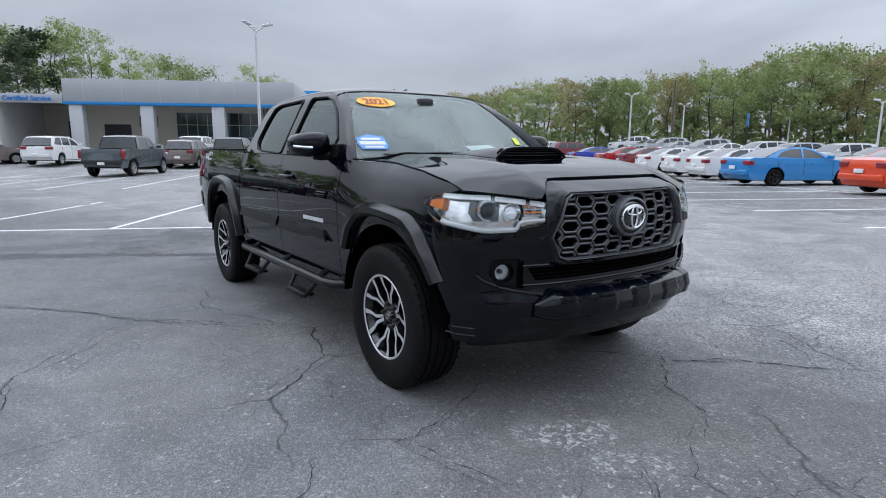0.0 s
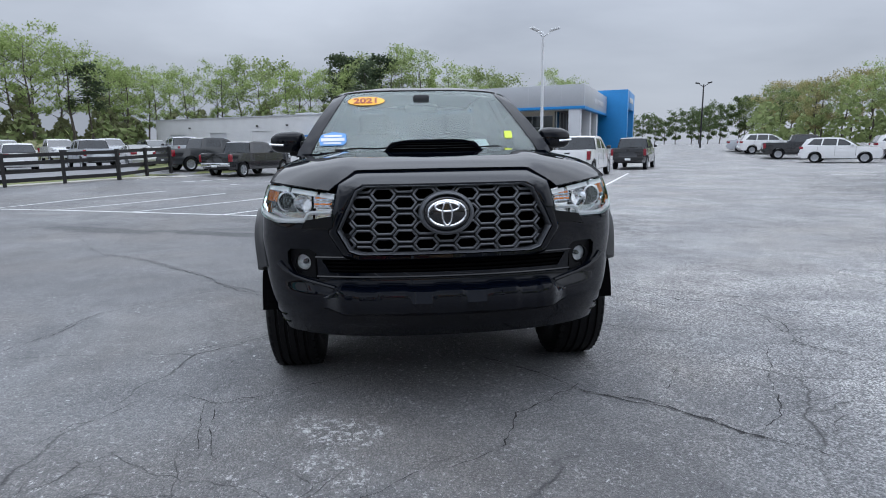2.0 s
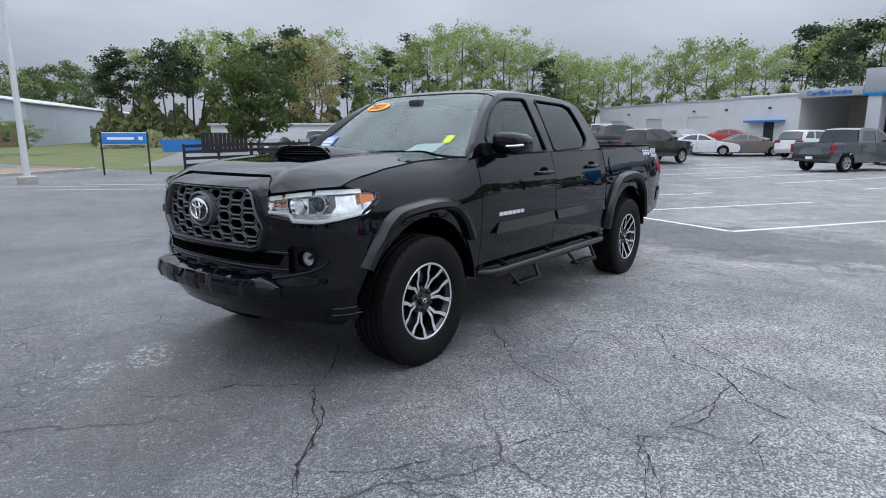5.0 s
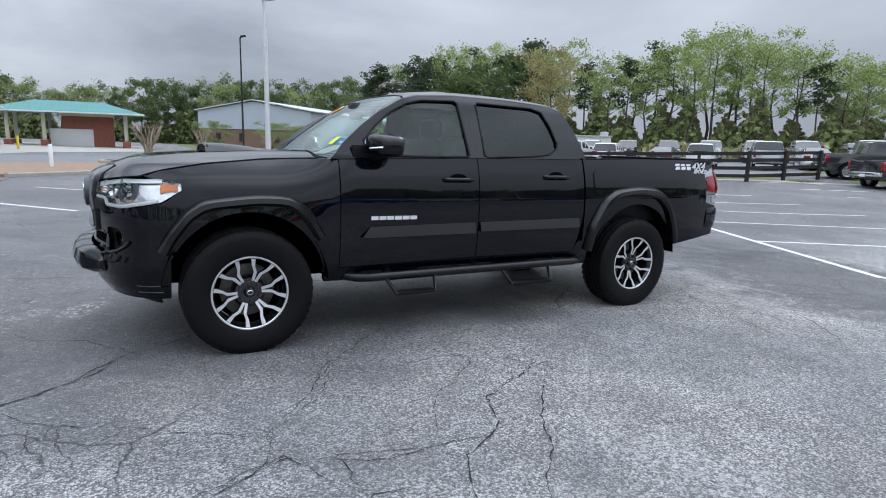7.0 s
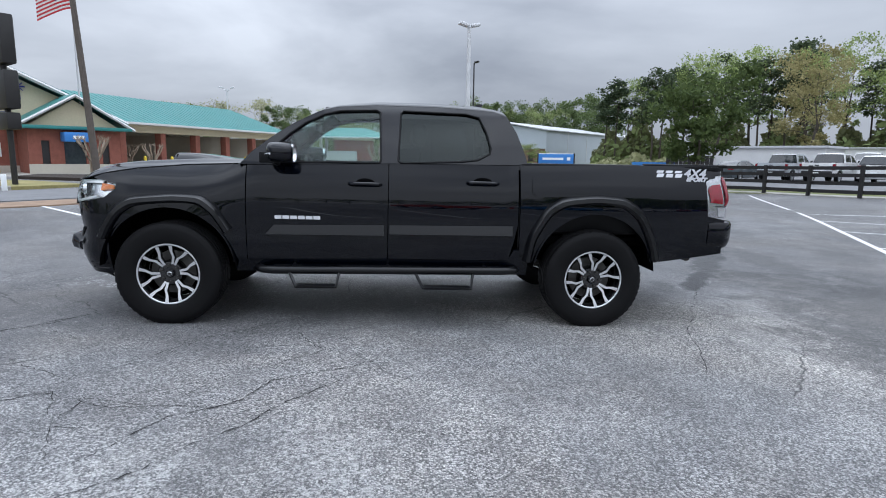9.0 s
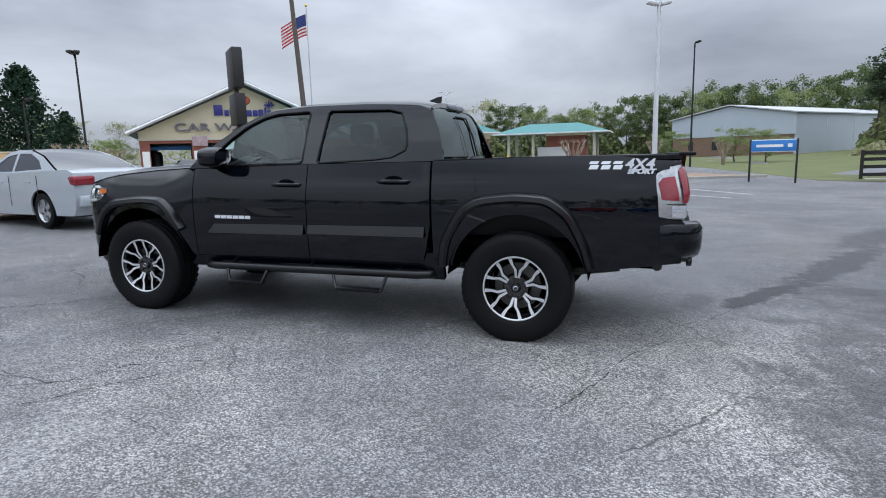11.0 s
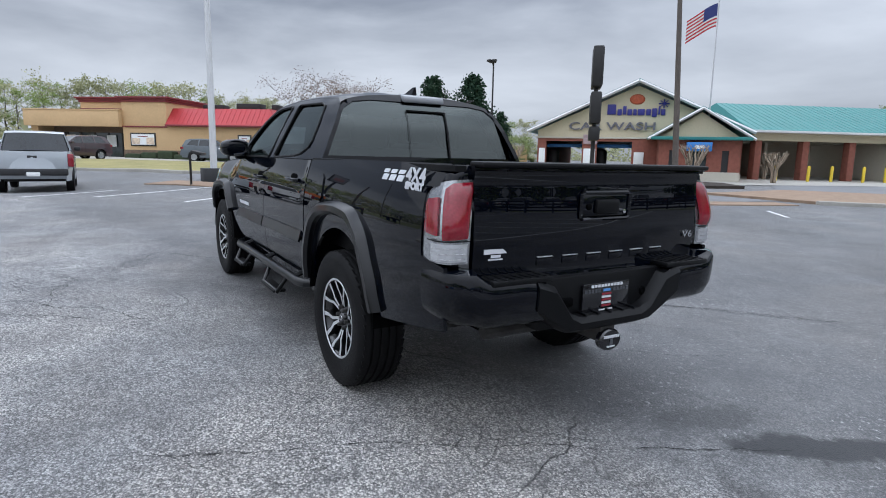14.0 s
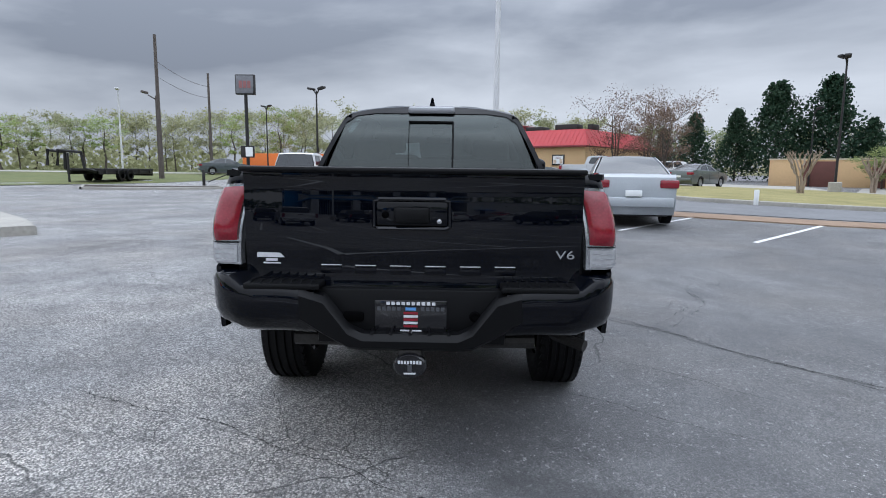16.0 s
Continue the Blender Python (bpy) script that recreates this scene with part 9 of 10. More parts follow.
for k in range(11):
    part("screen_board", box(0.36 * k, 0.36 * k + 0.34, 0, 0.05, -0.3, 1.75, 0.01), FENCE_BLACK, dump, "", 0)
skip = thing("blue_skip", axes(-23.9, -52.7, -0.86, 0.5), "blue steel skip on the gravel", "skip")
bm = bmesh.new()
vs_ = [bm.verts.new(p) for p in ((0.4, 0, -0.2), (4.6, 0, -0.2), (4.6, 2, -0.2), (0.4, 2, -0.2), (0, 0, 1.1), (5, 0, 1.1), (5, 2, 1.1), (0, 2, 1.1))]
for f in ((0, 1, 5, 4), (1, 2, 6, 5), (2, 3, 7, 6), (3, 0, 4, 7), (3, 2, 1, 0)):
    bm.faces.new([vs_[i] for i in f])
part("skip_body", bm, SIGN_BLUE, skip, "", 0)
for u in (0.6, 1.8, 3.0, 4.2):
    part("skip_rib", box(u, u + 0.1, -0.06, 0.02, -0.1, 1.1), SIGN_BLUE, skip)
bsign = thing("direction_sign", axes(-7.7, -25.8, -0.92, 0.39), "blue directional sign on two black posts", "sign")
part("sign_board", box(0.0, 1.85, -0.04, 0.04, 1.05, 1.55, 0.01), SIGN_BLUE, bsign)
part("sign_border", box(-0.03, 1.88, -0.03, 0.03, 1.02, 1.58, 0.01), PAPER, bsign)
for v in (-0.045, 0.045):
    part("lettering_bar", box(0.22, 1.32, v - 0.004, v + 0.004, 1.24, 1.36), PAPER, bsign)
    part("arrow_bar", box(1.5, 1.68, v - 0.004, v + 0.004, 1.22, 1.38), PAPER, bsign)
for u in (-0.03, 1.88):
    part("sign_post", box(u - 0.04, u + 0.04, -0.04, 0.04, -0.6, 1.6, 0.01), POLE_DARK, bsign)


def light_pole(x, y, h, heads, material, label, r=0.11, base=0.0, lean=0.0, group="light poles", arm=0.06, z0=None, head=0.45):
    z = terrain(x, y) if z0 is None else z0
    root = thing("light_pole", pose(x, y, z, 0, 0, 0), label, "street lamp", group)
    bm = bmesh.new()
    add_tube(bm, [(0, 0, -0.1), (lean * 0.5, 0, h * 0.5), (lean, 0, h)], r, 10, True, r * 0.65)
    part("pole", bm, material, root)
    if base:
        bm = bmesh.new()
        add_lathe(bm, [(0.32, -0.1), (0.32, base), (0.26, base + 0.03), (0, base + 0.03)], "Z", 16)
        part("pole_base", bm, CONCRETE, root, "round concrete base")
    for a in heads:
        ca, sa = math.cos(radians(a)), math.sin(radians(a))
        part("lamp_arm", tube([(lean, 0, h - 0.25), (lean + ca * arm, sa * arm, h + 0.02)], 0.04, 6), material, root)
        m = Matrix.Translation((lean, 0, 0)) @ Matrix.Rotation(radians(a), 4, "Z") @ Matrix.Rotation(radians(-12), 4, "Y")
        part("lamp_head", box(arm, arm + head, -0.16, 0.16, h - 0.04, h + 0.10, 0.04, Matrix.Translation((0, 0, h)) @ m @ Matrix.Translation((0, 0, -h))), material, root)
    return root


light_pole(-38.5, 11.1, 9.4, (60, 180, 300), POLE_GREY, "tall pale pole with three floodlights", 0.13, 0.6, arm=0.5, head=0.75)
light_pole(-3.3, -21.5, 7.3, (20, 200), POLE_GREY, "tall pale pole with two floodlights", 0.12, 0.25)
lp = light_pole(16.5, -1.6, 8.4, (60, 240), POLE_GREY, "tall pale pole with two floodlights on a dark block", 0.12)
part("pole_base", box(-0.38, 0.38, -0.38, 0.38, -0.1, 0.46, 0.03), mat("dark_painted_concrete", (0.035, 0.037, 0.04), 0.8, 0, 0.2, 4, 0.2, 40), lp, "dark square concrete base")
light_pole(26.5, -20.4, 7.0, (100, 150), POLE_DARK, "dark pole with flood lamps", 0.07, 0.6, arm=0.1, head=0.4)
light_pole(-7.2, -49.7, 10.2, (150,), POLE_DARK, "slim dark street lamp", 0.09)
light_pole(12.6, -20.75, 9.6, (), WOOD_POLE, "dark leaning service pole", 0.15, lean=0.6)
light_pole(30.5, 8.3, 5.7, (60, 240), POLE_DARK, "dark pole with flood lamps", 0.07, arm=0.2)
light_pole(37.5, -25.5, 5.4, (200,), POLE_DARK, "slim dark street lamp", 0.06, arm=0.2)
light_pole(18.6, -62.5, 8.2, (0, 180), POLE_GREY, "twin floodlight pole behind the wash bays", 0.09, arm=0.4)
light_pole(-56.3, 33.3, 6.6, (60, 240), POLE_DARK, "twin-headed pole at the lot's far end", 0.1, arm=0.4)
for x, y, h in ((-32.6, 45.0, 5.7), (-37.0, 60.3, 5.4), (-15.3, 54.4, 5.0), (-31.8, 74.6, 5.6)):
    light_pole(x, y, h, (30, 210), POLE_GREY, "pale grey twin-headed lot lamp", 0.1, arm=0.2)
for x, y, h in ((34.9, 20.2, 9.6), (50.1, 23.1, 9.3), (-40.8, 63.8, 8.6), (-33.7, 73.7, 6.6)):
    light_pole(x, y, h, (), WOOD_POLE, "tall brown wooden utility pole", 0.15, group="utility poles", arm=0.5)
light_pole(34.95, 20.35, 5.6, (130,), WOOD_POLE, "street lamp bracket on the wooden pole", 0.1, group="utility poles", arm=0.5)
light_pole(46.8, 29.8, 7.3, (200,), POLE_GREY, "pale street lamp by the highway", 0.09)
light_pole(51.9, 18.3, 6.4, (60, 240), POLE_DARK, "slim dark metal street lamp", 0.08, arm=0.2)
for z in (7.4, 8.4):
    bm = bmesh.new()
    pts = []
    for k in range(13):
        f = k / 12
        pts.append((34.9 + (50.1 - 34.9) * f, 20.2 + 2.9 * f, z + 0.4 * f - 1.2 * f * (1 - f)))
    add_tube(bm, pts, 0.015, 4, False)
    tagged(part("power_cable", bm, POLE_DARK, None), "thin dark overhead power cable", "cable", "power cables")
# car wash pylon sign: dark box signs on a pole
py = thing("pylon_sign", pose(12.9, -15.75, terrain(12.9, -15.75), 0, 0, 47), "black pylon sign with stacked box panels", "sign")
part("pole", tube([(0, 0, -0.1), (0, 0, 4.2)], 0.09, 10), POLE_DARK, py)
for z0, z1, w_ in ((4.05, 5.6, 0.42), (2.62, 3.85, 0.42), (1.95, 2.5, 0.3)):
    part("sign_box", box(-0.2, 0.2, -w_ - 0.25, w_ + 0.25, z0, z1, 0.04), POLE_DARK, py)
    part("sign_face", box(-0.22, -0.2, -w_ - 0.18, w_ + 0.18, z0 + 0.07, z1 - 0.07, 0.01), GLASS_DARK, py)
# flagpole and flag hanging in the wind
fp = thing("flagpole", pose(18.3, -31.0, 0, 0, 0, 0), "white flagpole with a waving striped flag", "flagpole")
part("pole", tube([(0, 0, -0.2), (0, 0, 11.2)], 0.055, 10, 0.035), PALE_COLUMN, fp)
bm = bmesh.new()
FW, FH, NU, NV = 2.3, 1.35, 18, 13
gridv = []
for i in range(NU + 1):
    col_ = []
    for j in range(NV + 1):
        u, v = i / NU, j / NV
        col_.append(bm.verts.new((0.06 + u * FW * 0.72, 0.13 * math.sin(u * 7.5 + v * 0.8) * u, 10.7 - v * FH - 0.95 * u ** 1.3)))
    gridv.append(col_)
for i in range(NU):
    for j in range(NV):
        f = bm.faces.new((gridv[i][j], gridv[i + 1][j], gridv[i + 1][j + 1], gridv[i][j + 1]))
        f.material_index = 2 if i < NU * 0.42 and j < 7 else j % 2
flag = part("flag", bm, [mat("flag_red", (0.42, 0.03, 0.04), 0.8, 0, 0.1, 4), mat("flag_white", (0.6, 0.6, 0.6), 0.8, 0, 0.05, 4), mat("flag_blue", (0.03, 0.04, 0.16), 0.8, 0, 0.1, 4)], fp, "red, white and blue striped flag")
flag.rotation_euler = (0, 0, radians(35))
bm = bmesh.new()
bmesh.ops.create_uvsphere(bm, u_segments=10, v_segments=8, radius=0.09, matrix=Matrix.Translation((0, 0, 11.25)))
part("finial", bm, BOLLARD, fp)
# roadside pylon sign
rs = thing("roadside_sign", pose(32.5, 13.3, 0.4, 0, 0, 0), "dark roadside pylon sign with a grey panel", "sign")
part("pole", tube([(0, 0, 0), (0, 0, 5.6)], 0.11, 10), POLE_DARK, rs)
part("sign_box", box(-0.15, 0.15, -0.62, 0.62, 5.5, 6.75, 0.05), POLE_DARK, rs)
part("sign_face", box(-0.17, -0.15, -0.55, 0.55, 5.58, 6.67, 0.01), mat("grey_sign_panel", (0.17, 0.175, 0.19), 0.5, 0, 0.3, 4), rs)
for k in range(3):
    part("lettering_bar", box(-0.185, -0.17, -0.38 + 0.27 * k, -0.18 + 0.27 * k, 5.9, 6.35), mat("faded_red_mark", (0.30, 0.12, 0.12), 0.5, 0, 0.1, 4), rs)
part("lower_panel", box(-0.1, 0.1, -0.42, 0.42, 1.55, 2.3, 0.02), POLE_DARK, rs)
part("lower_face", box(-0.12, -0.1, -0.36, 0.1, 1.62, 2.22), PAPER, rs)
lot_sign = thing("lot_sign", pose(-28.8, 59.3, terrain(-28.8, 59.3), 0, 0, -65), "blue pylon sign at the far side of the lot", "sign")
part("sign_pole", tube([(0, 0, 0), (0, 0, 3.2)], 0.09, 8), POLE_DARK, lot_sign)
part("sign_board", box(-0.7, 0.7, -0.08, 0.08, 3.0, 4.3, 0.03), SIGN_BLUE, lot_sign)
part("lettering_bar", box(-0.45, 0.45, -0.1, -0.08, 3.6, 3.85), PAPER, lot_sign)
# gooseneck flatbed trailer
tr = thing("flatbed_trailer", pose(29.4, 21.0, terrain(29.4, 21.0) + 0.02, 0, 0, 0), "black gooseneck flatbed trailer", "trailer")
part("deck", box(-1.8, 4.0, -1.0, 1.0, 0.62, 0.76, 0.02), FENCE_BLACK, tr)
for v in (-0.9, 0.9):
    part("side_rail", box(-1.8, 4.0, v - 0.05, v + 0.05, 0.42, 0.66, 0.02), POLE_DARK, tr)
    part("gooseneck_beam", tube([(-1.8, v * 0.8, 0.6), (-2.5, v * 0.6, 0.75), (-2.6, v * 0.5, 1.65), (-4.2, v * 0.3, 1.7), (-4.3, v * 0.3, 0.9)], 0.09, 6), POLE_DARK, tr)
for k in range(5):
    part("stake_pocket", box(-1.4 + 1.2 * k, -1.25 + 1.2 * k, -1.06, -1.0, 0.45, 0.7), POLE_DARK, tr)
part("front_leg", tube([(-2.6, 0.3, 1.6), (-2.6, 0.3, 0.0)], 0.06, 8), POLE_DARK, tr)
part("ramp", box(4.0, 4.1, -0.9, 0.9, 0.3, 0.75, 0.02), POLE_DARK, tr)
for x in (0.2, 1.1):
    for v in (-0.98, 0.98):
        bm = bmesh.new()
        add_lathe(bm, [(0.2, -0.1), (0.35, -0.1), (0.37, -0.05), (0.37, 0.05), (0.35, 0.1), (0.2, 0.1), (0.0, 0.06)], "Y", 20, Matrix.Translation((x, v, 0.37)))
        part("wheel", bm, RUBBER, tr)
gate = thing("pole_gate", pose(27.8, 14.2, terrain(27.8, 14.2), 0, 0, -70), "low black pole gate beside a white post", "gate")
part("gate_post", box(-0.08, 0.08, -0.08, 0.08, -0.1, 1.0, 0.02), POLE_DARK, gate)
part("gate_post", box(2.4, 2.6, -0.1, 0.1, -0.1, 0.85, 0.02), POLE_DARK, gate)
part("gate_bar", tube([(0, 0, 0.85), (2.5, 0, 0.8)], 0.04, 6), POLE_DARK, gate)
part("gate_brace", tube([(0.2, 0, 0.3), (1.4, 0, 0.8)], 0.035, 6), POLE_DARK, gate)
g2 = thing("pole_gate", pose(18.4, 5.4, terrain(18.4, 5.4), 0, 0, -75), "low black pole gate between the pickups", "gate")
part("gate_post", box(-0.06, 0.06, -0.06, 0.06, -0.1, 0.95, 0.02), POLE_DARK, g2)
part("gate_bar", tube([(0, 0, 0.88), (3.0, 0, 0.8)], 0.04, 6), POLE_DARK, g2)
part("gate_brace", tube([(0, 0, 0.2), (1.2, 0, 0.8)], 0.035, 6), POLE_DARK, g2)
letterbox = thing("tilted_board", pose(14.6, -0.6, terrain(14.6, -0.6), 0, 0, -20), "dark tilted board on two thin posts", "board")
part("board", box(-0.35, 0.35, -0.16, 0.16, 0.98, 1.06, 0.01, Matrix.Rotation(radians(14), 4, "X")), POLE_DARK, letterbox)
for u in (-0.07, 0.07):
    part("thin_post", tube([(u, 0, -0.05), (u, 0, 1.0)], 0.02, 6), POLE_DARK, letterbox)
for x, y, h in ((4.9, -25.2, 1.05), (14.5, -10.2, 0.5), (11.9, -13.6, 0.5), (17.0, -8.2, 0.5), (10.2, -16.5, 0.5)):
    t_ = thing("white_marker_post", pose(x, y, terrain(x, y), 0, 0, 20), "short white plastic marker post", "post", "marker posts")
    part("post", box(-0.07, 0.07, -0.05, 0.05, -0.05, h, 0.015), PAPER, t_)

# ---- trees ----
def leaf_mat(name, c1, c2, rough=0.75):
    m = bpy.data.materials.new(name)
    m.use_nodes = True
    nt = m.node_tree
    b = nt.nodes["Principled BSDF"]
    g_ = nt.nodes.new("ShaderNodeNewGeometry")
    info = nt.nodes.new("ShaderNodeObjectInfo")
    ad = nt.nodes.new("ShaderNodeMath")
    ad.operation = "MULTIPLY_ADD"
    ad.inputs[1].default_value = 0.65
    nt.links.new(g_.outputs["Random Per Island"], ad.inputs[0])
    mu = nt.nodes.new("ShaderNodeMath")
    mu.operation = "MULTIPLY"
    mu.inputs[1].default_value = 0.35
    nt.links.new(info.outputs["Random"], mu.inputs[0])
    nt.links.new(mu.outputs[0], ad.inputs[2])
    r = nt.nodes.new("ShaderNodeValToRGB")
    r.color_ramp.elements[0].color, r.color_ramp.elements[1].color = (*c1, 1), (*c2, 1)
    nt.links.new(ad.outputs[0], r.inputs[0])
    nt.links.new(r.outputs[0], b.inputs["Base Color"])
    b.inputs["Roughness"].default_value = rough
    b.inputs["Specular IOR Level"].default_value = 0.2
    # young leaves let part of the light through
    tl, mx = nt.nodes.new("ShaderNodeBsdfTranslucent"), nt.nodes.new("ShaderNodeMixShader")
    mx.inputs[0].default_value = 0.42
    nt.links.new(r.outputs[0], tl.inputs[0])
    nt.links.new(b.outputs[0], mx.inputs[1])
    nt.links.new(tl.outputs[0], mx.inputs[2])
    nt.links.new(mx.outputs[0], nt.nodes["Material Output"].inputs[0])
    return m


SPRING = leaf_mat("spring_leaves", (0.15, 0.21, 0.06), (0.42, 0.50, 0.2))
OLIVE = leaf_mat("olive_leaves", (0.22, 0.21, 0.09), (0.44, 0.38, 0.19))
PINE = leaf_mat("pine_needles", (0.035, 0.055, 0.03), (0.11, 0.14, 0.075))
CYPRESS = leaf_mat("cypress_leaves", (0.018, 0.045, 0.028), (0.06, 0.10, 0.055))
FOREST = leaf_mat("forest_leaves", (0.14, 0.18, 0.07), (0.34, 0.40, 0.17))
EVERGREEN = leaf_mat("evergreen_leaves", (0.035, 0.06, 0.02), (0.12, 0.16, 0.055))
DENSE = leaf_mat("dense_leaves", (0.055, 0.085, 0.035), (0.17, 0.22, 0.09))
UNDER = leaf_mat("thicket_leaves", (0.10, 0.11, 0.055), (0.24, 0.25, 0.12))
BRUSH = leaf_mat("brush_leaves", (0.24, 0.25, 0.13), (0.48, 0.48, 0.29))
BUDS = leaf_mat("red_brown_buds", (0.11, 0.06, 0.045), (0.22, 0.16, 0.11))
BARK = mat("grey_brown_bark", (0.075, 0.062, 0.05), 0.9, 0, 0.3, 6, 0.5, 30)
BARK_PALE = mat("pale_smooth_bark", (0.30, 0.24, 0.18), 0.8, 0, 0.25, 6, 0.4, 30)


def quad_cloud(pts, size, seed, flat=0.0):
    """One small leaf spray per point, each its own quad with a random turn."""
    rnd_ = np.random.RandomState(seed)
    n = len(pts)
    P_ = np.array(pts)
    a = rnd_.normal(size=(n, 3))
    a /= np.linalg.norm(a, axis=1)[:, None]
    b = np.cross(a, rnd_.normal(size=(n, 3)))
    b /= np.linalg.norm(b, axis=1)[:, None]
    if flat:
        a[:, 2] *= 1 - flat
        b[:, 2] *= 1 - flat
    s = size * rnd_.uniform(0.5, 1.3, size=(n, 1))
    co = np.stack([P_ - a * s * 0.5, P_ + b * s * 0.36, P_ + a * s * 0.5, P_ - b * s * 0.36], 1).reshape(-1, 3)
    me = bpy.data.meshes.new("crown")
    me.from_pydata(co.tolist(), [], [(4 * i, 4 * i + 1, 4 * i + 2, 4 * i + 3) for i in range(n)])
    return me


def limb(bm, p, q, r0, r1, rnd_, wob=0.06):
    p, q = Vector(p), Vector(q)
    L_ = (q - p).length
    pts = [p]
    for k in (1, 2, 3):
        pts.append(p + (q - p) * (k / 4) + Vector((rnd_.uniform(-1, 1), rnd_.uniform(-1, 1), rnd_.uniform(-0.4, 0.4))) * L_ * wob)
    pts.append(q)
    add_tube(bm, pts, r0, 5 if r0 > 0.05 else 4, False, r1)


def broadleaf(name, h, spread, leaves, size, material, seed, label, bare=0.35, density=1.0, stems=1, bark=None):
    """Trunk, limbs and twigs, and leaf sprays in clumps round the twig ends."""
    rnd_ = random.Random(seed)
    root = thing(name, Matrix(), label, "tree")
    bm = bmesh.new()
    pts = []
    tops = []
    for s_ in range(stems):
        lean = Vector((rnd_.uniform(-0.5, 0.5), rnd_.uniform(-0.5, 0.5), 0)) * (0.25 * spread if stems > 1 else 0.08 * h / 6)
        top = Vector((lean.x * 2, lean.y * 2, h * rnd_.uniform(0.86, 0.95)))
        limb(bm, (0, 0, -0.3), top, 0.016 * h, 0.02, rnd_, 0.03)
        n = 13 if stems == 1 else 7
        for k in range(n):
            f = bare + (0.97 - bare) * (k + rnd_.random()) / n
            base = top * f
            base.z = -0.3 + (top.z + 0.3) * f
            a = k * 2.4 + rnd_.uniform(-0.5, 0.5)
            prof = math.sin(math.pi * min(1, (1 - f) / (1 - bare) * 0.8 + 0.2)) ** 0.7
            ln = spread * (0.35 + 0.65 * prof) * rnd_.uniform(0.7, 1.1)
            tip = base + Vector((math.cos(a) * ln, math.sin(a) * ln, ln * rnd_.uniform(0.35, 0.95)))
            limb(bm, base, tip, 0.006 * h * (1.2 - f), 0.012, rnd_)
            tops.append((tip, ln * 0.42))
            for q in range(3):
                g_ = rnd_.uniform(0.4, 0.85)
                b0 = base + (tip - base) * g_
                t2 = b0 + Vector((rnd_.uniform(-1, 1), rnd_.uniform(-1, 1), rnd_.uniform(0.1, 0.9))) * ln * 0.5
                add_tube(bm, [b0, t2], 0.018, 3, False, 0.006)
                tops.append((t2, ln * 0.34))
        tops.append((top, spread * 0.3))
    part("trunk", bm, bark or BARK, root, "", 60)
    per = max(3, int(leaves / len(tops)))
    for c, rr in tops:
        for _ in range(int(per * rnd_.uniform(0.5, 1.5))):
            v = Vector((rnd_.gauss(0, 1), rnd_.gauss(0, 1), rnd_.gauss(0, 0.75)))
            pts.append(tuple(c + v * rr * 0.42))
    me = quad_cloud(pts, size, seed)
    me.materials.append(material)
    cr = new("crown", me)
    cr.parent = root
    return root


def pine(name, h, seed, label):
    rnd_ = random.Random(seed)
    root = thing(name, Matrix(), label, "tree")
    bm = bmesh.new()
    limb(bm, (0, 0, -0.3), (rnd_.uniform(-0.4, 0.4), rnd_.uniform(-0.4, 0.4), h * 0.97), 0.013 * h, 0.04, rnd_, 0.012)
    pts = []
    n = 22
    for k in range(n):
        f = 0.50 + 0.48 * k / n
        a = rnd_.uniform(0, 6.28)
        ln = (0.19 * h) * (1.12 - f) / 0.6 * rnd_.uniform(0.5, 1.1) + 0.5
        base = Vector((0, 0, h * f))
        tip = base + Vector((math.cos(a) * ln, math.sin(a) * ln, ln * rnd_.uniform(-0.05, 0.5)))
        limb(bm, base, tip, 0.05, 0.015, rnd_)
        for q in range(3):
            c = base + (tip - base) * rnd_.uniform(0.55, 1.05)
            for _ in range(34):
                pts.append(tuple(c + Vector((rnd_.gauss(0, 0.62), rnd_.gauss(0, 0.62), rnd_.gauss(0.1, 0.32)))))
    part("trunk", bm, BARK, root, "", 60)
    me = quad_cloud(pts, 0.55, seed, 0.3)
    me.materials.append(PINE)
    new("crown", me).parent = root
    return root


def conifer(name, h, w, seed, label):
    rnd_ = random.Random(seed)
    root = thing(name, Matrix(), label, "tree")
    bm = bmesh.new()
    limb(bm, (0, 0, -0.3), (0, 0, h * 0.98), 0.02 * h, 0.02, rnd_, 0.004)
    pts = []
    n = 52
    for k in range(n):
        f = 0.03 + 0.95 * k / n
        a = k * 2.399 + rnd_.uniform(-0.3, 0.3)
        ln = w * (1 - f) ** 0.75 * rnd_.uniform(0.75, 1.12) + 0.12
        base = Vector((0, 0, h * f))
        tip = base + Vector((math.cos(a) * ln, math.sin(a) * ln, ln * 0.35))
        limb(bm, base, tip, 0.035, 0.01, rnd_)
        for _ in range(150):
            c = base + (tip - base) * math.sqrt(rnd_.uniform(0.08, 1.05))
            pts.append(tuple(c + Vector((rnd_.gauss(0, 0.22), rnd_.gauss(0, 0.22), rnd_.gauss(0.05, 0.26))) * (0.4 + ln * 0.5)))
    part("trunk", bm, BARK, root, "", 60)
    me = quad_cloud(pts, 0.3, seed)
    me.materials.append(CYPRESS)
    new("crown", me).parent = root
    return root


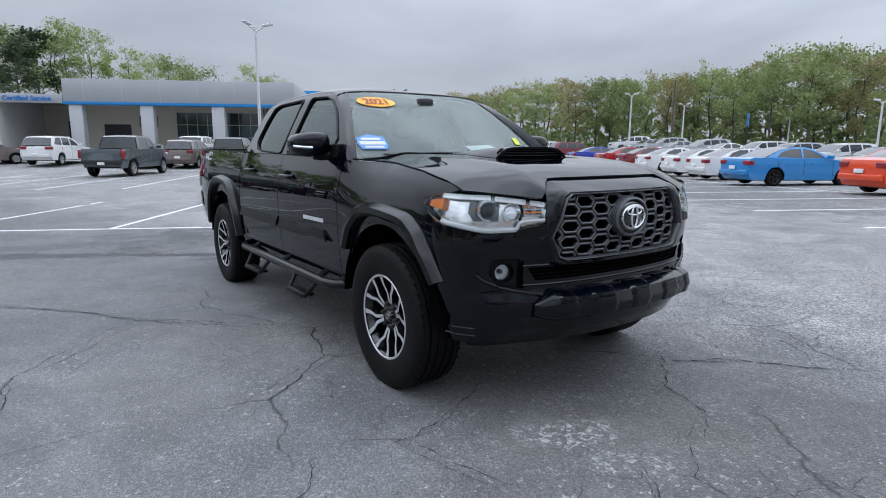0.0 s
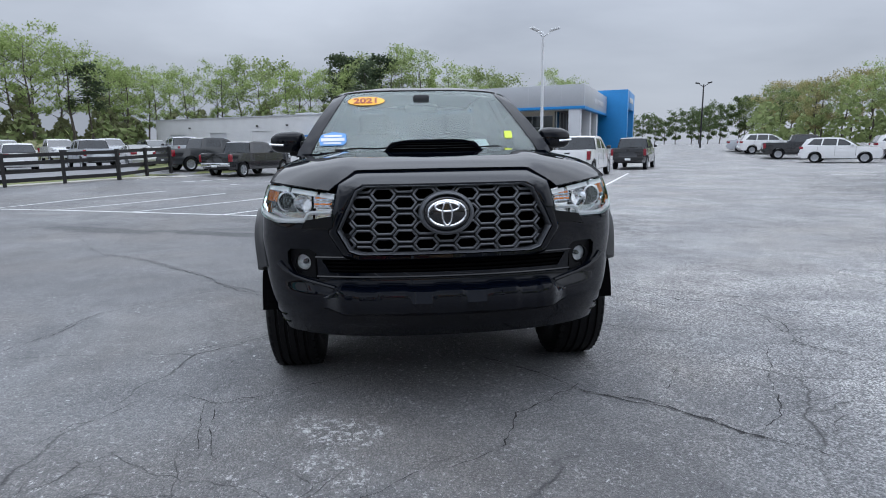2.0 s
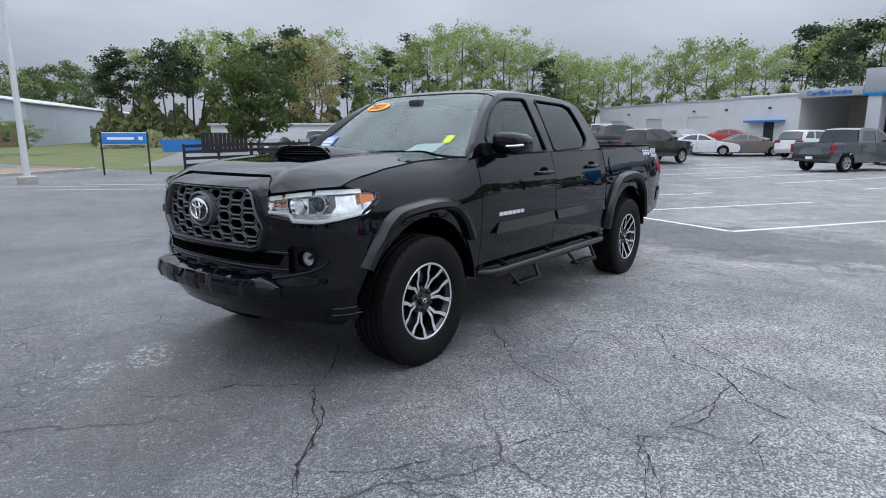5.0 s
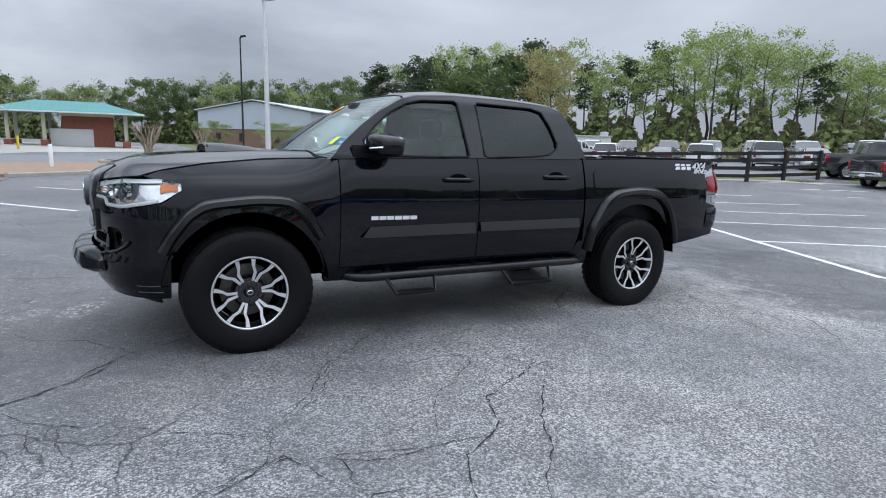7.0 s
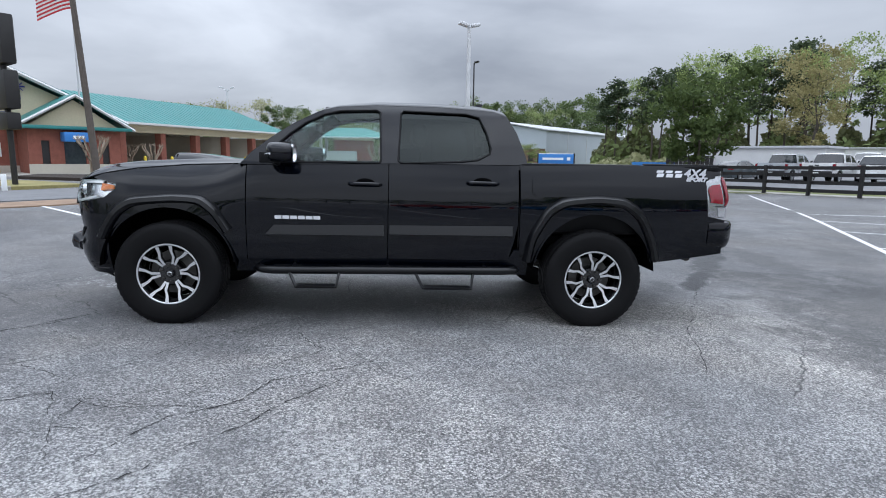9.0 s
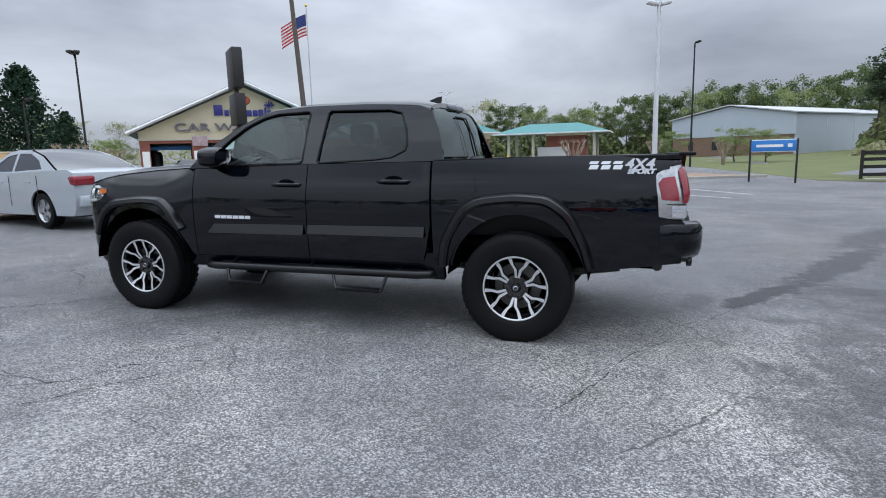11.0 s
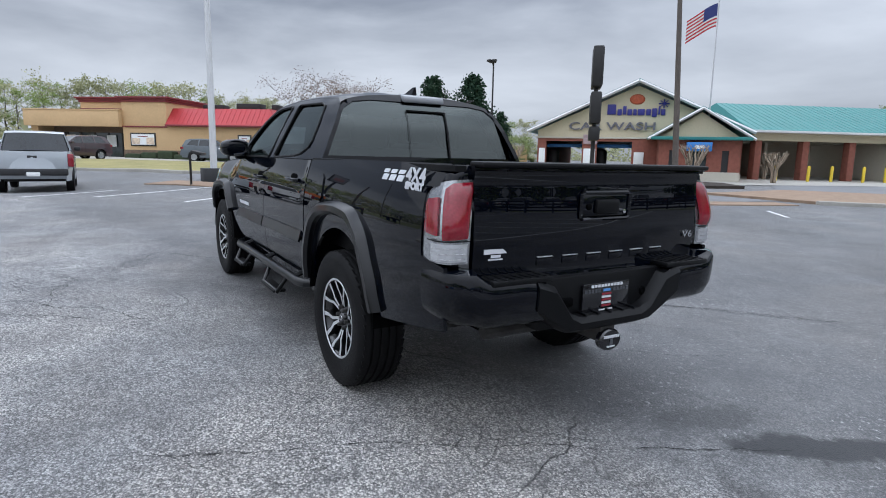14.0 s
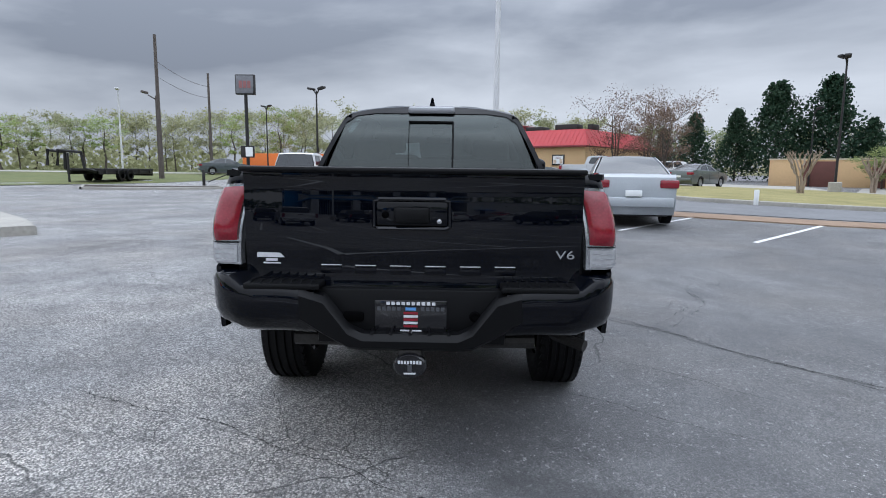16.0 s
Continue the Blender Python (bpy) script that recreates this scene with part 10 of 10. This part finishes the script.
def pruned_myrtle(h, seed):
    """A crape myrtle cut back hard: forked pale stems ending in knuckles and short sprouts."""
    rnd_ = random.Random(seed)
    root = thing("pruned_crape_myrtle", Matrix(), "pale multi-stemmed crape myrtle, hard pruned and leafless", "tree", "crape myrtles")
    bm = bmesh.new()
    for k in range(6):
        a = k * 1.05 + rnd_.uniform(-0.2, 0.2)
        m1 = Vector((math.cos(a) * 0.18, math.sin(a) * 0.18, h * 0.42))
        limb(bm, (math.cos(a) * 0.08, math.sin(a) * 0.08, -0.2), m1, 0.06, 0.05, rnd_, 0.03)
        for q in (-1, 1):
            t2 = m1 + Vector((math.cos(a + 0.4 * q) * 0.5, math.sin(a + 0.4 * q) * 0.5, h * 0.46))
            limb(bm, m1, t2, 0.05, 0.045, rnd_, 0.05)
            for _ in range(6):
                limb(bm, t2, t2 + Vector((rnd_.uniform(-0.2, 0.2), rnd_.uniform(-0.2, 0.2), rnd_.uniform(0.1, 0.32))), 0.014, 0.006, rnd_)
    part("trunk", bm, BARK_PALE, root, "", 60)
    return root


def put(proto, x, y, s, turn, sz=None, z=None):
    """A copy of a tree, rooted on the ground."""
    m = Matrix.Translation((x, y, (terrain(x, y) if z is None else z))) @ Matrix.Rotation(radians(turn), 4, "Z")
    ob = copy_thing(proto, m)
    ob.scale = (s, s, sz or s)
    return ob


far = Matrix.Translation((0, 0, -400))
PROTO = {
    "spring": [broadleaf("spring_tree", 16, 3.6, 3000, 0.28, SPRING, 10 + k, "tall slim tree in pale green spring leaf", 0.38) for k in range(4)],
    "olive": [broadleaf("olive_tree", 15, 4.4, 4200, 0.33, OLIVE, 20 + k, "broad tree with olive-brown young leaves", 0.22) for k in range(2)],
    "forest": [broadleaf("forest_tree", 13, 4.6, 4300, 0.36, FOREST, 30 + k, "full green woodland tree", 0.15) for k in range(3)],
    "dense": [broadleaf("woodland_tree", 13, 4.4, 4800, 0.44, DENSE, 34 + k, "dense dark green woodland tree", 0.08) for k in range(2)],
    "pine": [pine("pine_tree", 17, 40 + k, "tall pine with a bare trunk and dark crown") for k in range(3)],
    "brush": [broadleaf("scrub_tree", 9, 3.4, 2300, 0.26, BRUSH, 50 + k, "bare scrubby tree just coming into leaf", 0.2) for k in range(3)],
    "cypress": [conifer("cypress_tree", 9, 3.5, 60 + k, "dense dark green cypress") for k in range(2)],
    "buds": [broadleaf("budding_tree", 6, 2.5, 4800, 0.10, BUDS, 70 + k, "leafless ornamental tree with reddish buds", 0.18, 1.0, 3) for k in range(2)],
    "myrtle": [pruned_myrtle(2.1, 80 + k) for k in range(2)],
    "evergreen": [broadleaf("evergreen_oak", 6, 2.9, 5200, 0.3, EVERGREEN, 90, "round dark evergreen tree behind the fence", 0.14)],
}
rnd = random.Random(11)


def belt(az0, az1, dist, n, kinds, heights, jitter=8.0, scale=1.0):
    """Trees along an arc of the horizon; heights: metres at 100 m for even steps of the arc."""
    for k in range(n):
        f = (k + rnd.uniform(0.1, 0.9)) / n
        a = radians(az0 + (az1 - az0) * f)
        d = dist + rnd.uniform(-jitter, jitter)
        h = lerp(np.linspace(0, 1, len(heights)), heights, f) * d / 100 * rnd.uniform(0.86, 1.03) * scale
        kind = rnd.choice(kinds)
        base = {"spring": 16, "olive": 15, "forest": 13, "dense": 13, "pine": 17, "brush": 9}[kind]
        proto = rnd.choice(PROTO[kind])
        s = h / base
        put(proto, d * math.cos(a), d * math.sin(a), max(s, 0.62) if kind in ("spring", "pine") else s, rnd.uniform(0, 360), s)


belt(106, 142, 88, 26, ("forest", "olive", "forest", "spring"), (13.5, 15, 13.8, 12, 11.2, 11, 11, 9.6))
belt(106, 146, 100, 20, ("forest", "olive"), (12, 13, 12, 10.8, 10.2, 10, 9))
belt(142, 158, 130, 16, ("dense", "forest", "dense"), (8.0, 6.6, 5.2, 4.6, 4.4))
belt(160, 165, 96, 2, ("spring",), (14.5, 12.5))
belt(169, 182, 92, 9, ("spring", "forest", "spring"), (12.5, 15, 16.5, 16))
belt(179.6, 186.4, 88, 4, ("pine",), (16.5, 17.5))
belt(185, 206, 92, 17, ("spring", "spring", "forest"), (16, 14.6, 14.8, 14, 13.4, 13.4))
belt(204, 226, 84, 22, ("spring", "spring", "spring", "pine"), (14.4, 16.5, 18.5, 19.5, 17, 16))
belt(227, 249, 80, 22, ("pine", "pine", "spring"), (16, 18.5, 18.5, 17.5, 15, 14.2))
belt(229, 233, 66, 2, ("olive",), (16, 17))
belt(249, 282, 128, 28, ("dense", "dense", "forest"), (11.5, 8.8, 9.8, 9.2, 7.8, 7.8, 7.6))
belt(282, 345, 150, 26, ("forest", "brush"), (9, 7, 6.6, 6.4, 7, 8))
belt(345, 376, 84, 20, ("brush", "spring", "brush"), (9.8, 10.6, 11, 10.5, 10.6, 11))
belt(14, 44, 76, 24, ("brush", "brush", "spring"), (10.6, 9.8, 8.6, 8.0, 7.8))
belt(44, 106, 110, 26, ("forest", "brush"), (8, 9, 10, 12))

# undergrowth in front of and between the trunks
def undergrowth(name, segs, n, size, material, label, seed):
    rn = np.random.RandomState(seed)
    pts = []
    for az0, az1, d0, d1, h in segs:
        k = int(n * (az1 - az0) / sum(s_[1] - s_[0] for s_ in segs))
        a = np.radians(rn.uniform(az0, az1, k))
        d = rn.uniform(d0, d1, k)
        wave = 0.6 + 0.4 * np.sin(a * 37) * np.sin(a * 91 + 1)
        z = h * wave * rn.uniform(0, 1, k) ** 1.4
        for i in range(k):
            x, y = d[i] * math.cos(a[i]), d[i] * math.sin(a[i])
            pts.append((x, y, terrain(x, y) + z[i] * 0.98))
    me = quad_cloud(pts, size, seed)
    me.materials.append(material)
    return tagged(new(name, me), label, "undergrowth", "", "stuff")


undergrowth("green_undergrowth", ((106, 146, 84, 104, 7.5), (160, 206, 86, 100, 7), (204, 250, 74, 94, 6.0), (249, 284, 118, 134, 7)), 24000, 0.85, FOREST, "dense green undergrowth below the trees", 5)
undergrowth("scrub_undergrowth", ((345, 404, 72, 92, 4.6), (284, 345, 130, 150, 5), (206, 250, 70, 76, 2.0)), 20000, 0.7, BRUSH, "brownish green scrub along the road", 6)

undergrowth("woodland_floor_growth", ((165, 206, 90, 104, 8), (204, 250, 80, 96, 8.5), (249, 284, 122, 136, 8)), 46000, 0.85, UNDER, "brownish green thicket between the trunks", 8)

# single trees
put(PROTO["evergreen"][0], -17.9, -28.4, 0.98, 40, 0.92)
for x, y, h in ((52.4, -23.1, 6.4), (51.0, -26.5, 6.7), (49.6, -29.4, 9.0), (47.6, -33.0, 9.3), (46.0, -35.6, 5.6), (53.5, -20.6, 5.0)):
    put(rnd.choice(PROTO["cypress"]), x, y, h / 9 * (1.0 if h > 7 else 0.85), rnd.uniform(0, 360), h / 9)
for x, y, h in ((38.6, -11.9, 5.5), (38.2, -15.4, 6.0), (42.4, -15.4, 5.5), (46.4, -18.2, 6.2)):
    put(rnd.choice(PROTO["buds"]), x, y, h / 6, rnd.uniform(0, 360))
for x, y, s in ((23.4, -16.8, 1.0), (27.6, -23.2, 0.95), (1.0, -31.6, 1.05), (14.8, -25.0, 1.0), (15.5, -33.8, 0.9), (-4.5, -56, 1.1), (-10.5, -55, 1.0), (19.4, -39.5, 0.9)):
    put(rnd.choice(PROTO["myrtle"]), x, y, s, rnd.uniform(0, 360))
for x, y, s in ((-12.5, -62, 0.45), (-15, -60, 0.4), (-6.5, -62, 0.4), (33.0, -27.5, 0.35), (35.5, -31, 0.3)):
    put(rnd.choice(PROTO["forest"]), x, y, s, rnd.uniform(0, 360), s * 0.6)
for protos in PROTO.values():
    for ob in protos:
        for c in list(ob.children_recursive) + [ob]:
            bpy.data.objects.remove(c)
